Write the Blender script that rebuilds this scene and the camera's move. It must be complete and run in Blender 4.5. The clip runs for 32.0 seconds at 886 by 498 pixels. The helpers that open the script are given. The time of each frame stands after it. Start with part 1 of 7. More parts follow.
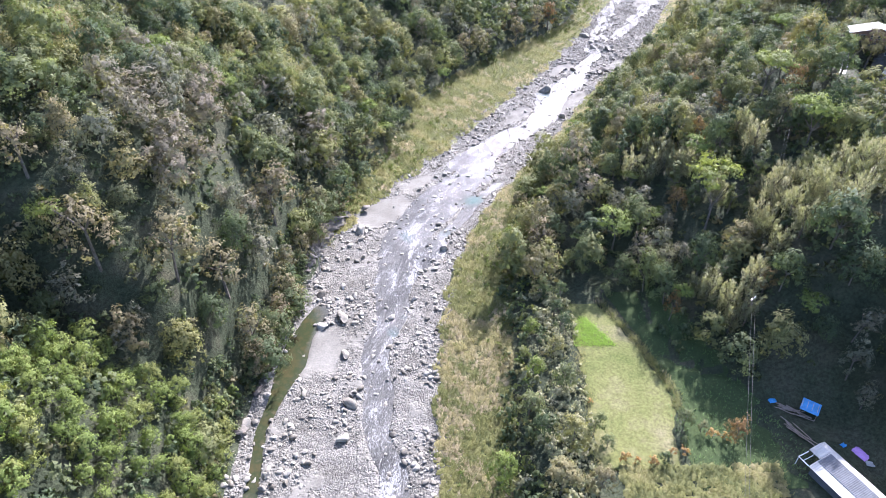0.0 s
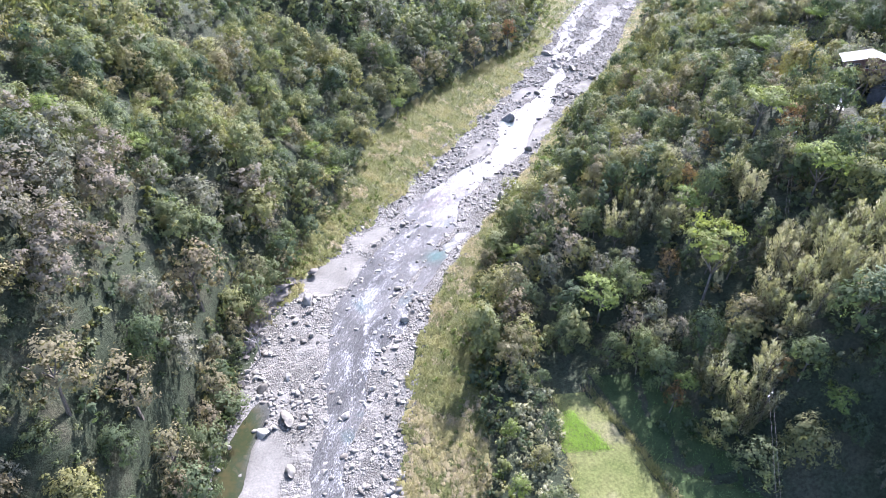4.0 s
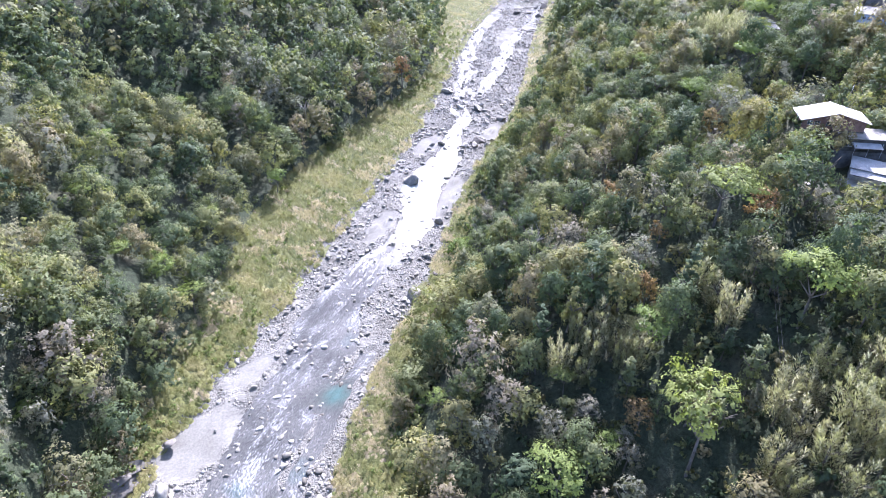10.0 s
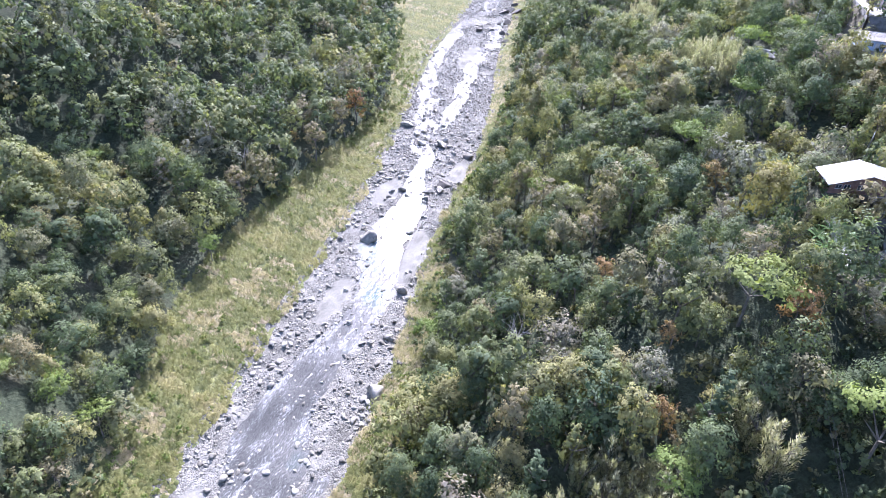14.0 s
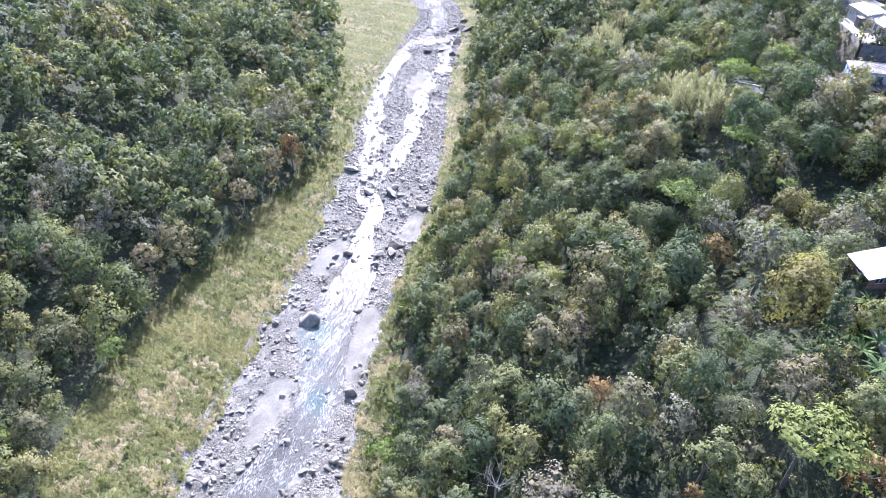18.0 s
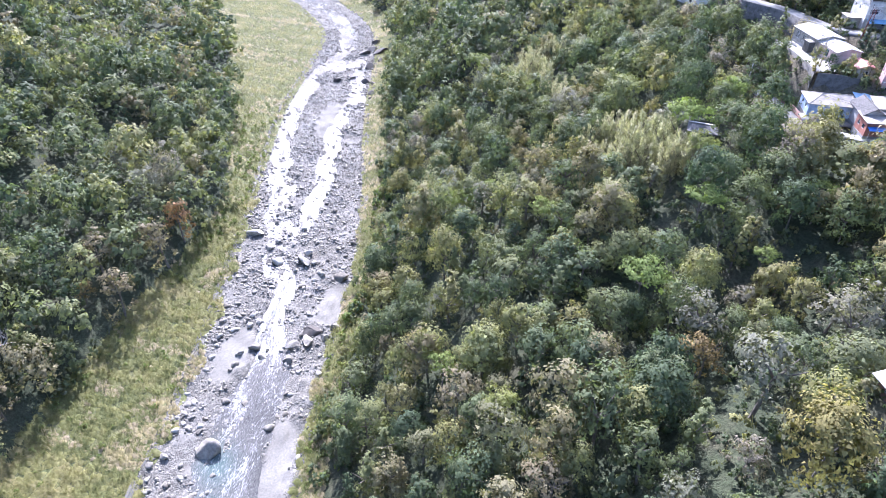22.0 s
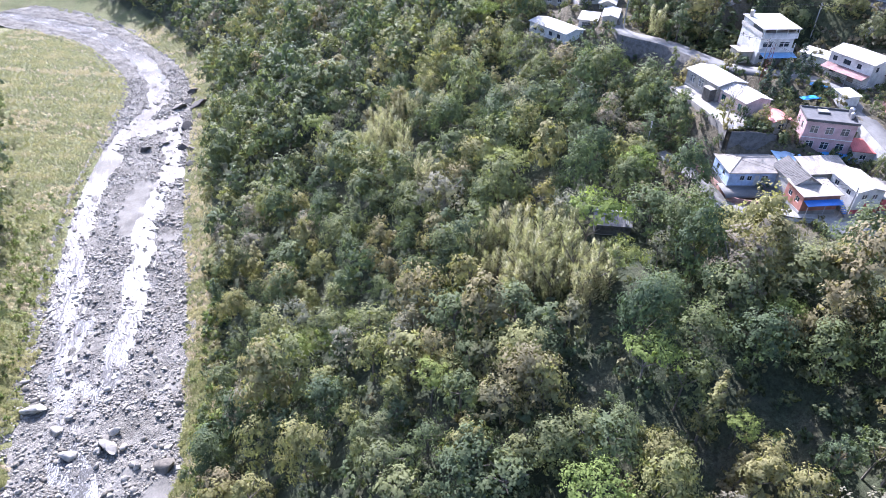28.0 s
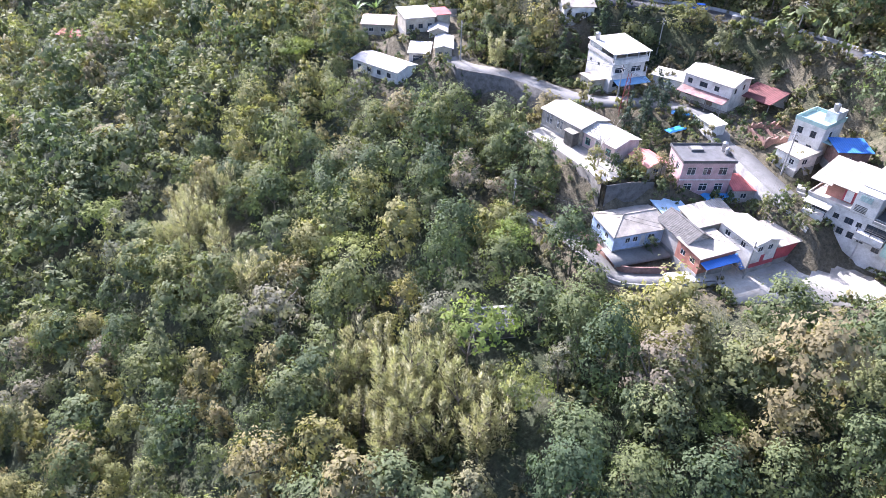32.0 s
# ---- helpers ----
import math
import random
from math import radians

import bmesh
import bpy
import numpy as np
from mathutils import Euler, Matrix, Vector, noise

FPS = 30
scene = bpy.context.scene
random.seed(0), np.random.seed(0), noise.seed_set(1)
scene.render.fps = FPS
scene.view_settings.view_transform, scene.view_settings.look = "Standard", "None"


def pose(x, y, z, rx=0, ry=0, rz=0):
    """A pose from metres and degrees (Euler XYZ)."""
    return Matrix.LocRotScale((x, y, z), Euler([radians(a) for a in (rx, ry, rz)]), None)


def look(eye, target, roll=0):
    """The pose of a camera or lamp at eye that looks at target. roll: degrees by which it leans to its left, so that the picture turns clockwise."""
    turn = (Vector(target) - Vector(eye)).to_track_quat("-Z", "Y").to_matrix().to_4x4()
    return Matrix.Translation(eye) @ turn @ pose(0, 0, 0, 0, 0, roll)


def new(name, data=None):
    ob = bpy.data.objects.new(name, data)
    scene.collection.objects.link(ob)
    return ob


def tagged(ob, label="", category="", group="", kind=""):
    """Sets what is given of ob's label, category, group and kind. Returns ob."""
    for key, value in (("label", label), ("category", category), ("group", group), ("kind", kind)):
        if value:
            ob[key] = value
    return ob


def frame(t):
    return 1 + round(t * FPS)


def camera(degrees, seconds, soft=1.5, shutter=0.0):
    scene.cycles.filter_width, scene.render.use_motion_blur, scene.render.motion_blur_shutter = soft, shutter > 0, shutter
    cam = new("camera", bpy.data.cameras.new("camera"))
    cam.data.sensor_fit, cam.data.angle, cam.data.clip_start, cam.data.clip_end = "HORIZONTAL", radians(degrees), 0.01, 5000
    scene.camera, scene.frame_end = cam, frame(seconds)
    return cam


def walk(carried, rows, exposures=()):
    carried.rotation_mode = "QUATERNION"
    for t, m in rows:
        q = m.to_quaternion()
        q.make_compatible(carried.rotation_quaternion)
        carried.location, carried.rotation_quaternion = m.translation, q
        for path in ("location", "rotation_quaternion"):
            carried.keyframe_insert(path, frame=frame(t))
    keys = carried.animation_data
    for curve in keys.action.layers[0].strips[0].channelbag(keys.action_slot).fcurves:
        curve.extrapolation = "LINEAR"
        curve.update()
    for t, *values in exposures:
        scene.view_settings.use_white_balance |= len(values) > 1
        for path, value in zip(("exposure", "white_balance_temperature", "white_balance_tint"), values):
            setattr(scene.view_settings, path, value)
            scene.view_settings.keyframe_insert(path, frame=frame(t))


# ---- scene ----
cam = camera(69.4, 32.0, soft=0.6)
METRES, EYE, TILT, LEAN, TURN = 260.0, 112.3, -37.0, 0.0, 0.0
ROWS = [
    (0.0, 0.0, 0.0, 0.0, 0.0, 0.0, 0.0),
    (0.5, 0.0002, 0.0104, 0.0076, -0.32, 0.0, 0.22),
    (1.0, 0.0005, 0.0212, 0.0158, -0.65, -0.01, 0.43),
    (1.5, 0.0009, 0.0324, 0.0241, -0.98, -0.02, 0.66),
    (2.0, 0.0016, 0.0436, 0.0328, -1.3, -0.03, 0.88),
    (2.5, 0.0023, 0.0552, 0.0417, -1.63, -0.04, 1.11),
    (3.0, 0.0031, 0.0669, 0.0507, -1.98, -0.05, 1.35),
    (3.5, 0.004, 0.0789, 0.0598, -2.44, -0.05, 1.67),
    (5.5, 0.0113, 0.1271, 0.0968, -6.74, -0.32, 4.67),
    (6.0, 0.0138, 0.1392, 0.106, -7.53, -0.38, 5.22),
    (6.5, 0.0166, 0.1514, 0.1151, -8.17, -0.44, 5.65),
    (7.0, 0.0196, 0.1638, 0.1242, -8.72, -0.49, 6.01),
    (7.5, 0.0226, 0.1761, 0.1333, -9.14, -0.52, 6.3),
    (8.0, 0.026, 0.1886, 0.1423, -9.51, -0.53, 6.55),
    (8.5, 0.0293, 0.2012, 0.1512, -9.89, -0.54, 6.8),
    (9.0, 0.0329, 0.2137, 0.1602, -10.25, -0.56, 7.05),
    (9.5, 0.0364, 0.2262, 0.1691, -10.62, -0.57, 7.29),
    (10.0, 0.0402, 0.2388, 0.1781, -10.98, -0.59, 7.53),
    (10.5, 0.0438, 0.2503, 0.1868, -11.32, -0.66, 7.76),
    (11.0, 0.0481, 0.2628, 0.1957, -11.66, -0.69, 8.01),
    (11.5, 0.0521, 0.2752, 0.2047, -12.03, -0.73, 8.25),
    (12.0, 0.0559, 0.2876, 0.2138, -12.43, -0.79, 8.51),
    (12.5, 0.0603, 0.3, 0.2227, -12.79, -0.83, 8.75),
    (13.0, 0.0648, 0.3125, 0.2313, -13.18, -0.86, 9.0),
    (13.5, 0.0692, 0.3251, 0.24, -13.59, -0.89, 9.26),
    (14.0, 0.0739, 0.3372, 0.2494, -13.98, -0.99, 9.55),
    (14.5, 0.0787, 0.3497, 0.2582, -14.41, -1.02, 9.82),
    (16.5, 0.1003, 0.3984, 0.295, -16.06, -1.37, 10.99),
    (17.0, 0.1057, 0.4105, 0.3041, -16.56, -1.47, 11.31),
    (17.5, 0.1115, 0.4226, 0.313, -17.16, -1.57, 11.73),
    (18.0, 0.1177, 0.4345, 0.3218, -17.86, -1.72, 12.19),
    (18.5, 0.124, 0.4464, 0.3303, -18.62, -1.86, 12.69),
    (19.0, 0.1306, 0.4583, 0.3388, -19.43, -2.03, 13.21),
    (19.5, 0.137, 0.4699, 0.3474, -20.29, -2.22, 13.74),
    (20.0, 0.144, 0.4814, 0.3557, -21.12, -2.41, 14.27),
    (20.5, 0.1512, 0.4929, 0.3639, -21.96, -2.62, 14.77),
    (21.0, 0.1585, 0.5041, 0.3722, -22.76, -2.83, 15.27),
    (21.5, 0.1663, 0.5152, 0.3804, -23.54, -3.04, 15.78),
    (22.0, 0.174, 0.5265, 0.3885, -24.39, -3.26, 16.26),
    (22.5, 0.1822, 0.5374, 0.3964, -25.24, -3.49, 16.76),
    (23.0, 0.1907, 0.5485, 0.4041, -26.21, -3.75, 17.35),
    (23.5, 0.1992, 0.559, 0.4122, -27.22, -4.07, 17.94),
    (24.0, 0.208, 0.5696, 0.4201, -28.27, -4.41, 18.54),
    (24.5, 0.2171, 0.5802, 0.4277, -29.32, -4.74, 19.14),
    (25.0, 0.2263, 0.5907, 0.4352, -30.39, -5.1, 19.73),
    (25.5, 0.2358, 0.6009, 0.4423, -31.45, -5.44, 20.32),
    (27.5, 0.2768, 0.6406, 0.4714, -35.9, -7.2, 22.62),
    (28.0, 0.2876, 0.6503, 0.478, -37.16, -7.67, 23.19),
    (28.5, 0.2988, 0.6595, 0.4847, -38.43, -8.2, 23.8),
    (29.0, 0.3101, 0.6684, 0.4913, -39.98, -8.88, 24.52),
    (29.5, 0.3218, 0.6771, 0.4974, -42.15, -9.8, 25.45),
    (30.0, 0.3339, 0.6852, 0.5032, -45.01, -11.06, 26.63),
    (30.5, 0.3463, 0.6926, 0.5087, -48.06, -12.51, 27.81),
    (31.0, 0.3591, 0.6999, 0.5142, -50.17, -13.56, 28.53),
    (31.5, 0.3722, 0.7068, 0.5193, -51.64, -14.31, 29.03),
    (32.0, 0.3853, 0.7137, 0.5241, -53.02, -14.99, 29.46),
]
walk(cam, [(t, pose(0, 0, EYE, TILT, LEAN, TURN) @ pose(METRES * x, METRES * y, METRES * z, 90 + pitch, roll, yaw)) for t, x, y, z, yaw, pitch, roll in ROWS],
     exposures=((0.0, 2.14, 5750, 24.0), (8.0, 2.28, 5420, 27.0), (22.0, 2.26, 5420, 27.0), (28.0, 2.12, 5550, 26.0), (32.0, 2.25, 5850, 26.0)))
# ---- level places for yards and houses: x, y, turn, half length, half width, height ----
PADS = [
    (192.5, 248.7, -40, 6.5, 5.5, 48.5), (194, 236, -37, 9, 5, 48.6), (200, 230, -36, 6, 5, 48.8), (189, 246, -40, 6, 4, 48.2),
    (197, 222, -60, 12, 7.5, 47.6), (209, 242.6, -56, 6, 4.5, 52.0), (211, 234.8, -56, 3, 3, 51.4),
    (207.6, 262.5, -114, 10.5, 5, 56.0), (201.8, 263.2, -118, 11, 3.0, 55.2), (205, 250.3, -125, 4, 3.2, 54.4),
    (233, 267.8, -35, 6.5, 6.5, 57.8), (235, 248, -106, 8, 5, 58.3), (237, 238.5, -110, 4.5, 4.5, 57.8),
    (226, 228, -116, 6, 7, 57.4), (221, 222, -60, 4, 4, 57.6), (211, 215, -109, 10, 5.5, 48.2),
    (216.8, 316.5, -95, 7.5, 4.5, 54.0), (225, 311, -62, 5, 4.5, 56.0), (229, 307.5, -58, 6, 3.5, 57.2), (234.5, 313, -58, 4, 4, 58.4),
    (235, 319, -40, 6, 5, 59.8), (234, 330, -60, 5.5, 5.5, 57.0), (244.6, 282.2, -52, 4, 3.5, 65.9),
    (126, 186.2, -22, 7.4, 3.4, 48.4), (131.2, 181.0, -20, 6.0, 2.6, 44.9), (127.6, 172.4, -43, 6.5, 4.8, 40.9), (112, 172, 60, 5, 1.6, 45.0),
    (72.5, 64.5, -56, 11, 5, 8.6), (164, 259, -40, 3.5, 2.5, 43.6), (170, 263, 0, 2.5, 2.5, 44.0)]
VILLAGE_ROAD = ((205.5, 222.0, 52.5), (209.5, 228.0, 54.3), (213.5, 232.8, 55.2), (218.2, 238.2, 56.2), (222.5, 243.4, 57.2), (227.5, 247.0, 57.8), (226.8, 257.0, 58.0), (221.2, 268.6, 57.8), (222.0, 277.0, 57.8), (224.0, 287.5, 57.9), (222.5, 298.0, 58.0), (226.0, 304.5, 58.4), (236.0, 310.5, 60.0), (246.0, 317.0, 62.0))
LOWER_LANE = ((191, 266, 47.6), (188.7, 257.5, 47.3), (185.0, 251.0, 47.2), (182.5, 246.5, 47.2), (185.5, 240.5, 47.3), (191.0, 233.0, 47.5), (197, 224, 47.6))
UPPER_ROAD = ((252, 300, 70.0), (250, 289, 69.8), (250.8, 279, 69.5), (255, 266, 69.2), (256.5, 255.5, 69.0), (253.5, 246, 69.0), (250.5, 236, 69.0), (245.5, 226, 69.0), (239, 212, 69.0))


def road_pads(points, half):
    for (x0, y0, z0), (x1, y1, z1) in zip(points, points[1:]):
        n = max(1, int(math.hypot(x1 - x0, y1 - y0) / 3.0))
        for k in range(n):
            t = (k + 0.5) / n
            PADS.append((x0 + (x1 - x0) * t, y0 + (y1 - y0) * t, math.degrees(math.atan2(y1 - y0, x1 - x0)), math.hypot(x1 - x0, y1 - y0) / n / 2 + 0.6, half, z0 + (z1 - z0) * t - 0.35))


road_pads(VILLAGE_ROAD, 2.7), road_pads(LOWER_LANE, 2.2), road_pads(UPPER_ROAD, 4.0)
PADS.append((210.4, 235.4, -55.8, 2.4, 2.6, 51.4))


# ---- the valley's plan: river edges, forest foot and slope profiles ----
def smooth_line(ys, xs):
    """A softly rounded line x(y) through a few knots."""
    yy = np.arange(-900.0, 2200.0, 2.0)
    xx = np.interp(yy, ys, xs)
    k = np.ones(13) / 13
    pad = np.concatenate([np.full(12, xx[0]), xx, np.full(12, xx[-1])])
    xx = np.convolve(np.convolve(pad, k, "same"), k, "same")[12:-12]
    return lambda y: np.interp(y, yy, xx)


GRAVEL_Y = (-900, 40, 72, 96, 124, 147, 171, 208, 240, 270, 297, 346, 380, 415, 453, 494, 560, 613, 700, 900, 2200)
river_left = smooth_line(GRAVEL_Y, (-60, -42, -43, -44, -38, -37, -25, -0.5, 18, 37, 52, 75.5, 91, 108, 133, 158, 161, 140, 80, -100, -900))
river_right = smooth_line(GRAVEL_Y, (-20, 1, 0, -1, 0.5, 6, 14.5, 38.5, 54, 70, 91, 115, 129, 147, 168, 184, 187, 178, 125, -40, -820))
forest_foot = smooth_line(GRAVEL_Y, (-70, -44, -44, -46, -40, -39, -31, -16, -9, 5, 27, 71, 80, 92, 98, 110, 116, 100, 40, -140, -940))
grass_right = smooth_line(GRAVEL_Y, (0, 12, 12, 13, 16, 18, 24, 44, 58, 74, 95.5, 121.5, 136, 155, 176, 192, 197, 190, 140, -20, -800))


def bumps(x, y):
    """Gentle waves of the ground, some tens of metres long."""
    return (np.sin(x * 0.071 + 1.3) * np.cos(y * 0.063 + 0.4) + 0.6 * np.sin(x * 0.13 - y * 0.11 + 2.0)
            + 0.5 * np.sin(y * 0.045 + x * 0.027))


def step01(v, a, b):
    k = np.clip((v - a) / (b - a), 0, 1)
    return k * k * (3 - 2 * k)


def ground(x, y, pads=True):
    x, y = np.asarray(x, float), np.asarray(y, float)
    xl, xr, xf = river_left(y), river_right(y), forest_foot(y)
    d, e = x - xr, xf - x
    far = np.interp(d, (0, 5, 12, 26, 40, 65, 85, 100, 130, 150, 175, 192, 198, 212, 222, 270, 330, 500, 900),
                    (0.6, 2, 4.5, 15, 24, 33, 39.5, 42.5, 47.5, 52.5, 58.5, 65, 68.6, 69.4, 78, 110, 140, 200, 300))
    far = far + 8 * step01(y, 268, 310) * (1 - step01(y, 380, 450)) * step01(d, 75, 118) * (1 - step01(d, 150, 190))
    mid = np.interp(d, (0, 8, 14, 20, 48, 57, 66, 84, 100, 130, 200, 300, 900), (0.6, 2, 4, 7.6, 8.6, 14, 21, 34, 40, 48, 60, 100, 300))
    low = np.interp(d, (0, 8, 14, 20, 80, 100, 130, 200, 300, 900), (0.6, 2, 4, 7.6, 8.6, 24, 42, 60, 100, 300))
    k = step01(y, 82, 112)
    near = low * (1 - k) + mid * k
    k = step01(y, 122, 172)
    right = near * (1 - k) + far * k
    steep = np.interp(e, (0, 3, 20, 60, 150, 300, 900), (1.0, 7, 34, 58, 105, 170, 400))
    sheer = np.interp(e, (0, 2, 5, 9, 18, 30, 60, 150, 300, 900), (1.0, 9, 17, 27, 42, 53, 68, 110, 170, 400))
    k = step01(y, 85, 97) * (1 - step01(y, 148, 165))
    steep = steep * (1 - k) + sheer * k
    gentle = np.interp(e, (0, 6, 14, 25, 45, 60, 80, 200, 400, 900), (2.2, 5, 7.5, 11, 16, 22, 33, 105, 195, 420))
    mild = np.interp(e, (0, 6, 14, 25, 50, 100, 200, 400, 900), (2.2, 6, 11, 17, 33, 65, 120, 200, 420))
    k = step01(y, 165, 235)
    left = steep * (1 - k) + mild * k
    k = step01(y, 250, 300)
    left = left * (1 - k) + gentle * k
    bank = 0.6 + 1.6 * np.clip((xl - x) / np.maximum(xl - xf, 1), 0, 1)
    z = np.where(d > 0, right, np.where(x > xl, 0.6, np.where(e > 0, left, bank)))
    rough = np.where(d > 0, step01(d, 14, 40), step01(e, 2, 25))
    flat = (1 - k0_field(x, y))
    z = z - 7 * np.exp(-(((x - 134) / 24) ** 2 + ((y - 218) / 16) ** 2))
    z = z + 6 * np.exp(-(((x + 68) / 17) ** 2 + ((y - 117) / 20) ** 2)) - 15 * np.exp(-(((x + 84) / 22) ** 2 + ((y - 84) / 13) ** 2)) * step01(e, 6, 20)
    z = z + 5 * np.exp(-(((x - 98) / 14) ** 2 + ((y - 178) / 14) ** 2))
    z = z - 8 * np.exp(-(((x - 146 - 0.35 * (y - 340)) / 12) ** 2 + ((y - 345) / 36) ** 2)) * (d > 8)
    z = z + 1.3 * bumps(x, y) * rough * flat
    if pads:
        for px, py, ang, hx, hy, pz in PADS:
            c, s = math.cos(radians(ang)), math.sin(radians(ang))
            u, v = (x - px) * c + (y - py) * s, (y - py) * c - (x - px) * s
            q = np.maximum(np.abs(u) - hx, np.abs(v) - hy)
            w = 1 - step01(q, 0.3, 4.0)
            z = z * (1 - w) + pz * w
        off = np.interp(y, (268.6, 277.0, 287.5, 298.0), (221.2, 222.0, 224.0, 222.5)) - x
        z = z - 5.6 * step01(off, 2.2, 2.7) * (1 - step01(off, 8, 15)) * step01(y, 270, 276) * (1 - step01(y, 296, 301))
    return z


def k0_field(x, y):
    return step01(river_right(y) + 52 + 28 * step01(100 - y, 0, 20) - x, 0, 6) * step01(132 - y, 0, 14)

# ---- light ----
SUN_AZ, SUN_EL = 24.0, 38.0          # degrees to the right of +y, degrees above the horizon
world = bpy.data.worlds.new("sky")
scene.world = world
world.use_nodes = True
wn = world.node_tree
sky = wn.nodes.new("ShaderNodeTexSky")
sky.sky_type, sky.sun_disc = "NISHITA", False
sky.sun_elevation, sky.sun_rotation = radians(SUN_EL), radians(SUN_AZ)
sky.air_density, sky.dust_density = 1.0, 1.8
wn.nodes["Background"].inputs["Strength"].default_value = 0.125
wn.links.new(sky.outputs["Color"], wn.nodes["Background"].inputs["Color"])
sun = new("sun", bpy.data.lights.new("sun", "SUN"))
sun.data.energy, sun.data.angle, sun.data.color = 4.0, radians(0.53), (1.0, 0.97, 0.925)
a, b = radians(SUN_AZ), radians(SUN_EL)
TO_SUN = Vector((math.sin(a) * math.cos(b), math.cos(a) * math.cos(b), math.sin(b)))
sun.matrix_world = look(TO_SUN * 300, (0, 0, 0))


# ---- materials ----
def mat(name):
    m = bpy.data.materials.new(name)
    m.use_nodes = True
    nt = m.node_tree
    return m, nt, nt.nodes["Principled BSDF"]


def ramp(nt, source, stops):
    r = nt.nodes.new("ShaderNodeValToRGB")
    while len(r.color_ramp.elements) < len(stops):
        r.color_ramp.elements.new(0.5)
    for el, (pos, col) in zip(r.color_ramp.elements, stops):
        el.position, el.color = pos, (*col, 1)
    nt.links.new(source, r.inputs["Fac"])
    return r.outputs["Color"]


def place_noise(nt, scale, detail=4.0, rough=0.6, kind="ShaderNodeTexNoise"):
    geo = nt.nodes.new("ShaderNodeNewGeometry")
    n = nt.nodes.new(kind)
    n.inputs["Scale"].default_value = scale
    if kind == "ShaderNodeTexNoise":
        n.inputs["Detail"].default_value, n.inputs["Roughness"].default_value = detail, rough
    nt.links.new(geo.outputs["Position"], n.inputs["Vector"])
    return n


def mix_colors(nt, fac, a, b, mode="MIX"):
    m = nt.nodes.new("ShaderNodeMix")
    m.data_type, m.blend_type = "RGBA", mode
    for socket, value in ((m.inputs[0], fac), (m.inputs[6], a), (m.inputs[7], b)):
        if isinstance(value, bpy.types.NodeSocket):
            nt.links.new(value, socket)
        else:
            socket.default_value = (*value, 1) if isinstance(value, tuple) else value
    return m.outputs[2]


def bump(nt, bsdf, height, strength, distance):
    b = nt.nodes.new("ShaderNodeBump")
    b.inputs["Strength"].default_value, b.inputs["Distance"].default_value = strength, distance
    nt.links.new(height, b.inputs["Height"])
    nt.links.new(b.outputs["Normal"], bsdf.inputs["Normal"])


def leaf_material(name, stops, rough=0.62, glow=0.36):
    """Foliage: the colour goes by plant and by leaf, and light shines through the blades."""
    m, nt, bsdf = mat(name)
    info, att, geo = nt.nodes.new("ShaderNodeObjectInfo"), nt.nodes.new("ShaderNodeAttribute"), nt.nodes.new("ShaderNodeNewGeometry")
    att.attribute_name = "tint"
    add = nt.nodes.new("ShaderNodeMath")
    nt.links.new(att.outputs["Fac"], add.inputs[0]), nt.links.new(info.outputs["Random"], add.inputs[1])
    frac = nt.nodes.new("ShaderNodeMath")
    frac.operation = "FRACT"
    nt.links.new(add.outputs[0], frac.inputs[0])
    col = ramp(nt, frac.outputs[0], stops)
    isl = ramp(nt, geo.outputs["Random Per Island"], ((0.0, (0.89, 0.83, 0.99)), (0.6, (1.06, 0.99, 1.15)), (1.0, (1.26, 1.18, 1.29))))
    col = mix_colors(nt, 1.0, col, isl, "MULTIPLY")
    fleck = place_noise(nt, 3.2, 3.0, 0.75)
    bump(nt, bsdf, fleck.outputs["Fac"], 0.25, 0.2)
    col = mix_colors(nt, 1.0, col, ramp(nt, fleck.outputs["Fac"], ((0.34, (0.84, 0.84, 0.84)), (0.66, (1.16, 1.16, 1.14)))), "MULTIPLY")
    nt.links.new(col, bsdf.inputs["Base Color"])
    bsdf.inputs["Roughness"].default_value = rough
    bsdf.inputs["Specular IOR Level"].default_value = 0.10
    tr = nt.nodes.new("ShaderNodeBsdfTranslucent")
    nt.links.new(mix_colors(nt, 1.0, col, (1.2, 1.3, 0.75), "MULTIPLY"), tr.inputs["Color"])
    mx = nt.nodes.new("ShaderNodeMixShader")
    mx.inputs[0].default_value = glow
    nt.links.new(bsdf.outputs[0], mx.inputs[1]), nt.links.new(tr.outputs[0], mx.inputs[2])
    nt.links.new(mx.outputs[0], nt.nodes["Material Output"].inputs["Surface"])
    return m


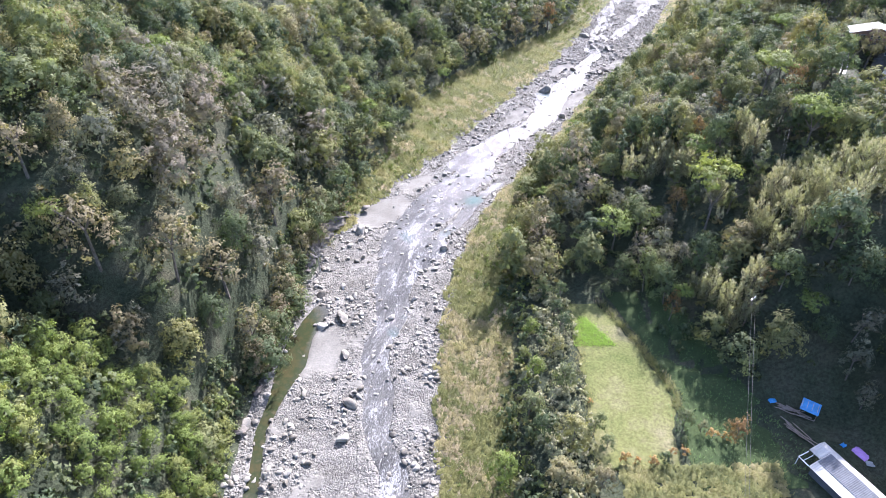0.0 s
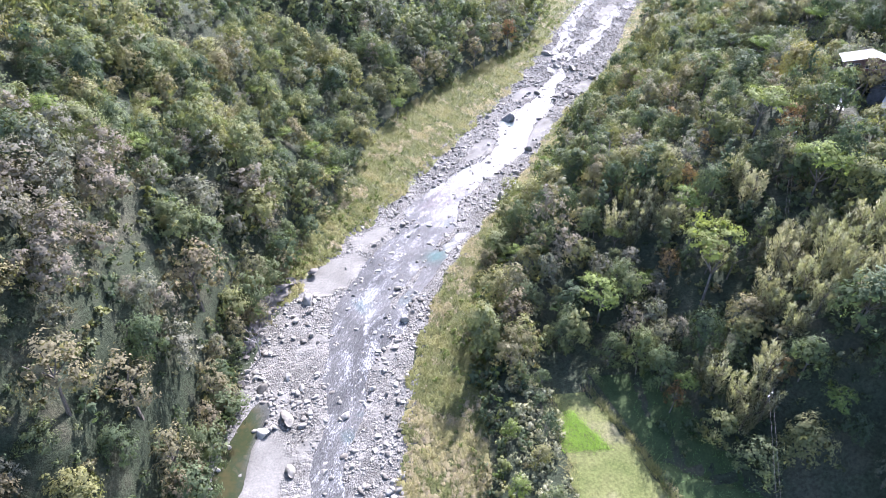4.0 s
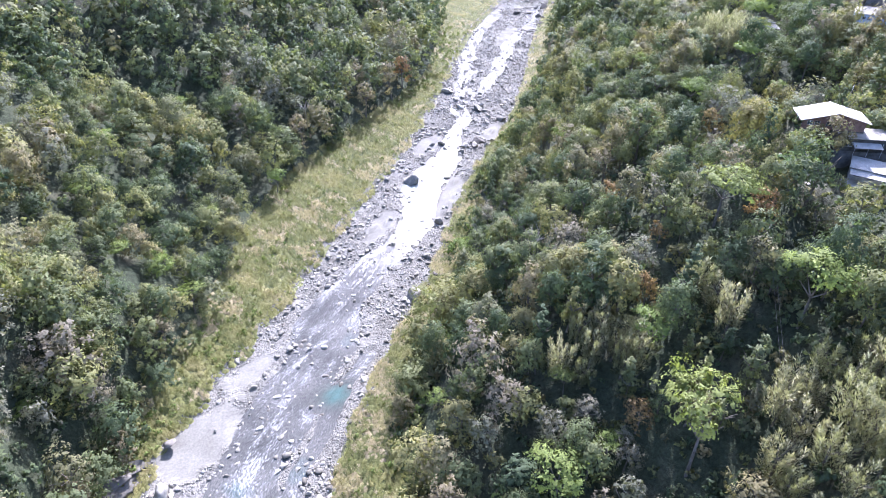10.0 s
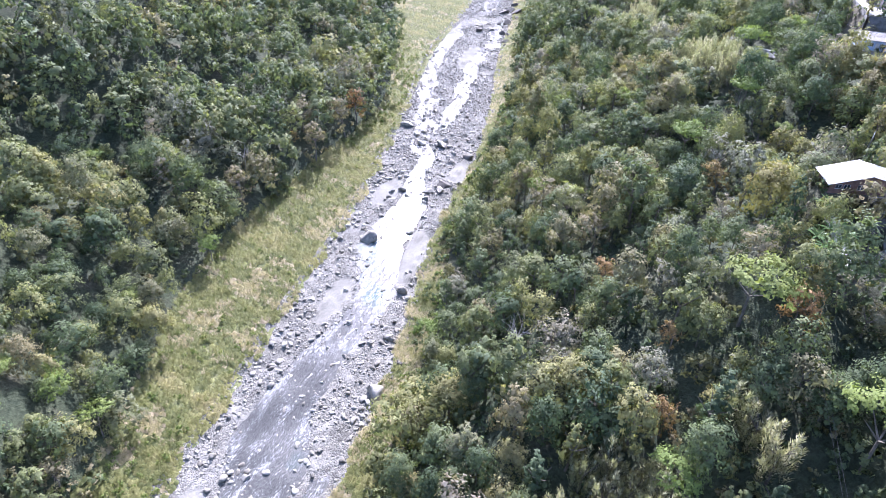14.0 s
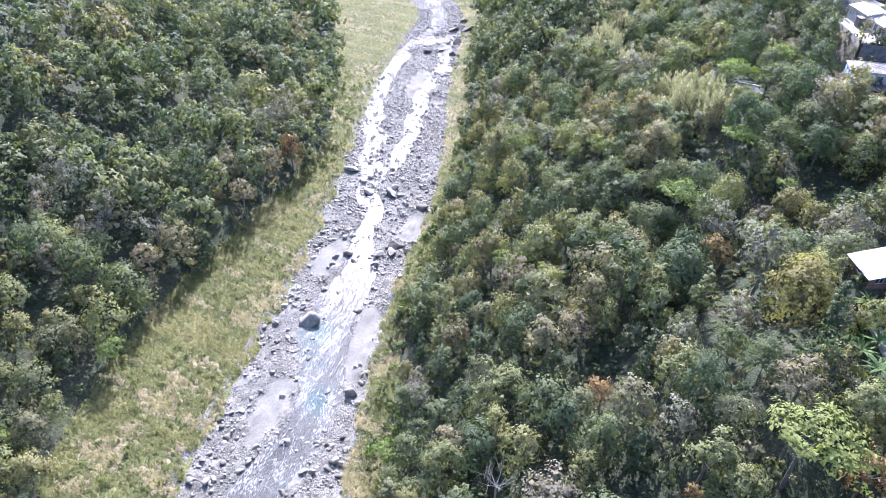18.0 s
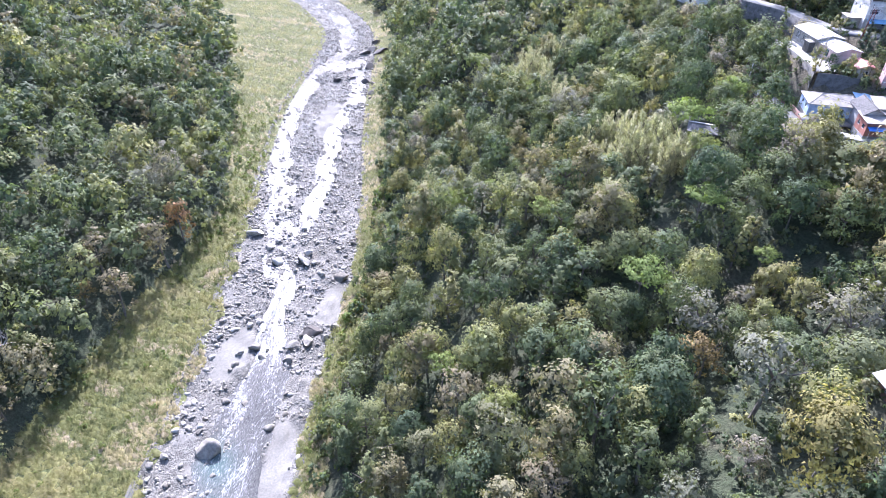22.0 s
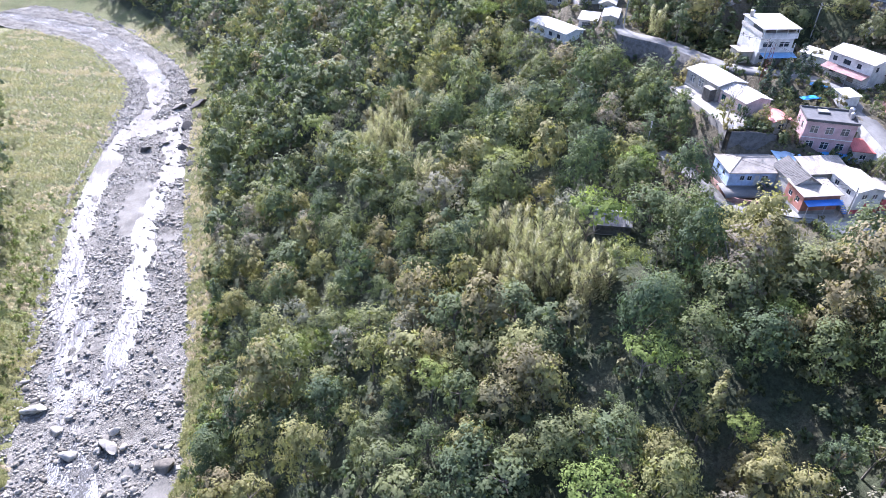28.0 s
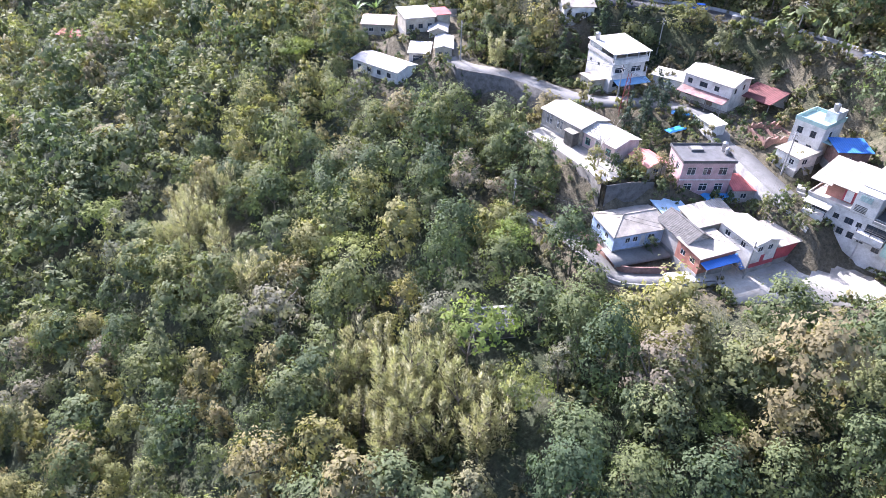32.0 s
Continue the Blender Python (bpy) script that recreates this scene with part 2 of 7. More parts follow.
LEAF = {
    "broadleaf": leaf_material("broadleaf", ((0.0, (0.064, 0.094, 0.045)), (0.2, (0.092, 0.124, 0.054)), (0.45, (0.140, 0.168, 0.070)), (0.65, (0.186, 0.202, 0.074)), (0.78, (0.205, 0.206, 0.078)), (0.88, (0.192, 0.174, 0.086)), (0.94, (0.155, 0.164, 0.080)), (1.0, (0.100, 0.132, 0.052)))),
    "lime": leaf_material("lime", ((0.0, (0.140, 0.195, 0.048)), (0.5, (0.165, 0.215, 0.054)), (1.0, (0.195, 0.222, 0.066)))),
    "silver": leaf_material("silver", ((0.0, (0.150, 0.166, 0.102)), (0.5, (0.180, 0.182, 0.114)), (1.0, (0.188, 0.172, 0.112)))),
    "bamboo": leaf_material("bamboo", ((0.0, (0.28, 0.305, 0.150)), (0.5, (0.33, 0.345, 0.180)), (1.0, (0.38, 0.38, 0.215))), 0.55, 0.25),
    "autumn": leaf_material("autumn", ((0.0, (0.205, 0.130, 0.055)), (0.5, (0.215, 0.155, 0.062)), (1.0, (0.205, 0.170, 0.070)))),
    "ochre": leaf_material("ochre", ((0.0, (0.165, 0.165, 0.055)), (0.5, (0.195, 0.182, 0.06)), (1.0, (0.185, 0.188, 0.072)))),
    "tan": leaf_material("tan", ((0.0, (0.165, 0.160, 0.078)), (0.4, (0.190, 0.175, 0.092)), (0.7, (0.178, 0.158, 0.086)), (1.0, (0.145, 0.150, 0.068)))),
    "conifer": leaf_material("conifer", ((0.0, (0.045, 0.072, 0.046)), (1.0, (0.065, 0.092, 0.052))), 0.6, 0.25),
    "evergreen": leaf_material("evergreen", ((0.0, (0.062, 0.094, 0.044)), (0.5, (0.096, 0.130, 0.054)), (1.0, (0.132, 0.160, 0.060)))),
    "gold": leaf_material("gold_leaf", ((0.0, (0.34, 0.215, 0.085)), (1.0, (0.36, 0.26, 0.10)))),
    "lush": leaf_material("lush_leaf", ((0.0, (0.17, 0.30, 0.028)), (1.0, (0.21, 0.33, 0.04))), 0.55, 0.3),
    "palm": leaf_material("palm", ((0.0, (0.09, 0.16, 0.05)), (1.0, (0.13, 0.20, 0.065))), 0.3),
    "reed": leaf_material("reed", ((0.0, (0.122, 0.142, 0.046)), (0.3, (0.178, 0.190, 0.060)), (0.6, (0.235, 0.230, 0.082)), (0.85, (0.288, 0.264, 0.118)), (1.0, (0.332, 0.292, 0.165))), 0.6, 0.4),
}


def rough_material(name, stops, scale, rough=0.9, strength=0.5, distance=0.3, fine=8.0):
    m, nt, bsdf = mat(name)
    big, small = place_noise(nt, scale), place_noise(nt, scale * fine, 3.0, 0.7)
    col = ramp(nt, big.outputs["Fac"], stops)
    shade = ramp(nt, small.outputs["Fac"], ((0.3, (0.65, 0.65, 0.65)), (0.7, (1.3, 1.3, 1.3))))
    nt.links.new(mix_colors(nt, 1.0, col, shade, "MULTIPLY"), bsdf.inputs["Base Color"])
    bsdf.inputs["Roughness"].default_value = rough
    bsdf.inputs["Specular IOR Level"].default_value = 0.1
    bump(nt, bsdf, small.outputs["Fac"], strength, distance)
    return m


GROUND, nt, bsdf = mat("ground_cover")
big, small, att = place_noise(nt, 0.12), place_noise(nt, 1.6, 4.0, 0.75), nt.nodes.new("ShaderNodeAttribute")
att.attribute_name = "tint"
soil = ramp(nt, big.outputs["Fac"], ((0.3, (0.03, 0.038, 0.022)), (0.5, (0.044, 0.053, 0.029)), (0.7, (0.07, 0.068, 0.043))))
grass = ramp(nt, big.outputs["Fac"], ((0.3, (0.10, 0.115, 0.045)), (0.5, (0.13, 0.135, 0.055)), (0.7, (0.16, 0.15, 0.075))))
shade = ramp(nt, small.outputs["Fac"], ((0.32, (0.5, 0.52, 0.5)), (0.66, (1.35, 1.33, 1.3))))
bare = nt.nodes.new("ShaderNodeAttribute")
bare.attribute_name = "bare"
earth = ramp(nt, big.outputs["Fac"], ((0.3, (0.085, 0.075, 0.05)), (0.5, (0.12, 0.10, 0.07)), (0.62, (0.15, 0.13, 0.095)), (0.75, (0.20, 0.175, 0.14))))
cover = mix_colors(nt, bare.outputs["Fac"], mix_colors(nt, att.outputs["Fac"], soil, grass), earth)
nt.links.new(mix_colors(nt, 1.0, cover, shade, "MULTIPLY"), bsdf.inputs["Base Color"])
bsdf.inputs["Specular IOR Level"].default_value = 0.15
bsdf.inputs["Roughness"].default_value = 0.9
bump(nt, bsdf, small.outputs["Fac"], 0.8, 0.5)
TURF = rough_material("turf", ((0.3, (0.088, 0.102, 0.030)), (0.5, (0.120, 0.124, 0.044)), (0.66, (0.165, 0.148, 0.080))), 0.09, fine=20, strength=0.4, distance=0.15)
BARK = rough_material("bark", ((0.3, (0.10, 0.085, 0.065)), (0.7, (0.19, 0.17, 0.14))), 1.2, strength=0.6, distance=0.05)
DRY = rough_material("dry_wood", ((0.3, (0.30, 0.27, 0.23)), (0.7, (0.42, 0.39, 0.34))), 1.2, strength=0.6, distance=0.05)


def stone_material(name, stops, scale):
    m, nt, bsdf = mat(name)
    info, geo = nt.nodes.new("ShaderNodeObjectInfo"), nt.nodes.new("ShaderNodeNewGeometry")
    add = nt.nodes.new("ShaderNodeMath")
    nt.links.new(info.outputs["Random"], add.inputs[0]), nt.links.new(geo.outputs["Random Per Island"], add.inputs[1])
    frac = nt.nodes.new("ShaderNodeMath")
    frac.operation = "FRACT"
    nt.links.new(add.outputs[0], frac.inputs[0])
    col = ramp(nt, frac.outputs[0], stops)
    n = place_noise(nt, scale, 5.0, 0.65)
    spots = ramp(nt, n.outputs["Fac"], ((0.3, (0.62, 0.62, 0.62)), (0.65, (1.2, 1.19, 1.16))))
    nt.links.new(mix_colors(nt, 1.0, col, spots, "MULTIPLY"), bsdf.inputs["Base Color"])
    bsdf.inputs["Roughness"].default_value = 0.85
    bsdf.inputs["Specular IOR Level"].default_value = 0.2
    bump(nt, bsdf, n.outputs["Fac"], 0.5, 0.2)
    return m


STONE = stone_material("river_stone", ((0.0, (0.12, 0.108, 0.086)), (0.35, (0.21, 0.193, 0.156)), (0.75, (0.30, 0.278, 0.23)), (1.0, (0.39, 0.365, 0.305))), 1.1)


def gravel_material():
    """Grey river shingle: sand with cobbles, finer and coarser in patches."""
    m, nt, bsdf = mat("gravel")
    patch, grit = place_noise(nt, 0.11, 5.0, 0.6), place_noise(nt, 2.2, 4.0, 0.75)
    cells = place_noise(nt, 1.6, kind="ShaderNodeTexVoronoi")
    fine = place_noise(nt, 4.5, kind="ShaderNodeTexVoronoi")
    col = ramp(nt, patch.outputs["Fac"], ((0.3, (0.124, 0.117, 0.097)), (0.5, (0.164, 0.155, 0.131)), (0.7, (0.205, 0.194, 0.166))))
    sep = nt.nodes.new("ShaderNodeSeparateColor")
    nt.links.new(cells.outputs["Color"], sep.inputs[0])
    pebble = ramp(nt, sep.outputs[0], ((0.0, (0.62, 0.62, 0.63)), (0.6, (1.0, 1.0, 1.0)), (1.0, (1.4, 1.38, 1.35))))
    stony = ramp(nt, place_noise(nt, 0.13, 4.0, 0.6).outputs["Fac"], ((0.36, (0, 0, 0)), (0.47, (1, 1, 1))))
    sand = nt.nodes.new("ShaderNodeAttribute")
    sand.attribute_name = "sand"
    keep = nt.nodes.new("ShaderNodeMath")
    keep.operation = "SUBTRACT"
    keep.use_clamp = True
    nt.links.new(stony, keep.inputs[0]), nt.links.new(sand.outputs["Fac"], keep.inputs[1])
    stony = keep.outputs[0]
    col = mix_colors(nt, stony, mix_colors(nt, 0.15, col, mix_colors(nt, 1.0, col, pebble, "MULTIPLY")), mix_colors(nt, 0.8, col, mix_colors(nt, 1.0, col, pebble, "MULTIPLY")))
    speck = ramp(nt, grit.outputs["Fac"], ((0.32, (0.78, 0.78, 0.78)), (0.65, (1.15, 1.15, 1.15))))
    nt.links.new(mix_colors(nt, 1.0, col, speck, "MULTIPLY"), bsdf.inputs["Base Color"])
    bsdf.inputs["Roughness"].default_value = 0.95
    bsdf.inputs["Specular IOR Level"].default_value = 0.08
    add = nt.nodes.new("ShaderNodeMath")
    nt.links.new(cells.outputs["Distance"], add.inputs[0]), nt.links.new(fine.outputs["Distance"], add.inputs[1])
    relief = nt.nodes.new("ShaderNodeMath")
    relief.operation = "MULTIPLY"
    nt.links.new(add.outputs[0], relief.inputs[0]), nt.links.new(stony, relief.inputs[1])
    bump(nt, bsdf, relief.outputs[0], 0.8, -0.32)
    return m


GRAVEL = gravel_material()


def water_material():
    """Shallow running water: dark glides, foam in streaks along the flow on the rapids, still greenish side pools."""
    m, nt, bsdf = mat("water")
    across, still, geo = nt.nodes.new("ShaderNodeAttribute"), nt.nodes.new("ShaderNodeAttribute"), nt.nodes.new("ShaderNodeNewGeometry")
    across.attribute_name, still.attribute_name = "across", "still"
    sep, flow = nt.nodes.new("ShaderNodeSeparateXYZ"), nt.nodes.new("ShaderNodeCombineXYZ")
    nt.links.new(geo.outputs["Position"], sep.inputs[0])
    along = nt.nodes.new("ShaderNodeMath")
    along.operation = "MULTIPLY"
    along.inputs[1].default_value = 0.42
    nt.links.new(sep.outputs["Y"], along.inputs[0])
    nt.links.new(across.outputs["Fac"], flow.inputs[0]), nt.links.new(along.outputs[0], flow.inputs[1])
    def streak(scale, detail, rough, distort):
        n = nt.nodes.new("ShaderNodeTexNoise")
        n.inputs["Scale"].default_value, n.inputs["Detail"].default_value, n.inputs["Roughness"].default_value, n.inputs["Distortion"].default_value = scale, detail, rough, distort
        nt.links.new(flow.outputs[0], n.inputs["Vector"])
        return n.outputs["Fac"]
    ripple, foam, rapid, depth = streak(4.6, 4.0, 0.7, 0.5), streak(3.2, 8.0, 0.75, 0.6), streak(0.22, 3.0, 0.5, 0.5), place_noise(nt, 0.06, 3.0, 0.5)
    base = ramp(nt, depth.outputs["Fac"], ((0.35, (0.042, 0.042, 0.038)), (0.6, (0.078, 0.076, 0.068)), (0.76, (0.04, 0.068, 0.066))))
    # light and dark of the ripples, put into the base colour
    base = mix_colors(nt, 1.0, base, ramp(nt, ripple, ((0.35, (0.55, 0.55, 0.57)), (0.65, (1.9, 1.88, 1.85)))), "MULTIPLY")
    base = mix_colors(nt, still.outputs["Fac"], base, ramp(nt, place_noise(nt, 0.35, 4.0, 0.6).outputs["Fac"], ((0.35, (0.052, 0.045, 0.02)), (0.55, (0.028, 0.036, 0.016)), (0.7, (0.075, 0.062, 0.036)))))
    teal = nt.nodes.new("ShaderNodeAttribute")
    teal.attribute_name = "teal"
    base = mix_colors(nt, teal.outputs["Fac"], base, (0.045, 0.135, 0.125))
    lift = nt.nodes.new("ShaderNodeMath")
    lift.operation = "MULTIPLY_ADD"
    lift.inputs[1].default_value = 0.5
    nt.links.new(rapid, lift.inputs[0]), nt.links.new(foam, lift.inputs[2])
    calm = nt.nodes.new("ShaderNodeMath")
    calm.operation = "SUBTRACT"
    nt.links.new(lift.outputs[0], calm.inputs[0]), nt.links.new(still.outputs["Fac"], calm.inputs[1])
    froth = ramp(nt, calm.outputs[0], ((0.79, (0, 0, 0)), (0.97, (1, 1, 1))))
    nt.links.new(mix_colors(nt, froth, base, (0.44, 0.44, 0.42)), bsdf.inputs["Base Color"])
    nt.links.new(ramp(nt, froth, ((0.0, (0.11, 0.11, 0.11)), (1.0, (0.6, 0.6, 0.6)))), bsdf.inputs["Roughness"])
    bsdf.inputs["IOR"].default_value = 1.33
    mirror = nt.nodes.new("ShaderNodeMath")
    mirror.operation = "MULTIPLY_ADD"
    mirror.inputs[1].default_value, mirror.inputs[2].default_value = 0.3, 0.2
    nt.links.new(still.outputs["Fac"], mirror.inputs[0]), nt.links.new(mirror.outputs[0], bsdf.inputs["Specular IOR Level"])
    smooth = nt.nodes.new("ShaderNodeMath")
    smooth.operation = "MULTIPLY_ADD"
    smooth.inputs[1].default_value, smooth.inputs[2].default_value = -0.92, 1.0
    nt.links.new(still.outputs["Fac"], smooth.inputs[0])
    wave = nt.nodes.new("ShaderNodeMath")
    wave.operation = "MULTIPLY"
    nt.links.new(ripple, wave.inputs[0]), nt.links.new(smooth.outputs[0], wave.inputs[1])
    bump(nt, bsdf, wave.outputs[0], 0.075, 0.17)
    swell, broad = streak(0.8, 3.0, 0.6, 0.8), nt.nodes.new("ShaderNodeBump")
    calmer = nt.nodes.new("ShaderNodeMath")
    calmer.operation = "MULTIPLY"
    nt.links.new(swell, calmer.inputs[0]), nt.links.new(smooth.outputs[0], calmer.inputs[1])
    broad.inputs["Strength"].default_value, broad.inputs["Distance"].default_value = 0.75, 0.35
    nt.links.new(calmer.outputs[0], broad.inputs["Height"])
    fine = bsdf.inputs["Normal"].links[0].from_node
    nt.links.new(broad.outputs["Normal"], fine.inputs["Normal"])
    return m


WATER = water_material()


# ---- mesh helpers ----
def mesh_from(name, verts, faces, material, tint=None, smooth=False, normals=None):
    me = bpy.data.meshes.new(name)
    verts = np.asarray(verts, np.float32)
    if isinstance(faces, np.ndarray):
        n, k = faces.shape
        me.vertices.add(len(verts)), me.loops.add(n * k), me.polygons.add(n)
        me.vertices.foreach_set("co", verts.ravel())
        me.loops.foreach_set("vertex_index", faces.astype(np.int32).ravel())
        me.polygons.foreach_set("loop_start", np.arange(0, n * k, k, dtype=np.int32))
        me.update(calc_edges=True)
    else:
        me.from_pydata([tuple(v) for v in verts.tolist()], [], faces)
    if tint is not None:
        at = me.attributes.new("tint", "FLOAT", "POINT")
        at.data.foreach_set("value", np.asarray(tint, np.float32))
    if normals is not None:
        at = me.attributes.new("custom_normal", "FLOAT_VECTOR", "POINT")
        at.data.foreach_set("vector", np.asarray(normals, np.float32).ravel())
    for m in (material if isinstance(material, (list, tuple)) else (material,)):
        me.materials.append(m)
    if smooth:
        me.polygons.foreach_set("use_smooth", np.ones(len(me.polygons), bool))
    return me


def grid_faces(nu, nv):
    i = np.arange((nu - 1) * (nv - 1))
    r, c = i // (nv - 1), i % (nv - 1)
    o = r * nv + c
    return np.stack([o, o + nv, o + nv + 1, o + 1], 1)


def child(name, me, parent, m=None, label=""):
    ob = new(name, me)
    ob.parent = parent
    if m is not None:
        ob.matrix_basis = m
    return tagged(ob, label)


def part(name, bm, material, parent, label=""):
    me = bpy.data.meshes.new(name)
    bm.to_mesh(me)
    bm.free()
    me.materials.append(material)
    return child(name, me, parent, None, label)


# ---- ground ----
def spaced(lo, a, b, hi, fine):
    mid = np.arange(a, b + 0.1, fine)
    n = 14
    g = np.linspace(0, 1, n + 1)[1:] ** 2
    return np.concatenate([(a - (a - lo) * g)[::-1], mid, b + (hi - b) * g])


gx, gy = spaced(-2400, -170, 340, 2600, 2.5), spaced(-1800, 20, 660, 3200, 2.5)
GX, GY = np.meshgrid(gx, gy, indexing="ij")
GZ = ground(GX, GY)
inside = np.minimum(GX - river_left(GY), river_right(GY) - GX)
GZ = np.where(inside > 0, 0.6 - 2.2 * step01(inside, 0.5, 5), GZ)
GZ = np.minimum(GZ, 330 + 0.02 * GZ)
grassy = ((GX > np.where(GY > 160, forest_foot(GY) - 1.5, river_right(GY))) & (GX < grass_right(GY) + 1.5)).astype(float)
grassy = np.maximum(grassy, 0.12 * step01(GX - river_right(GY), 165, 180) * (1 - step01(GX - river_right(GY), 225, 235)) * step01(285 - GY, 0, 15))
ground_ob = new("ground", mesh_from("ground", np.stack([GX.ravel(), GY.ravel(), GZ.ravel()], 1), grid_faces(len(gx), len(gy)), GROUND, grassy.ravel(), smooth=True))
trodden = np.zeros_like(GX)
for px, py, ang, hx, hy, pz in PADS:
    q = np.maximum(np.abs(GX - px), np.abs(GY - py)) - max(hx, hy)
    trodden = np.maximum(trodden, 0.8 * (1 - step01(q, 0.0, 4.5)))
trodden *= (GX > 175) | ((GX > 100) & (GX < 145) & (GY < 200))
trodden *= np.where(GX < 150, 0.35, 1.0)
trodden *= GX < 244
bare_at = ground_ob.data.attributes.new("bare", "FLOAT", "POINT")
bare_at.data.foreach_set("value", trodden.ravel().astype(np.float32))
tagged(ground_ob, "dark forest soil and undergrowth of a steep river valley", "ground", kind="structure")

# ---- river bed and water ----
MAIN_Y = (40, 72, 94, 105, 116, 129, 141, 150, 161, 172, 185, 200, 212, 224, 235, 247, 258, 270, 282, 298, 315, 335, 352, 376, 402, 425, 440, 455, 470, 500, 640)
MAIN_U = (0.76, 0.735, 0.68, 0.66, 0.63, 0.6, 0.6, 0.58, 0.54, 0.54, 0.5, 0.43, 0.43, 0.58, 0.64, 0.6, 0.46, 0.52, 0.5, 0.43, 0.37, 0.31, 0.22, 0.13, 0.11, 0.1, 0.15, 0.3, 0.5, 0.5, 0.5)
MAIN_W = (3.2, 3.0, 3.3, 3.2, 3.8, 5, 7.4, 8, 7.6, 8.5, 8.4, 8.2, 8, 7, 6, 6, 7, 5.5, 4, 3.4, 4.4, 5.0, 5.2, 5.2, 5.0, 4.6, 4.0, 5.5, 5, 5, 5)
POOL_Y, POOL_X, POOL_W = (40, 60, 72, 85, 95, 103, 112, 120, 128), (-36, -37, -37.2, -38.4, -36.8, -35.6, -35.0, -32.5, -30), (1.5, 1.8, 1.5, 1.2, 1.8, 3.7, 3.4, 3.0, 1.4)
BRAID_Y, BRAID_U = (322, 335, 350, 365, 390, 412, 430, 445, 458), (0.46, 0.55, 0.59, 0.62, 0.69, 0.8, 0.8, 0.76, 0.7)
SANDBARS = ((-29, 108, 6, 9), (-19, 168, 8, 10), (54, 250, 4, 14), (55, 286, 5, 8), (30, 238, 4, 9), (82, 292, 4, 8), (-8, 186, 4, 5), (121, 396, 6, 16))   # x, y, half sizes of smooth sand


def sandy(x, y):
    """1 on the smooth bars of sand, 0 on the stony shingle."""
    q = np.zeros(np.broadcast(x, y).shape)
    for px, py, hx, hy in SANDBARS:
        u = (x - px - 0.55 * (y - py) * (py > 160)) / hx
        q = np.maximum(q, 1 - step01(np.hypot(u, (y - py) / hy) + 0.12 * np.sin(y * 0.9 + x * 0.7), 0.75, 1.05))
    return q


def bed(x, y):
    """Height of the shingle: low bars between the running channels."""
    xl, xr = river_left(y), river_right(y)
    w = xr - xl
    u = (x - xl) / w
    z = 0.42 + 0.16 * np.sin(x * 0.31 + 0.6 * np.sin(y * 0.21)) * np.sin(y * 0.17 + 0.5) + 0.10 * np.sin(x * 0.83 + y * 0.41) * np.sin(y * 0.63 - x * 0.37)
    z = 0.42 + (z - 0.42) * (1 - 0.6 * sandy(x, y))
    z = z + (1 - sandy(x, y)) * 0.07 * np.sin(1.7 * x + 0.9 * y + 1.5 * np.sin(0.7 * y)) * np.sin(1.3 * y - 0.8 * x) + 0.05 * np.sin(2.9 * x - 1.1 * y) * np.sin(2.3 * y + 0.7 * x)
    wob = 0.025 * np.sin(y * 0.11) + 0.02 * np.sin(y * 0.27 + 1)
    def cut(c, half, depth):
        q = np.abs(u - c) * w * 0.88 / half
        return depth * (1 - step01(q, 0.45, 1.15))
    z = z - cut(np.interp(y, MAIN_Y, MAIN_U) + wob, np.interp(y, MAIN_Y, MAIN_W), np.interp(y, (290, 315, 400, 420), (0.75, 0.48, 0.48, 0.75)))
    k = step01(y, 322, 332) * (1 - step01(y, 452, 460))
    z = z - cut(np.interp(y, BRAID_Y, BRAID_U) + 0.5 * wob, 4.0, 0.56) * k
    z = z - 0.8 * (1 - step01(np.abs(x - np.interp(y, POOL_Y, POOL_X)) / np.interp(y, POOL_Y, POOL_W), 0.55, 1.15)) * (1 - step01(y, 120, 128))
    z = z - cut(0.83 + wob, 2.2, 0.7) * step01(y, 140, 150) * (1 - step01(y, 182, 190))
    z = z - cut(0.62, 4.5, 0.65) * step01(y, 238, 250) * (1 - step01(y, 272, 284))
    z = z - 0.8 * (1 - step01(np.hypot((x - 10) / 3.6, (y - 175) / 2.6), 0.6, 1.1))
    riffle = np.sin(0.85 * x + 1.3 * np.sin(0.33 * y)) * np.sin(0.52 * y + 0.45 * x + 1.1) + 0.35 * np.sin(1.9 * x - 1.3 * y)
    z = z + 0.46 * step01(riffle, 0.28, 0.78) * step01(y, 195, 225)
    for px, py, rx, ry, turn in ((147.5, 449, 8.5, 6.5, 0.5), (124, 429, 10.0, 4.0, 0.85), (139.5, 409, 5.0, 4.0, 0.3)):   # still pools
        c, n = math.cos(turn), math.sin(turn)
        z = z - 1.1 * (1 - step01(np.hypot(((x - px) * c + (y - py) * n) / rx, ((y - py) * c - (x - px) * n) / ry), 0.7, 1.1))
    return z + 0.5 * step01(np.abs(u - 0.5), 0.47, 0.53)


ys = np.concatenate([np.arange(-260, 36, 8.0), np.arange(36, 645, 1.0)])
us = np.linspace(-0.05, 1.05, 76)
YY, UU = np.meshgrid(ys, us, indexing="ij")
XX = river_left(YY) + UU * (river_right(YY) - river_left(YY))
ZZ = bed(XX, YY)
bed_ob = new("river_bed", mesh_from("river_bed", np.stack([XX.ravel(), YY.ravel(), ZZ.ravel()], 1), grid_faces(len(ys), len(us)), GRAVEL, smooth=True))
at = bed_ob.data.attributes.new("sand", "FLOAT", "POINT")
at.data.foreach_set("value", sandy(XX, YY).ravel().astype(np.float32))
tagged(bed_ob, "pale grey shingle and sand of a braided mountain river", "riverbed", kind="structure")
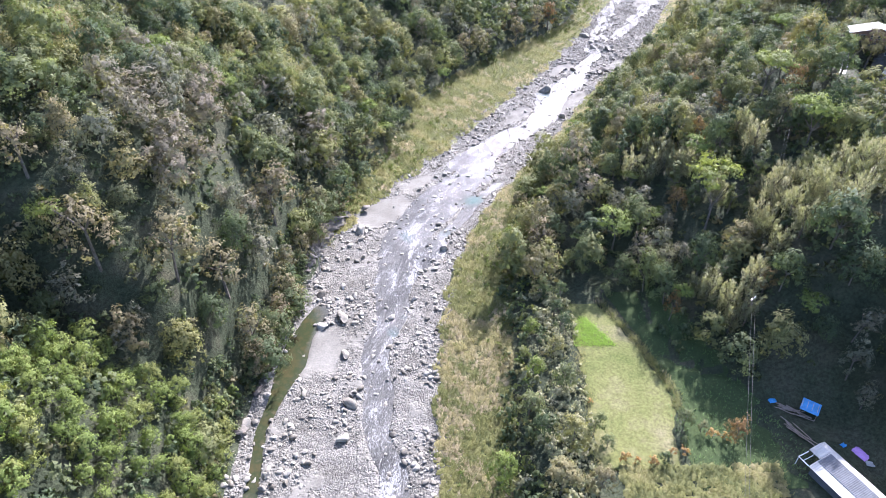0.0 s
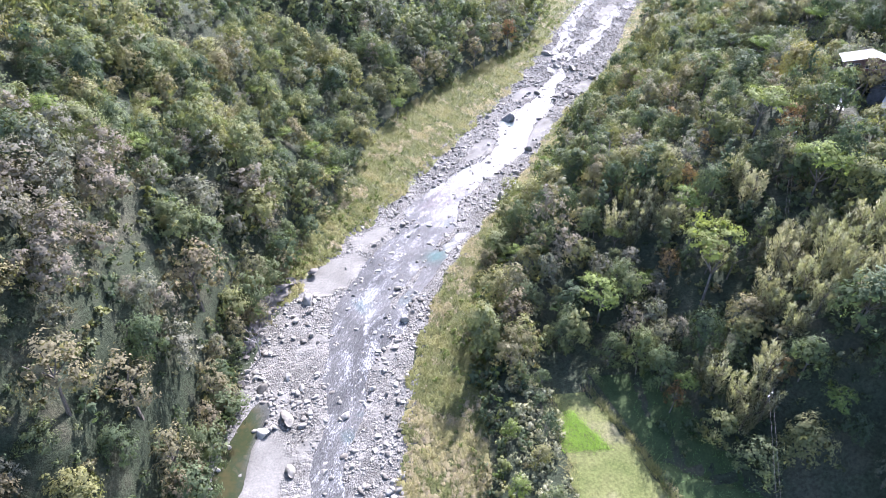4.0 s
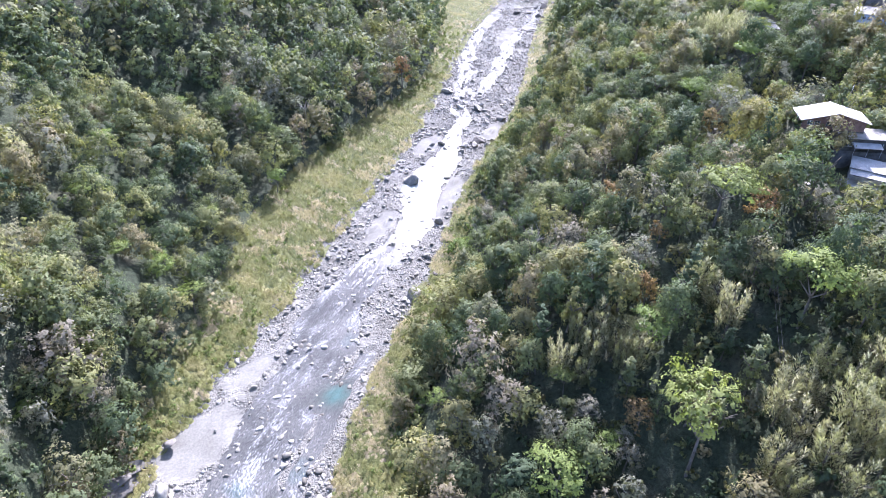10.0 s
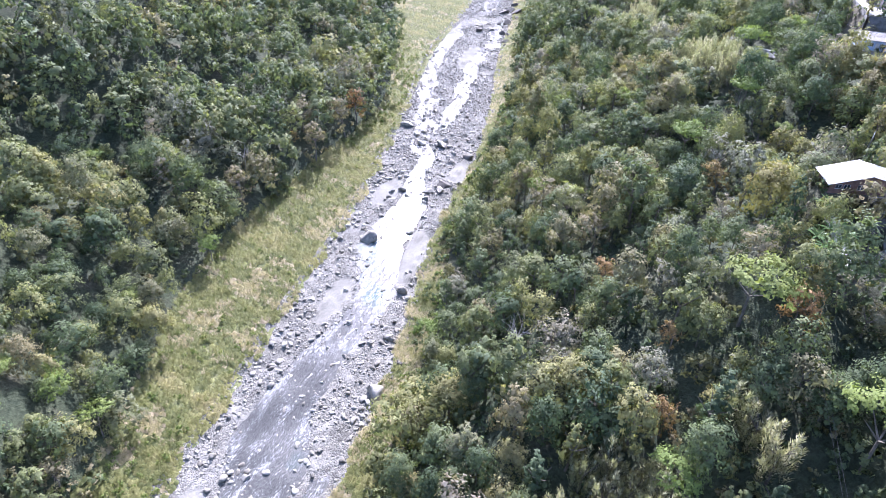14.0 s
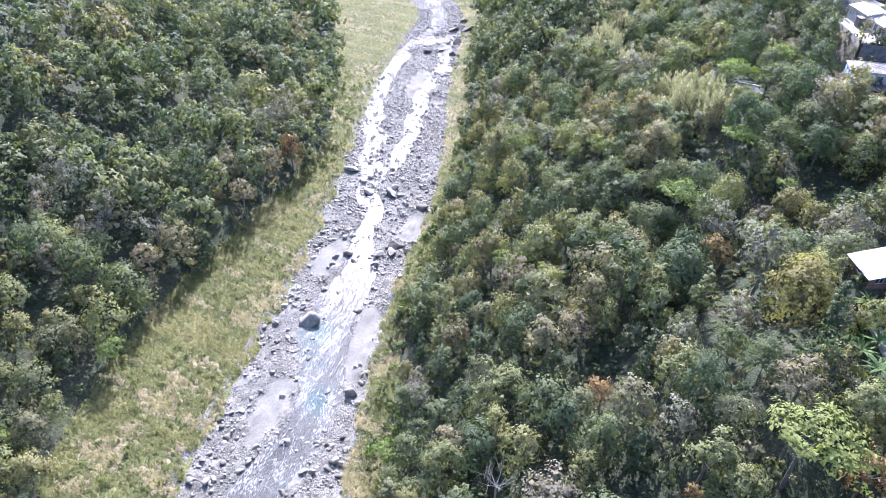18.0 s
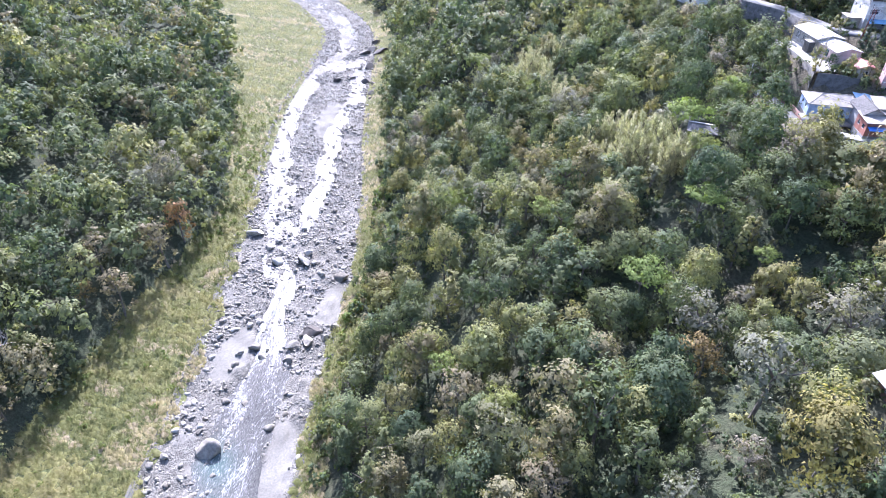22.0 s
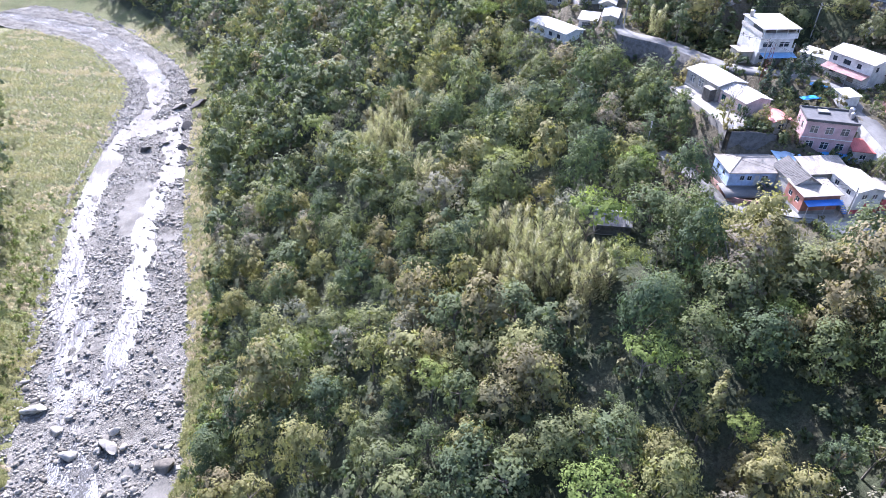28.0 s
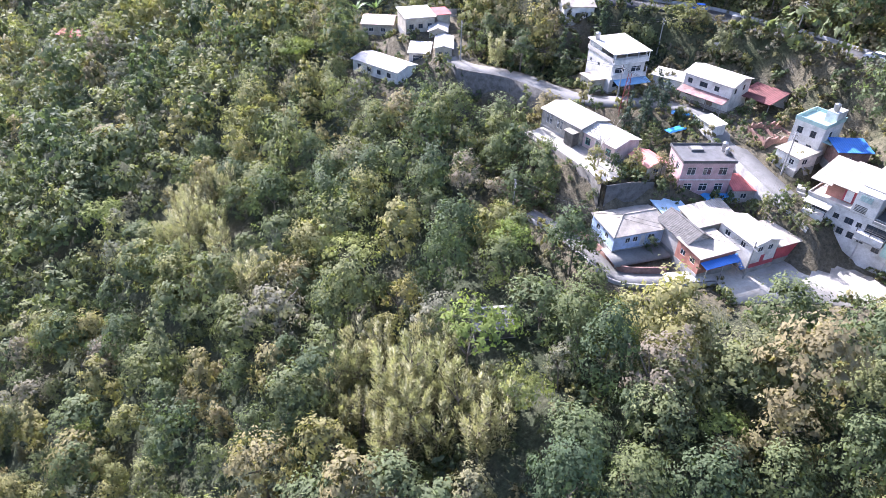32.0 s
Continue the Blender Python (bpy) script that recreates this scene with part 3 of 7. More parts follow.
ys, us = np.concatenate([np.arange(-260, 36, 8.0), np.arange(36, 645, 2.0)]), np.linspace(0.0, 1.0, 22)
YY, UU = np.meshgrid(ys, us, indexing="ij")
XX = river_left(YY) + UU * (river_right(YY) - river_left(YY))
water_ob = new("river_water", mesh_from("river_water", np.stack([XX.ravel(), YY.ravel(), 0.12 + 0 * XX.ravel()], 1), grid_faces(len(ys), len(us)), WATER, smooth=True))
# teal at (44.5, 258) puts a pale blue sky reflection into the water colour
for key, field in (("teal", 0.6 * np.exp(-((XX - 10) / 2.4) ** 2 - ((YY - 175) / 2.4) ** 2) + 0.35 * np.exp(-((XX - 44.5) / 3.4) ** 2 - ((YY - 258) / 5) ** 2)), ("across", UU * (river_right(YY) - river_left(YY))), ("still", step01(-30.5 - XX, 0, 1.5) * (1 - step01(YY, 121, 127)) - 0.05 * step01(YY, 262, 290) * (1 - step01(YY, 425, 445)) + 0.85 * np.exp(-((XX - 147.5) / 9) ** 2 - ((YY - 449) / 9) ** 2) + 0.85 * np.exp(-((XX - 124) / 9) ** 2 - ((YY - 429) / 8) ** 2) + 0.7 * np.exp(-((XX - 139.5) / 5) ** 2 - ((YY - 409) / 5) ** 2) + 0.5 * np.exp(-((XX - 10) / 4) ** 2 - ((YY - 175) / 3) ** 2))):
    at = water_ob.data.attributes.new(key, "FLOAT", "POINT")
    at.data.foreach_set("value", field.ravel().astype(np.float32))
tagged(water_ob, "shallow clear river water glittering in the low sun", "water", kind="structure")

# ---- trees ----
rng = np.random.default_rng(7)


def leaf_tris(points, normals, size, gen, lean=0.30, long=1.5, wide=0.55, soft=0.12):
    """Leaf sprays: one pointed blade for each point, set round the given normal; shaded softly with its clump."""
    n = len(points)
    nrm = normals + lean * gen.normal(size=(n, 3))
    nrm /= np.linalg.norm(nrm, axis=1, keepdims=True) + 1e-9
    side = np.cross(nrm, gen.normal(size=(n, 3)))
    side /= np.linalg.norm(side, axis=1, keepdims=True) + 1e-9
    up = np.cross(nrm, side)
    s = size * gen.uniform(0.55, 1.4, (n, 1))
    v = np.stack([points - side * s * wide - up * s * 0.4, points + side * s * wide - up * s * 0.4, points + up * s * long * 0.75], 1).reshape(-1, 3)
    out = normals / (np.linalg.norm(normals, axis=1, keepdims=True) + 1e-9) * (1 - soft) + nrm * soft
    out /= np.linalg.norm(out, axis=1, keepdims=True) + 1e-9
    return v, np.arange(3 * n).reshape(-1, 3), np.repeat(out, 3, 0)


PHI = (1 + 5 ** 0.5) / 2
BALL = np.array([(-1, PHI, 0), (1, PHI, 0), (-1, -PHI, 0), (1, -PHI, 0), (0, -1, PHI), (0, 1, PHI), (0, -1, -PHI), (0, 1, -PHI), (PHI, 0, -1), (PHI, 0, 1), (-PHI, 0, -1), (-PHI, 0, 1)]) / math.hypot(1, PHI)
BALL_FACES = []
for i in range(12):
    for j in range(i + 1, 12):
        for k in range(j + 1, 12):
            p, q, r = BALL[i], BALL[j], BALL[k]
            if max(np.linalg.norm(p - q), np.linalg.norm(q - r), np.linalg.norm(p - r)) < 1.1:
                BALL_FACES.append((i, j, k) if np.dot(np.cross(q - p, r - p), p + q + r) > 0 else (i, k, j))
BALL_FACES = np.array(BALL_FACES)


def crown_arrays(gen, radius, height, lobes, leaves, size, shape="round", core=0):
    """A crown of lobes, each of many small clumps of leaf sprays over a rough inner mass; z from the ground."""
    pts, nrm, deep, deep_n, V, F, N, base = [], [], [], [], [], [], [], 0
    squash = np.array([1, 1, 0.5 if shape == "flat" else 0.85])
    lopsided = gen.normal(size=2) * radius * 0.12
    for k in range(lobes):
        ang, q = 2.4 * k + gen.uniform(-0.6, 0.6), np.sqrt((k + gen.uniform(0, 0.8)) / lobes)
        if shape == "cone":
            h = 0.2 + 0.78 * (k + 0.5) / lobes
            c = np.array([np.cos(ang), np.sin(ang), 0]) * radius * (1.03 - h) * 0.6 + [0, 0, height * h]
            r = radius * (0.24 + 0.38 * (1 - h))
        elif shape == "flat":
            c = np.array([np.cos(ang) * q * radius * 0.8, np.sin(ang) * q * radius * 0.8, height * (0.92 - 0.12 * q + gen.uniform(-0.08, 0.04))])
            r = radius * gen.uniform(0.24, 0.38)
        else:
            c = np.array([np.cos(ang) * q * radius * 0.72, np.sin(ang) * q * radius * 0.72, height * (0.84 - 0.50 * q * q + gen.uniform(-0.10, 0.10))])
            r = radius * gen.uniform(0.22, 0.42)
        c[:2] += lopsided * (c[2] / height)
        n = int(leaves / lobes * (r / (0.34 * radius)) ** 1.5)
        clumps = max(4, n // 13)
        d = gen.normal(size=(clumps, 3))
        d[:, 2] = np.abs(d[:, 2]) * 1.2 - 0.45
        d /= np.linalg.norm(d, axis=1, keepdims=True)
        mid = d * gen.uniform(0.82, 1.10, (clumps, 1))
        pick = gen.integers(0, clumps, n)
        v = mid[pick] + gen.normal(size=(n, 3)) * 0.19
        pts.append(c + v * r * squash)
        axis = c + v * r - np.array([0, 0, height * 0.45])
        axis /= np.linalg.norm(axis, axis=1, keepdims=True) + 1e-9
        nrm.append(d[pick] * 0.5 + (v - mid[pick]) * 0.7 + axis * 0.85 + [0, 0, 0.12])
        k8 = gen.normal(size=(max(5, n // 6), 3))
        k8 /= np.linalg.norm(k8, axis=1, keepdims=True)
        deep.append(c + k8 * r * squash * gen.uniform(0.1, 0.55, (len(k8), 1))), deep_n.append(k8 + [0, 0, 0.6])
        if core:
            V.append(c + BALL * r * core * gen.uniform(0.6, 1.1, (12, 1)) * squash)
            F.append(BALL_FACES + base), N.append(BALL)
            base += 12
    lv, lf, ln = leaf_tris(np.concatenate(pts), np.concatenate(nrm), size, gen)
    if not core:
        iv, jf, jn = leaf_tris(np.concatenate(deep), np.concatenate(deep_n), min(size * 1.6, 0.5) + 0.02 * radius, gen, 0.8, 1.0)
        lv, lf, ln = np.concatenate([lv, iv]), np.concatenate([lf, jf + len(lv)]), np.concatenate([ln, jn])
    return np.concatenate(V + [lv]), np.concatenate(F + [lf + base]), np.concatenate(N + [ln])


def bamboo_arrays(gen, radius, height, stems, leaves, size):
    """Upright feathery culms: each a tapering plume of fine drooping sprays that bows at its tip."""
    pts, nrm = [], []
    for k in range(stems):
        ang, q = 2.4 * k, radius * np.sqrt((k + 0.5) / stems)
        out = np.array([np.cos(ang), np.sin(ang), 0])
        h = height * gen.uniform(0.7, 1.05) * (1 - 0.18 * (q / radius) ** 2)
        t = 1 - 0.75 * gen.uniform(0, 1, leaves)[:, None] ** 1.3
        bow = gen.uniform(0.3, 0.9)
        axis = out * (q * 0.75 + bow * t ** 3) + np.array([0, 0, 1.0]) * h * (t - 0.06 * t ** 5)
        d = gen.normal(size=(leaves, 3))
        d /= np.linalg.norm(d, axis=1, keepdims=True)
        w = 0.75 * np.sin(np.pi * np.clip(1.12 - t, 0.03, 0.8)) ** 0.7
        p = axis + d * w * gen.uniform(0.2, 0.9, (leaves, 1))
        grow_to = d * 0.6 + [0, 0, 0.75] + out * 0.2
        grow_to /= np.linalg.norm(grow_to, axis=1, keepdims=True)
        side = np.cross(grow_to, gen.normal(size=(leaves, 3)))
        side /= np.linalg.norm(side, axis=1, keepdims=True) + 1e-9
        s = size * gen.uniform(0.7, 1.3, (leaves, 1))
        flip = np.where(np.sum(np.cross(side, grow_to) * (d + [0, 0, 0.6]), 1, keepdims=True) < 0, -1.0, 1.0)
        side = side * flip
        pts.append(np.stack([p - side * s * 0.3, p + side * s * 0.3, p + grow_to * s * 2.6], 1).reshape(-1, 3))
        soft = d * 0.7 + out * 0.2 + [0, 0, 0.6]
        nrm.append(np.repeat(soft / np.linalg.norm(soft, axis=1, keepdims=True), 3, 0))
    v = np.concatenate(pts)
    return v, np.arange(len(v)).reshape(-1, 3), np.concatenate(nrm)


def limb(verts, faces, p0, p1, r0, r1, sides=5):
    p0, p1 = Vector(p0), Vector(p1)
    ax = (p1 - p0).normalized()
    u = ax.orthogonal().normalized()
    w = ax.cross(u)
    base = len(verts)
    for p, r in ((p0, r0), (p1, r1)):
        for k in range(sides):
            t = 2 * math.pi * k / sides
            verts.append(tuple(p + u * (r * math.cos(t)) + w * (r * math.sin(t))))
    for k in range(sides):
        j = (k + 1) % sides
        faces.append((base + k, base + j, base + sides + j, base + sides + k))


def trunk_arrays(gen, radius, height, limbs=5, twigs=0):
    v, f = [], []
    r = 0.028 * height
    top = (gen.normal() * 0.3, gen.normal() * 0.3, height * 0.55)
    limb(v, f, (0, 0, -1.2), top, r, r * 0.6)
    for k in range(limbs):
        ang = 2 * math.pi * (k + gen.uniform(0, 0.6)) / limbs
        end = (top[0] + math.cos(ang) * radius * 0.6, top[1] + math.sin(ang) * radius * 0.6, height * gen.uniform(0.72, 0.9))
        limb(v, f, top, end, r * 0.5, r * 0.15, 4)
        for _ in range(twigs):
            tip = [end[i] + gen.normal() * radius * 0.35 + (0, 0, height * 0.08)[i] for i in range(3)]
            mid = [top[i] + (end[i] - top[i]) * gen.uniform(0.4, 1) for i in range(3)]
            limb(v, f, mid, tip, r * 0.22, r * 0.06, 3)
    return v, f


KINDS = {}   # kind -> list of (crown verts, crown faces, crown normals, trunk verts, trunk faces)
for kind, count, build in (
    ("broadleaf", 12, lambda g, i: crown_arrays(g, 3.3 + 0.5 * (i % 4), 8.0 + 0.9 * (i % 3), 13 + i % 4, 1350, 0.225)),
    ("distant", 5, lambda g, i: crown_arrays(g, 3.7 + 0.4 * (i % 3), 8.5 + i % 3, 7, 150, 0.62, "round")),
    ("middle", 6, lambda g, i: crown_arrays(g, 3.6 + 0.5 * (i % 3), 8.5 + i % 3, 11, 460, 0.38)),
    ("feathery", 5, lambda g, i: crown_arrays(g, 3.6, 9.0 + i % 2, 16, 1200, 0.185, "round")),
    ("umbrella", 4, lambda g, i: crown_arrays(g, 4.4, 9.5 + i % 2, 17, 2000, 0.19, "flat")),
    ("dome", 5, lambda g, i: crown_arrays(g, 5.4 + 0.4 * (i % 2), 11.5 + i % 2, 22, 2600, 0.25)),
    ("cone", 4, lambda g, i: crown_arrays(g, 2.2 + 0.2 * (i % 2), 8.5 + i, 12, 950, 0.215, "cone")),
    ("bush", 5, lambda g, i: crown_arrays(g, 2.0, 2.8, 5, 120, 0.3)),
    ("bamboo", 4, lambda g, i: bamboo_arrays(g, 2.5, 9.5, 9, 210, 0.19)),
):
    KINDS[kind] = []
    for i in range(count):
        g = np.random.default_rng(100 + 17 * i + len(kind))
        cv, cf, cn = build(g, i)
        KINDS[kind].append((cv, cf, cn, *trunk_arrays(g, 3.0, 8.0 if kind != "bush" else 2.4)))


def patches(x, y, size, seed):
    return np.sin(x / size + seed) * np.sin(y / size + 1.7 * seed) + 0.5 * np.sin((x + y) / size * 1.9 + seed * 3)


def keep_out(x, y, bank=0.5, gap=1.6):
    """True where no forest tree stands: river, banks, meadow, yards and roads."""
    bad = (x > forest_foot(y) - -1.4) & (x < grass_right(y) + bank)
    bad |= k0_field(x, y) * (x > river_right(y) + 25) > 0.5
    bad |= ((x - 74) / 10) ** 2 + ((y - 76) / 14) ** 2 < 1
    for k, (px, py, ang, hx, hy, pz) in enumerate(PADS):
        c, s = math.cos(radians(ang)), math.sin(radians(ang))
        u, v = (x - px) * c + (y - py) * s, (y - py) * c - (x - px) * s
        clear = gap + (4.0 if k < 5 and gap > 1 else 0.0)
        bad |= (np.abs(u) < hx + clear) & (np.abs(v) < hy + clear)
    return bad


def scatter(x0, x1, y0, y1, step, gen, clear=1.6):
    X, Y = np.meshgrid(np.arange(x0, x1, step), np.arange(y0, y1, step), indexing="ij")
    X, Y = X.ravel(), Y.ravel()
    X, Y = X + gen.uniform(-0.48, 0.48, len(X)) * step, Y + gen.uniform(-0.48, 0.48, len(X)) * step
    ok = ~keep_out(X, Y, 0.5, clear)
    return X[ok], Y[ok]


def join_plants(name, kind, leaf, xs, ys, gen, label, lo=0.65, hi=1.7, category="forest"):
    """Many plants of one kind as one body of leaf sprays."""
    V, F, N, T, base = [], [], [], [], 0
    zs = ground(xs, ys)
    pick = gen.integers(0, len(KINDS[kind]), len(xs))
    for x, y, z, k in zip(xs, ys, zs, pick):
        cv, cf, cn = KINDS[kind][k][:3]
        s, a = lo + (hi - lo) * min(1, max(0, gen.normal(0.36 + 0.24 * patches(x, y, 13, 4.0), 0.30))), gen.uniform(0, 6.283)
        c, n = math.cos(a), math.sin(a)
        N.append(np.stack([cn[:, 0] * c - cn[:, 1] * n, cn[:, 0] * n + cn[:, 1] * c, cn[:, 2]], 1))
        c, n = c * s, n * s
        h = s ** 0.85 * gen.uniform(0.8, 1.45)
        V.append(np.stack([cv[:, 0] * c - cv[:, 1] * n + x, cv[:, 0] * n + cv[:, 1] * c + y, cv[:, 2] * h + z - 0.3], 1))
        F.append(cf + base)
        base += len(cv)
        T.append(np.full(len(cv), (0.42 + 0.2 * patches(x, y, 21, 8.0) + gen.normal() * 0.22) % 1, np.float32))
    ob = new(name, mesh_from(name, np.concatenate(V), np.concatenate(F), LEAF[leaf], np.concatenate(T), False, np.concatenate(N)))
    return tagged(ob, label, category, kind="stuff")


TREE_MESHES = {}


def tree(name, kind, leaf, x, y, gen, label, group, lo=0.75, hi=1.6, bark=None):
    """One tree with its trunk and crown; alike trees share their meshes."""
    k = int(gen.integers(0, len(KINDS[kind])))
    key = (kind, leaf, k)
    if key not in TREE_MESHES:
        cv, cf, cn, tv, tf = KINDS[kind][k]
        TREE_MESHES[key] = (mesh_from("crown", cv, cf, LEAF[leaf], np.zeros(len(cv)), False, cn), mesh_from("trunk", tv, tf, bark or BARK))
    crown, trunk = TREE_MESHES[key]
    root = new(name)
    s = lo + (hi - lo) * min(1, max(0, gen.normal(0.42 + 0.26 * patches(x, y, 13, 4.0), 0.28)))
    root.matrix_basis = pose(x, y, float(ground(x, y)) - 0.2, gen.uniform(-4, 4), gen.uniform(-4, 4), gen.uniform(0, 360)) @ Matrix.Diagonal((s, s, s ** 0.8 * gen.uniform(0.85, 1.35), 1))
    child("trunk", trunk, root), child("crown", crown, root)
    return tagged(root, label, "tree", group)


# single trees that stand out by colour or size
# x, y and the crown's radius
LIME = ((64, 128, 7.3), (67, 150, 4.6), (44, 133, 6.2), (54, 136, 2.7), (90, 142, 6.6), (155, 258, 5.6), (151, 250, 4.0), (-69, 94, 3.5), (-21, 204, 4.0), (0, 260, 3.8), (121, 230, 5.2), (163, 355, 5.3), (166, 284, 5.5), (105, 290, 3.0), (86, 241, 3.4), (87, 223, 3.7), (209, 337, 5.0), (141, 222, 2.8), (138, 235, 4.3), (119, 258, 3.6), (161, 226, 3.4), (51, 149, 2.6), (-67, 149, 4.0), (-56, 156, 3.6), (49, 212, 3.2), (176, 262.5, 4.0))
OCHRE = ((31.5, 149, 5.4), (79, 164, 3.3), (99, 166, 3.2), (78, 157.5, 3.0), (136.5, 267.5, 5.3), (140, 217, 3.6), (97, 492, 6.0), (26, 137, 3.0), (162, 274, 3.6))
AUTUMN = ((70, 158.5, 3.3), (60, 138, 3.3), (69, 105, 2.7), (52, 108, 2.4), (94, 163, 4.0), (54, 332, 5.0), (80, 194, 3.6), (116, 211, 4.2), (79, 171, 2.6), (28, 312, 2.8))
TAN = ((24, 133, 5.4), (23, 121, 4.6), (-48, 108, 7.0), (-54, 100, 6.4), (-44, 138, 7.4), (-37, 156, 6.0), (-64, 93, 6.4), (-43, 103, 5.6), (-75, 100, 5.4), (-26, 192, 4.6), (33, 321, 5.5), (10, 284, 6.0), (35, 308, 6.0), (48, 323, 6.5), (84, 207, 4.8), (96, 176, 4.3), (84, 232, 5.5), (-40, 122, 5.0), (-35, 148, 4.6))
SILVER = ((81.5, 87.5, 3.4), (83, 92.5, 3.0), (82.5, 82, 2.8), (63, 182, 5.5), (83, 181, 4.0), (120, 215, 5.4), (113, 200, 6.5), (131.5, 201, 5.8), (138, 206, 5.0), (152, 291, 6.5), (160, 267, 4.8), (60, 176, 4.0))
TALL = ((89, 168.5, 6.3), (107.5, 188, 5.8))
LARGE = ((174, 312, 6.0), (181, 304, 5.4), (186, 312, 5.0), (165.5, 252, 6.6), (164, 246, 5.4), (161, 241, 5.4), (207, 292, 5.6), (168, 270, 5.4), (181, 254, 5.4), (173, 262, 5.4), (150, 240, 5.6), (176, 272, 5.4), (52, 113, 5.0), (44, 122.5, 4.4), (49, 119, 4.6), (81, 107, 7.6), (83, 100, 5.4), (60, 117, 5.4), (72, 104, 5.0), (143, 239, 5.4), (147.5, 232.5, 5.2), (152.5, 226, 5.4), (157, 218, 5.4), (161, 212, 5.4), (159, 265, 4.6), (194, 290, 5.4), (-48, 117, 5.2))
PLUMES = [(67, 135), (160, 322), (226, 292), (162, 315), (68, 108), (73, 112), (59, 108), (62, 104), (65.5, 101), (62, 100.5), (66, 105), (58, 111.5)]
DEAD = ((12, 297), (60, 190), (-34, 138), (200, 258))
grove = np.random.default_rng(9)
for px, py, rx, ry, step in ((148, 263, 8, 16, 4.0), (86, 122, 13, 13, 4.6), (78, 150, 4, 9, 4.5), (168, 330, 8, 8, 4.5), (58.5, 152, 7, 8, 4.2), (157, 303, 4, 5, 4.5)):
    for i in np.arange(-rx, rx + 0.1, step):
        for j in np.arange(-ry, ry + 0.1, step):
            if (i / rx) ** 2 + (j / ry) ** 2 < grove.uniform(0.7, 1.2):
                PLUMES.append((px + i + grove.uniform(-1.4, 1.4), py + j + grove.uniform(-1.4, 1.4)))
marked = LIME + OCHRE + AUTUMN + TAN + SILVER + TALL + LARGE
special = np.array([q[:2] for q in marked] + PLUMES + list(DEAD), float)
room = np.array([0.78 * q[2] + 0.6 for q in marked] + [3.4] * len(PLUMES) + [3.0] * len(DEAD))
grow = np.random.default_rng(21)
for spots, kind, leaf, name, label, group, base in (
    (LIME, "umbrella", "lime", "lime_green_tree", "bright yellow-green broadleaf tree standing out of the forest", "yellow-green trees", 4.5),
    (OCHRE, "broadleaf", "ochre", "ochre_tree", "tree with yellowing ochre leaves among dark forest", "yellowing trees", 4.0),
    (AUTUMN, "feathery", "autumn", "russet_tree", "small tree with rust-orange autumn leaves", "russet trees", 3.7),
    (TAN, "feathery", "tan", "half_bare_tree", "grey-brown half-bare tree with thin dry foliage", "half-bare trees", 3.7),
    (SILVER, "feathery", "silver", "silver_green_tree", "pale silvery green tree with a broad feathery crown", "silver-green trees", 3.7),
    (LARGE, "dome", "evergreen", "large_tree", "large dark green broadleaf tree with a domed crown", "large trees", 5.8),
):
    for x, y, r in spots:
        tree(name, kind, leaf, x, y, grow, label, group, r / base, r / base)
tree("olive_tree", "umbrella", "lime", *TALL[0][:2], grow, "very tall spreading olive-green tree above the forest", "tall trees", 1.5, 1.5)
tree("olive_tree", "dome", "ochre", *TALL[1][:2], grow, "very tall olive-yellow domed tree beside the houses", "tall trees", 1.2, 1.2)
for x, y in PLUMES:
    tree("bamboo_clump", "bamboo", "bamboo", x, y, grow, "pale feathery bamboo clump with drooping tips", "bamboo clumps", 0.9, 1.25)
for x, y in DEAD:
    root = new("bare_tree")
    root.matrix_basis = pose(x, y, float(ground(x, y)) - 0.3, 0, 0, grow.uniform(0, 360))
    tv, tf = trunk_arrays(grow, 3.4, 8.5, 6, 5)
    child("trunk", mesh_from("trunk", tv, tf, DRY), root)
    tagged(root, "leafless tree with pale grey branches", "tree", "bare trees")

# the forest
fx, fy = scatter(-185, 20, 40, 215, 5.2, rng)
ok = fx < forest_foot(fy)
fx, fy = fx[ok], fy[ok]
hx, hy = scatter(-150, 120, 215, 560, 5.8, rng)
ok = hx < forest_foot(hy)
kx, ky = scatter(0, 330, 55, 620, 5.5, rng)
ok2 = kx > grass_right(ky)
fx, fy = np.concatenate([fx, hx[ok], kx[ok2]]), np.concatenate([fy, hy[ok], ky[ok2]])
RED_X, RED_Y = 223.5, 452.0
# open slopes below the yards and under the lane
open_slope = np.zeros(len(fx), bool)
for px, py, r in ((199, 260.5, 4.2), (196, 255, 3.5), (202, 266, 3.5), (213, 292, 8), (210, 318, 7), (209, 308, 7), (215, 300, 8), (216, 284, 6), (188, 246, 5), (186, 238, 5), (119, 163, 6), (125, 163, 8), (131, 166, 6), (113, 170, 5), (121, 174, 5), (116, 186, 4), (131, 173, 5), (242, 340, 7), (220, 257, 9), (214, 251, 6), (227, 261, 6), (230, 256, 7), (241, 262, 5), (163.5, 258.5, 5.2), (212, 284, 7), (214, 291, 6), (183, 229, 8), (186, 220, 9), (190, 212, 8), (178, 239, 5), (199, 252, 6), (215, 225, 7), (RED_X, RED_Y - 6, 7)):
    open_slope |= np.hypot(fx - px, fy - py) < r
open_slope |= (fx > 13) & (fx < 34) & (fy > 52) & (fy < 121)
open_slope |= (np.hypot((fx + 58) / 15, (fy - 64) / 19) < 1)
fx, fy = fx[~open_slope], fy[~open_slope]
clear = np.min(np.hypot(fx[:, None] - special[:, 0], fy[:, None] - special[:, 1]) - room, axis=1) > 0
fx, fy = fx[clear], fy[clear]
right = fx > river_right(fy)
e, d = forest_foot(fy) - fx, fx - river_right(fy)
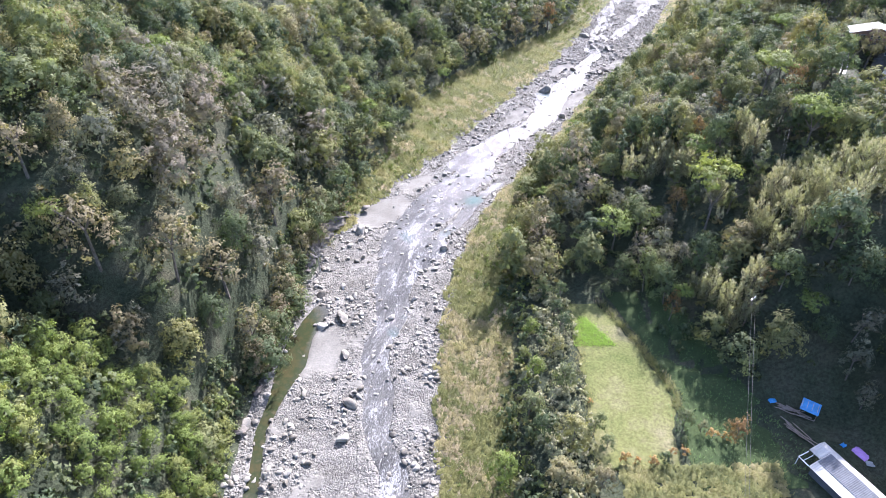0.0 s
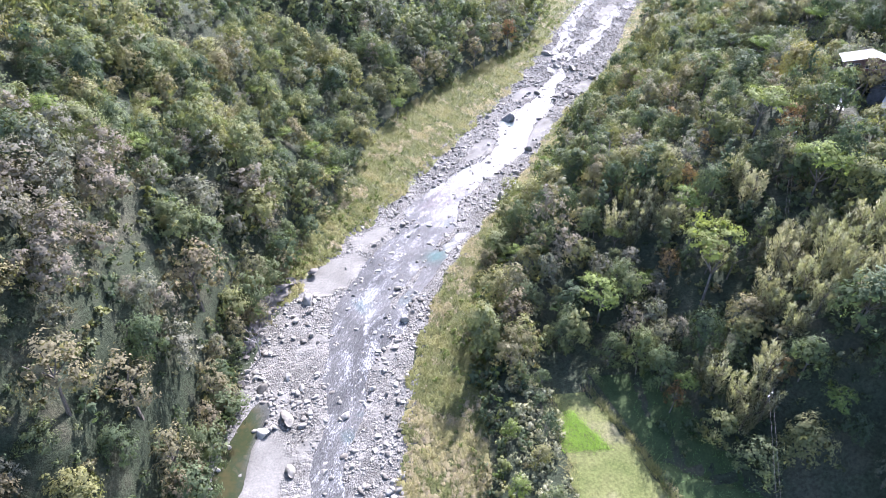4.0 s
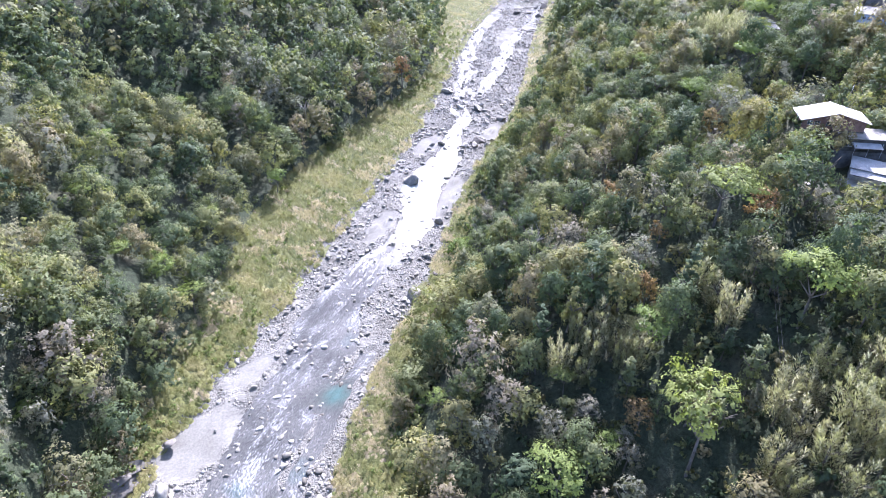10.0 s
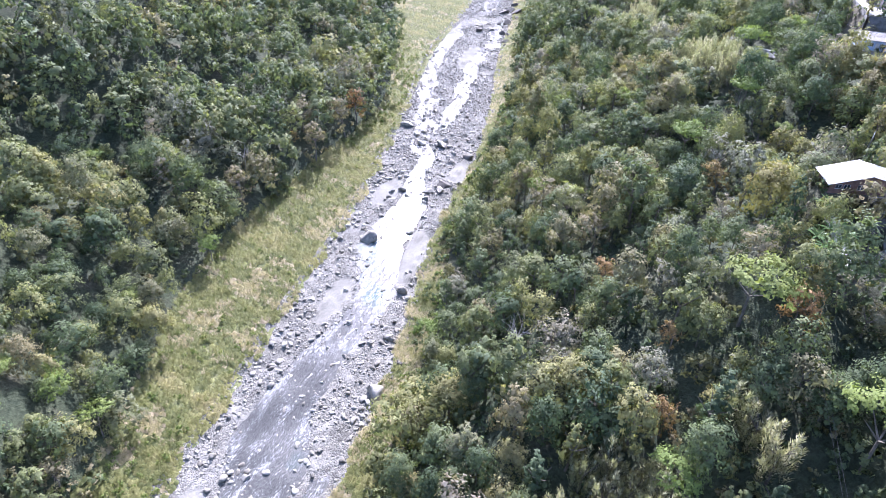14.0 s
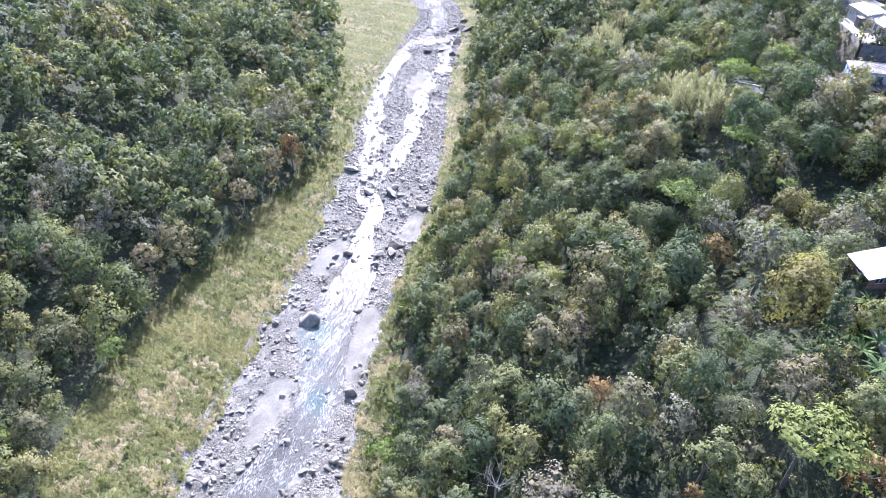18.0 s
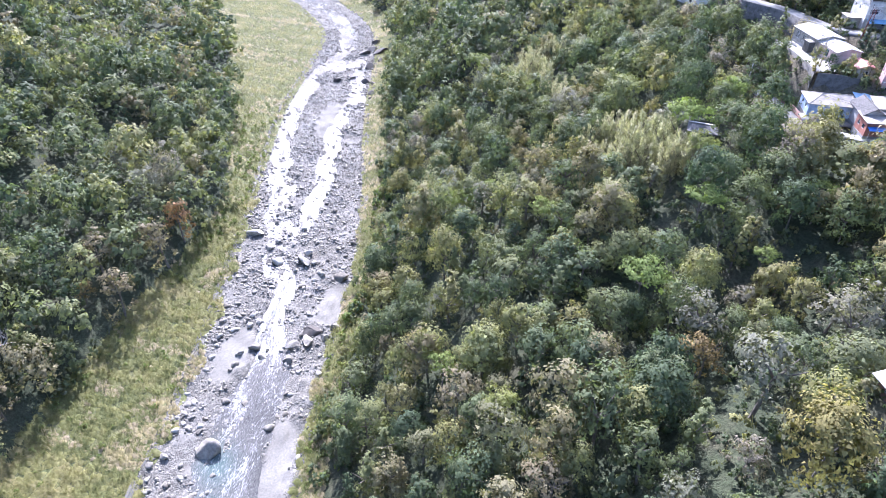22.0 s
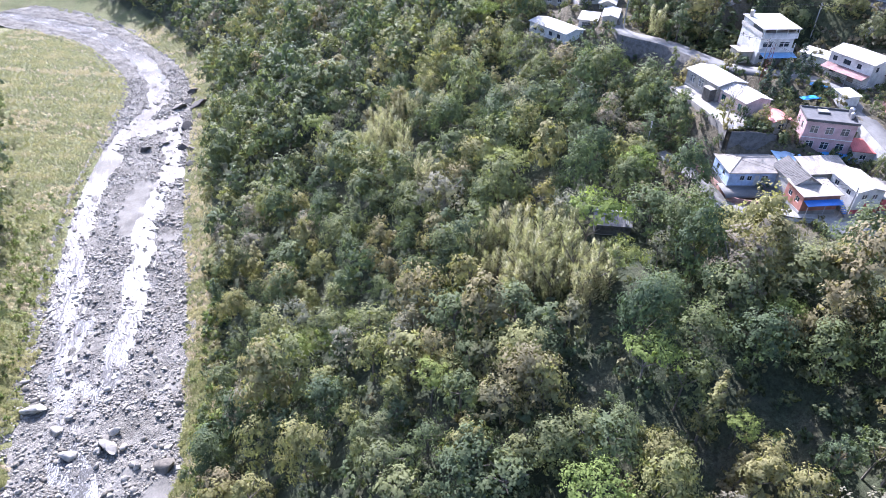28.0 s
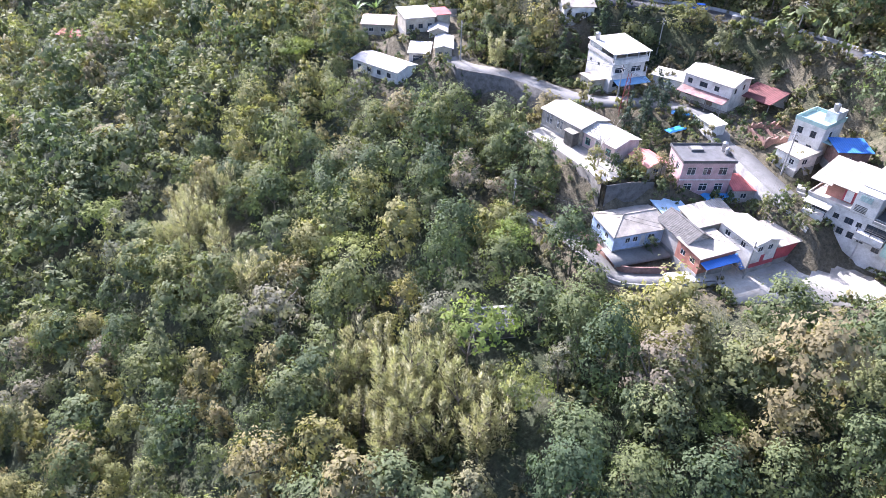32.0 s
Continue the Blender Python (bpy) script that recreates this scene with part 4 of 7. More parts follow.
seen = np.where(right, (fx < 292) & (d > 8) & ~((fy < 110) & (d > 95)) & ~((fx > 215) & (fy < 195)), (e < 112) & (fx > -150))
west_end = np.interp(fy, (40, 170, 250, 300, 350, 400, 450, 500, 560), (-95, -118, -98, -70, -32, 0, 18, 40, 55))
east_end = np.interp(fy, (40, 110, 150, 190, 205, 230, 560), (95, 108, 122, 155, 200, 280, 280))
aside = (fx < west_end) | (fx > east_end)
distant = (fy > 345) | (~right & (fy > 296)) | (right & ((d > 190) | (fy < 70))) | (~right & (e > 62)) | aside
dice = rng.uniform(0, 1, len(fx))
pale = patches(fx, fy, 17, 2.0) + 0.5 * rng.normal(size=len(fx))
grey = np.where(right, pale > 1.2, ((fy < 175) & (e < 26) & (pale > -0.1)) | (pale > 1.35))
cone = ~grey & right & (patches(fx, fy, 23, 5.0) + 0.4 * rng.normal(size=len(fx)) > 1.0 - 0.55 * ((fx > 50) & (fx < 112) & (fy > 188) & (fy < 245)))
lime = ~grey & ~cone & (dice < 0.075)
domed = ~grey & ~cone & (dice > 0.86) & ~distant
leafy = ~grey & ~cone & ~lime & ~domed
stand = seen & ~distant & right & (fx > 40) & (fx < 165) & (fy > 118) & (fy < 285)
# clearings where the tall trees stand apart on the steep flank of the spur
gap = (rng.uniform(0, 1, len(fx)) < 0.08 + 0.2 * ((fx > 66) & (fx < 112) & (fy > 126) & (fy < 168)))
for chosen, kind, leaf, name, label, group in (
    (domed, "dome", "broadleaf", "domed_tree", "broad domed dark green forest tree", "domed trees"),
    (leafy, "broadleaf", "broadleaf", "forest_tree", "dark green broadleaf forest tree with a clumped crown", "forest trees"),
    (grey, "feathery", "silver", "grey_green_tree", "grey-green feathery tree in the forest", "grey-green trees"),
    (cone, "cone", "broadleaf", "creeper_hung_tree", "narrow pointed dark green tree hung with creepers", "pointed trees"),
):
    for x, y in zip(fx[chosen & stand & ~gap], fy[chosen & stand & ~gap]):
        tree(name, kind, leaf, x, y, grow, label, group, *((0.6, 1.05) if kind == "dome" else (0.7, 1.5)))
rest = seen & ~stand
join_plants("broadleaf_forest", "broadleaf", "broadleaf", fx[rest & leafy & ~distant], fy[rest & leafy & ~distant], rng, "dense dark green subtropical forest on the valley slopes")
join_plants("domed_forest", "dome", "broadleaf", fx[rest & domed], fy[rest & domed], rng, "broad domed crowns rising out of the forest", 0.6, 1.1)
near_side = seen & distant & ~aside & ~grey & ((right & (fy < 480) & (d < 165)) | (~right & (fy < 440) & (e < 95)))
join_plants("upper_forest", "middle", "broadleaf", fx[near_side], fy[near_side], rng, "dense dark green forest on the slopes beyond the village", 0.75, 1.8)
join_plants("distant_forest", "distant", "broadleaf", fx[seen & distant & ~grey & ~near_side], fy[seen & distant & ~grey & ~near_side], rng, "distant dark green forest up the valley")
join_plants("grey_green_forest", "feathery", "silver", fx[rest & grey & ~aside], fy[rest & grey & ~aside], rng, "grey-green and half-bare trees scattered in the forest")
join_plants("pointed_forest", "cone", "broadleaf", fx[rest & cone & ~distant], fy[rest & cone & ~distant], rng, "pointed dark trees hung with creepers")
join_plants("light_green_forest", "umbrella", "lime", fx[rest & lime & ~distant], fy[rest & lime & ~distant], rng, "light green crowns scattered in the forest", 0.5, 0.85)
# undergrowth
bx, by = scatter(-95, 180, 45, 340, 6.4, rng)
sx, sy = scatter(-95, -20, 45, 200, 3.0, rng)
tx, ty = scatter(18, 170, 100, 300, 3.9, rng)
bx, by = np.concatenate([bx, sx, tx]), np.concatenate([by, sy, ty])
e, d = forest_foot(by) - bx, bx - river_right(by)
ok = ((d > 9) & (d < 175)) | ((e > 0.5) & (e < 55))
join_plants("undergrowth", "bush", "broadleaf", bx[ok], by[ok], rng, "shrubs and creepers under and between the forest trees", 0.5, 1.5, "undergrowth")


# ---- reeds and tall grass on the river banks ----
def tufts(name, xs, ys, gen, label, leaf="reed", size=1.0, blades=7, bed_of=0.0, wide=1.0):
    n = len(xs)
    zs = np.where((xs > river_left(ys)) & (xs < river_right(ys)), bed(xs, ys), ground(xs, ys))
    zs = zs + bed_of * 0.8
    base = np.repeat(np.stack([xs, ys, zs], 1), blades, 0)
    m = n * blades
    ang = gen.uniform(0, 2 * np.pi, m)
    out = np.stack([np.cos(ang), np.sin(ang), np.zeros(m)], 1)
    side = np.stack([-np.sin(ang), np.cos(ang), np.zeros(m)], 1)
    h = np.repeat(size * gen.uniform(0.45, 1.5, n), blades)[:, None] * gen.uniform(0.7, 1.2, (m, 1))
    w = 0.06 * wide * h
    base = base + np.stack([gen.normal(size=m), gen.normal(size=m), np.zeros(m)], 1) * 0.38
    tip = base + out * h * gen.uniform(0.45, 0.85, (m, 1)) + [0, 0, 1] * h * gen.uniform(0.45, 1.1, (m, 1))
    v = np.stack([base + side * w, base - side * w, tip], 1).reshape(-1, 3)
    f = np.arange(3 * m).reshape(-1, 3)
    tint = np.repeat((0.48 + 0.24 * patches(xs, ys, 11, 1.0) + 0.22 * patches(xs, ys, 3.1, 2.0) + gen.normal(size=n) * 0.1).clip(0.02, 0.98), blades * 3)
    soft = -out * 0.3 + [0, 0, 1.0] + 0.15 * gen.normal(size=(m, 3))
    soft = np.repeat(soft / np.linalg.norm(soft, axis=1, keepdims=True), 3, 0)
    if bed_of:
        # the matted stems below: a small rough hummock under every tuft
        hum = np.stack([np.cos(np.arange(5) * 1.2566), np.sin(np.arange(5) * 1.2566), np.full(5, -0.9)], 1)
        hum = np.concatenate([hum, [[0, 0, 0.25]]])
        r = gen.uniform(0.5, 1.15, (n, 1, 1))
        hv = np.stack([xs, ys, zs], 1)[:, None] + hum * r * [1, 1, 0.8] + gen.normal(size=(n, 6, 3)) * 0.08
        hf = np.array([(k, (k + 1) % 5, 5) for k in range(5)])
        hn = hum * [0.5, 0.5, 0] + [0, 0, 1]
        hn = np.tile(hn / np.linalg.norm(hn, axis=1, keepdims=True), (n, 1)) + 0.06 * gen.normal(size=(n * 6, 3))
        f = np.concatenate([f, (np.arange(n)[:, None, None] * 6 + hf).reshape(-1, 3) + len(v)])
        v, soft = np.concatenate([v, hv.reshape(-1, 3)]), np.concatenate([soft, hn])
        tint = np.concatenate([tint, tint[:: blades * 3].repeat(6)])
    return tagged(new(name, mesh_from(name, v, f, LEAF[leaf], tint, False, soft)), label, "grass", kind="stuff")


def strip(y0, y1, left, right, density, gen):
    n = int((y1 - y0) * 60 * density * 2.0)
    y = gen.uniform(y0, y1, n)
    u = gen.uniform(0, 1, n)
    keep = gen.uniform(0, 60, n) < (right(y) - left(y))
    y, u = y[keep], u[keep]
    return left(y) + u * (right(y) - left(y)), y


x, y = strip(152, 350, lambda y: forest_foot(y) - 2.5, lambda y: river_left(y) + 1.0 + 1.5 * np.sin(y * 0.4), 1.0, rng)
x2, y2 = strip(350, 600, lambda y: forest_foot(y) - 2.5, lambda y: river_left(y) + 0.8, 0.5, rng)
tufts("reeds_west_bank", np.concatenate([x, x2]), np.concatenate([y, y2]), rng, "tall yellow-green reeds and silvergrass on the river bank", size=0.8, blades=11, bed_of=0.6)
x, y = strip(40, 330, lambda y: river_right(y) - 0.8 - 0.8 * np.sin(y * 0.5), lambda y: grass_right(y) + 2, 1.25, rng)
x2, y2 = strip(330, 560, lambda y: river_right(y) - 0.8, lambda y: grass_right(y) + 1.5, 0.6, rng)
tufts("reeds_east_bank", np.concatenate([x, x2]), np.concatenate([y, y2]), rng, "tall yellow-green grass along the river bank", size=0.8, blades=11, bed_of=0.6)

# shrubs between the grass and the forest, and scattered through the reeds
ty = rng.uniform(58, 350, 620)
tx = grass_right(ty) + rng.uniform(-1.5, 6.5, 620)
ok = ~((tx > 19) & (ty < 120))
tx, ty = tx[ok], ty[ok]
join_plants("bank_thicket", "bush", "lime", tx[::3], ty[::3], rng, "fresh green shrubs along the foot of the forest", 0.4, 1.1, "shrubs")
join_plants("bank_bushes", "bush", "broadleaf", np.delete(tx, np.s_[::3]), np.delete(ty, np.s_[::3]), rng, "dense bushes along the foot of the forest", 0.5, 1.3, "shrubs")
ty = rng.uniform(160, 420, 520)
tx = forest_foot(ty) + rng.uniform(0, 1, 520) ** 1.3 * (river_left(ty) - forest_foot(ty))
ty2 = rng.uniform(45, 330, 300)
tx2 = river_right(ty2) + rng.uniform(0.1, 1, 300) * (grass_right(ty2) - river_right(ty2))
join_plants("reed_bushes", "bush", "lime", np.concatenate([tx, tx2]), np.concatenate([ty, ty2]), rng, "low green bushes scattered through the reeds", 0.25, 0.65, "shrubs")

# scrub on the village slopes and on the steep bank
bx, by = scatter(180, 268, 195, 345, 2.2, rng, -0.4)
ok = rng.uniform(0, 1, len(bx)) < 0.85
bx, by = bx[ok], by[ok]
dry = (bx > 236) & (by < 285)
dry0 = dry.copy()
join_plants("village_scrub", "bush", "broadleaf", bx[~dry0], by[~dry0], rng, "shrubs and garden plants between the village houses", 0.4, 0.95, "shrubs")
half = dry & (patches(bx, by, 7, 2.0) > 0.1)
join_plants("slope_scrub", "bush", "broadleaf", bx[half], by[half], rng, "green scrub on the slope above the village", 0.6, 1.3, "shrubs")
dry &= ~half
join_plants("dry_scrub", "bush", "silver", bx[dry], by[dry], rng, "dry olive scrub on the slope above the village", 0.6, 1.3, "shrubs")
ux, uy = scatter(229, 262, 214, 292, 1.75, rng, -0.6)
ok = (rng.uniform(0, 1, len(ux)) < 0.75) & (ux > 236 - 6 * step01(uy, 268, 280))
ux, uy = ux[ok], uy[ok]
olive = patches(ux, uy, 5, 6.0) > 0.15
join_plants("hillside_brush", "bush", "broadleaf", ux[~olive], uy[~olive], rng, "dense dark brush on the slope above the village", 0.6, 1.4, "shrubs")
join_plants("hillside_dry_brush", "bush", "tan", ux[olive], uy[olive], rng, "dry olive brush on the slope above the village", 0.5, 1.1, "shrubs")
for x, y, s in ((262, 236, 1.3), (260, 243, 1.2), (265, 249, 1.4), (263, 257, 1.3), (264, 265, 1.4), (262, 272, 1.3), (259, 280, 1.3), (258, 288, 1.4), (259, 296, 1.3), (257, 304, 1.2), (268, 243, 1.3), (270, 259, 1.4), (268, 275, 1.4), (266, 290, 1.4), (252, 228, 1.1), (256, 236, 1.1)):
    tree("roadside_tree", "dome", "broadleaf", x, y, grow, "tall dark tree above the hillside road", "roadside trees", s, s * 1.05)
# shrubs round the spur's houses
sx, sy = rng.uniform(109, 140, 90), rng.uniform(160, 196, 90)
ok = np.ones(90, bool)
for px, py, ang, hx, hy, pz in PADS[23:27]:
    c, s = math.cos(radians(ang)), math.sin(radians(ang))
    u, v = (sx - px) * c + (sy - py) * s, (sy - py) * c - (sx - px) * s
    ok &= ~((np.abs(u) < hx + 0.4) & (np.abs(v) < hy + 0.4))
join_plants("spur_shrubs", "middle", "lime", sx[ok][::2], sy[ok][::2], rng, "fresh green shrubs round the houses on the spur", 0.1, 0.25, "shrubs")
join_plants("spur_bushes", "bush", "broadleaf", sx[ok], sy[ok], rng, "low bushes round the houses on the spur", 0.4, 0.9, "shrubs")
# hedges and shrubs close round the village yards and along the lane
rx, ry = [], []
for px, py, ang, hx, hy, pz in PADS[:23]:
    c, s = math.cos(radians(ang)), math.sin(radians(ang))
    for _ in range(26):
        side, t, off = int(rng.integers(0, 4)), rng.uniform(-1, 1), rng.uniform(-0.2, 2.4)
        u, v = ((t * hx, hy + off), (t * hx, -hy - off), (hx + off, t * hy), (-hx - off, t * hy))[side]
        rx.append(px + u * c - v * s), ry.append(py + u * s + v * c)
for i in range(150):
    k = int(rng.integers(0, len(VILLAGE_ROAD) - 1))
    (x0, y0, _), (x1, y1, _) = VILLAGE_ROAD[k], VILLAGE_ROAD[k + 1]
    t, off = rng.uniform(0, 1), rng.uniform(2.9, 6.0) * (1 if rng.uniform() < 0.75 else -1)
    d = math.hypot(x1 - x0, y1 - y0)
    rx.append(x0 + (x1 - x0) * t - (y1 - y0) / d * off), ry.append(y0 + (y1 - y0) * t + (x1 - x0) / d * off)
bank_x, bank_y = [], []
for i in range(60):
    t, off = rng.uniform(0, 1), rng.uniform(3.4, 8.0)
    bank_x.append(205.5 + 8.0 * t - 0.80 * off), bank_y.append(222.0 + 10.8 * t + 0.6 * off)
for i in range(46):
    t, off = rng.uniform(0, 1), rng.uniform(0.5, 6.0)
    bank_x.append(206.5 - 13.0 * t - 0.9 * off), bank_y.append(275.0 - 21.0 * t + 0.4 * off)
bank_x, bank_y = np.array(bank_x), np.array(bank_y)
free = np.hypot(bank_x - 210, bank_y - 235.4) > 4.6
bank_x, bank_y = bank_x[free], bank_y[free]
join_plants("slope_bushes", "bush", "broadleaf", rng.uniform(203.5, 210.5, 40), rng.uniform(221.5, 229.0, 40), rng, "low bushes on the bank above the yard", 0.3, 0.65, "shrubs")
join_plants("slope_shrubs", "middle", "broadleaf", bank_x, bank_y, rng, "bushes on the steep banks below the lane and courtyard", 0.1, 0.24, "shrubs")
rx, ry = np.array(rx), np.array(ry)
free = np.ones(len(rx), bool)
for k, (px, py, ang, hx, hy, pz) in enumerate(PADS):
    c, s = math.cos(radians(ang)), math.sin(radians(ang))
    u, v = (rx - px) * c + (ry - py) * s, (ry - py) * c - (rx - px) * s
    m = 0.3 if k < 30 else 0.5
    free &= ~((np.abs(u) < hx - m) & (np.abs(v) < hy - m))
rx, ry = rx[free], ry[free]
join_plants("yard_shrubs", "middle", "broadleaf", rx[::6], ry[::6], rng, "small leafy shrubs round the village yards", 0.1, 0.22, "shrubs")
join_plants("yard_bushes", "bush", "broadleaf", np.delete(rx, np.s_[::6]), np.delete(ry, np.s_[::6]), rng, "low bushes and weeds round the village yards", 0.35, 0.8, "shrubs")
by = rng.uniform(44, 172, 420)
bx = forest_foot(by) + rng.uniform(-3.5, 1.6, 420) + 3.6 * step01(by, 92, 100) * (1 - step01(by, 122, 130))
join_plants("bank_scrub", "bush", "broadleaf", bx, by, rng, "scrub overhanging the steep river bank", 0.5, 1.1, "shrubs")
by = np.arange(42, 172, 4.2) + rng.uniform(-1.5, 1.5, 31)
bx = forest_foot(by) + rng.uniform(-1.5, 1.0, 31) + 4.2 * step01(by, 92, 100) * (1 - step01(by, 122, 130))
high = by > 92
join_plants("low_bank_trees", "broadleaf", "lime", bx[~high], by[~high], rng, "fresh green bushy trees along the river bank", 0.4, 0.7)
bx, by = bx[high], by[high]
join_plants("overhanging_trees", "feathery", "tan", bx[::2], by[::2], rng, "grey-brown half-bare trees leaning over the river bank", 0.9, 1.7)
join_plants("bank_trees", "broadleaf", "broadleaf", bx[1::2], by[1::2], rng, "dark green trees overhanging the river bank", 0.9, 1.7)
gx2, gy2 = scatter(-76, -43, 42, 86, 3.1, rng)
ok = np.hypot((gx2 + 58) / 16, (gy2 - 64) / 20) < 1
join_plants("bright_thicket", "broadleaf", "lime", gx2[ok], gy2[ok], rng, "bright green thicket on the steep bank", 0.4, 0.8, "shrubs")
# shrubs and small trees round the meadow
for x, y, s in ((34.4, 72.4, 0.36), (36.2, 71.6, 0.28), (39.4, 71.4, 0.34), (45.6, 73.6, 0.3), (43.6, 73.6, 0.26), (52.6, 77.4, 0.4), (54.4, 76.8, 0.3), (56.2, 76.2, 0.66), (30.2, 86.0, 0.2)):
    if s < 0.5:
        tree("russet_shrub", "bush", "gold", x, y, grow, "small shrub with yellow-orange autumn leaves by the meadow", "russet shrubs", s * 2.1, s * 2.3)
    else:
        tree("russet_tree", "broadleaf", "autumn", x, y, grow, "small round tree with rust-orange autumn leaves by the meadow", "russet trees", 0.56, 0.6)
for x, y, s in ((47.4, 79.6, 0.52), (46.2, 75.6, 0.26), (50.4, 78.4, 0.3), (28.6, 118.4, 0.55), (38.6, 117.6, 0.5), (46.6, 94.0, 0.28), (41.6, 71.6, 0.34), (29.6, 78.6, 0.5), (31.4, 75.0, 0.4), (17, 83, 1.0), (24.6, 90, 0.72), (24.6, 75, 0.95), (21, 65.5, 1.1), (28.6, 66.5, 0.8), (11.5, 71, 0.9), (27.2, 106, 0.55), (24.4, 100, 0.6), (26.6, 112, 0.5), (19.5, 93.5, 0.55), (20, 77, 0.7), (24, 119, 0.7), (20.5, 107, 0.5)):
    tree("meadow_tree", "broadleaf", "lime" if x < 29 and y > 62 and int(x * 10) % 2 else "broadleaf", x, y, grow, "small leafy green tree at the edge of the meadow", "meadow trees", s, s * 1.15)
by = rng.uniform(60, 120, 420)
bx = 24.5 + rng.normal(size=420) * 3.4
free = bx < np.interp(by, (66, 90, 116), (28.5, 30.0, 30.5)) + 0.4
bx, by = bx[free], by[free]
join_plants("meadow_scrub", "bush", "bamboo", bx, by, rng, "pale scrub along the meadow's edge", 0.3, 0.8, "shrubs")
join_plants("pad_bushes", "bush", "broadleaf", rng.uniform(112.5, 121, 60), rng.uniform(182, 193, 60), rng, "olive bushes on the slope beside the spur's house", 0.3, 0.8, "shrubs")


# garden trees, conifers and large-leaved plants
for x, y in ((216.2, 258.6), (218.6, 255.4), (221.4, 256.8), (223.6, 253.6), (226.2, 255.6), (214.6, 255.8)):
    tree("conifer", "cone", "conifer", x, y, grow, "dark green conifer beside the village lane", "conifers", 0.6, 0.78)
for x, y, s in ((201.4, 251.8, 0.5), (199.0, 255.0, 0.4), (203.2, 247.8, 0.45), (190.2, 244.2, 0.35), (205.0, 230.6, 0.35), (203.0, 224.6, 0.3), (214.0, 247.4, 0.4), (213.4, 252.6, 0.5), (229.6, 239.4, 0.35), (197.6, 257.6, 0.5), (227.5, 287.0, 1.0), (231.0, 292.0, 1.1), (233.5, 284.0, 1.0), (209.0, 283.0, 1.2), (204.0, 280.0, 1.0), (214.5, 281.0, 0.9)):
    tree("garden_tree", "broadleaf", "broadleaf", x, y, grow, "small leafy garden tree between the houses", "garden trees", s, s * 1.15)


def leafy_plant(name, x, y, stem, count, length, droop, label, group, leaf="palm"):
    """A banana-like or palm-like plant: a stem and long arching blades, each a part."""
    root = new(name)
    root.matrix_basis = pose(x, y, float(ground(x, y)) - 0.1, 0, 0, grow.uniform(0, 360))
    v, f = [], []
    limb(v, f, (0, 0, -0.4), (0.1, 0, stem), 0.16, 0.1, 6)
    child("stem", mesh_from("stem", v, f, BARK), root)
    t = np.linspace(0, 1, 7)
    out, up, w = length * t, length * (0.75 * t - droop * t ** 2), 0.085 * length * np.sin(np.pi * (0.12 + 0.84 * t))
    V = np.stack([np.stack([out, s * w, up - 0.25 * abs(s) * w], 1) for s in (-1, 0, 1)], 1).reshape(-1, 3)
    key = (name, count)
    if key not in TREE_MESHES:
        TREE_MESHES[key] = mesh_from("blade", V, grid_faces(7, 3), LEAF[leaf], np.zeros(len(V)))
    for k in range(count):
        child("blade", TREE_MESHES[key], root, pose(0.1, 0, stem - 0.1, 0, grow.uniform(-25, 18), 360 * k / count + grow.uniform(-15, 15)))
    return tagged(root, label, "plant", group)


for x, y in ((113.6, 178.6), (115.2, 181.0), (111.0, 178.8), (117.6, 184.0), (119.6, 181.4), (109.4, 174.8), (112.0, 182.6), (116.4, 177.4), (107.6, 171.6)):
    leafy_plant("banana_plant", x, y, 2.2, 15, 2.4, 0.5, "banana plant with broad glossy green blades", "banana plants")
for x, y in ((237.5, 275.0), (240.0, 272.6), (239.0, 277.4), (243.0, 338.0), (240.0, 342.0)):
    leafy_plant("fan_plant", x, y, 2.6, 13, 3.2, 0.35, "tall spiky plant with long bright green blades", "spiky plants")
for x, y in ((142, 172), (145, 174)):
    leafy_plant("palm_tree", x, y, 6.5, 15, 3.0, 0.75, "palm tree with arching fronds", "palm trees")


# ---- rocks in the river ----
def rock_arrays(gen, n=2):
    """A worn boulder: a ball split once or twice, pushed about and flattened."""
    v, f = BALL.copy(), BALL_FACES.copy()
    for _ in range(n):
        made, vs, fs = {}, list(map(tuple, v)), []
        def half(a, b):
            key = (min(a, b), max(a, b))
            if key not in made:
                p = np.array(vs[a]) + np.array(vs[b])
                vs.append(tuple(p / np.linalg.norm(p)))
                made[key] = len(vs) - 1
            return made[key]
        for a, b, c in f:
            ab, bc, ca = half(a, b), half(b, c), half(c, a)
            fs += [(a, ab, ca), (b, bc, ab), (c, ca, bc), (ab, bc, ca)]
        v, f = np.array(vs), np.array(fs)
    for _ in range(10):
        d = gen.normal(size=3)
        d /= np.linalg.norm(d)
        cut = gen.uniform(0.34, 0.72)
        over = np.maximum(v @ d - cut, 0)
        v = v - over[:, None] * d * 0.96
    v = v * (1 + 0.025 * gen.normal(size=(len(v), 1)))
    return v * [gen.uniform(0.8, 1.25), gen.uniform(0.75, 1.0), gen.uniform(0.5, 0.75)], f


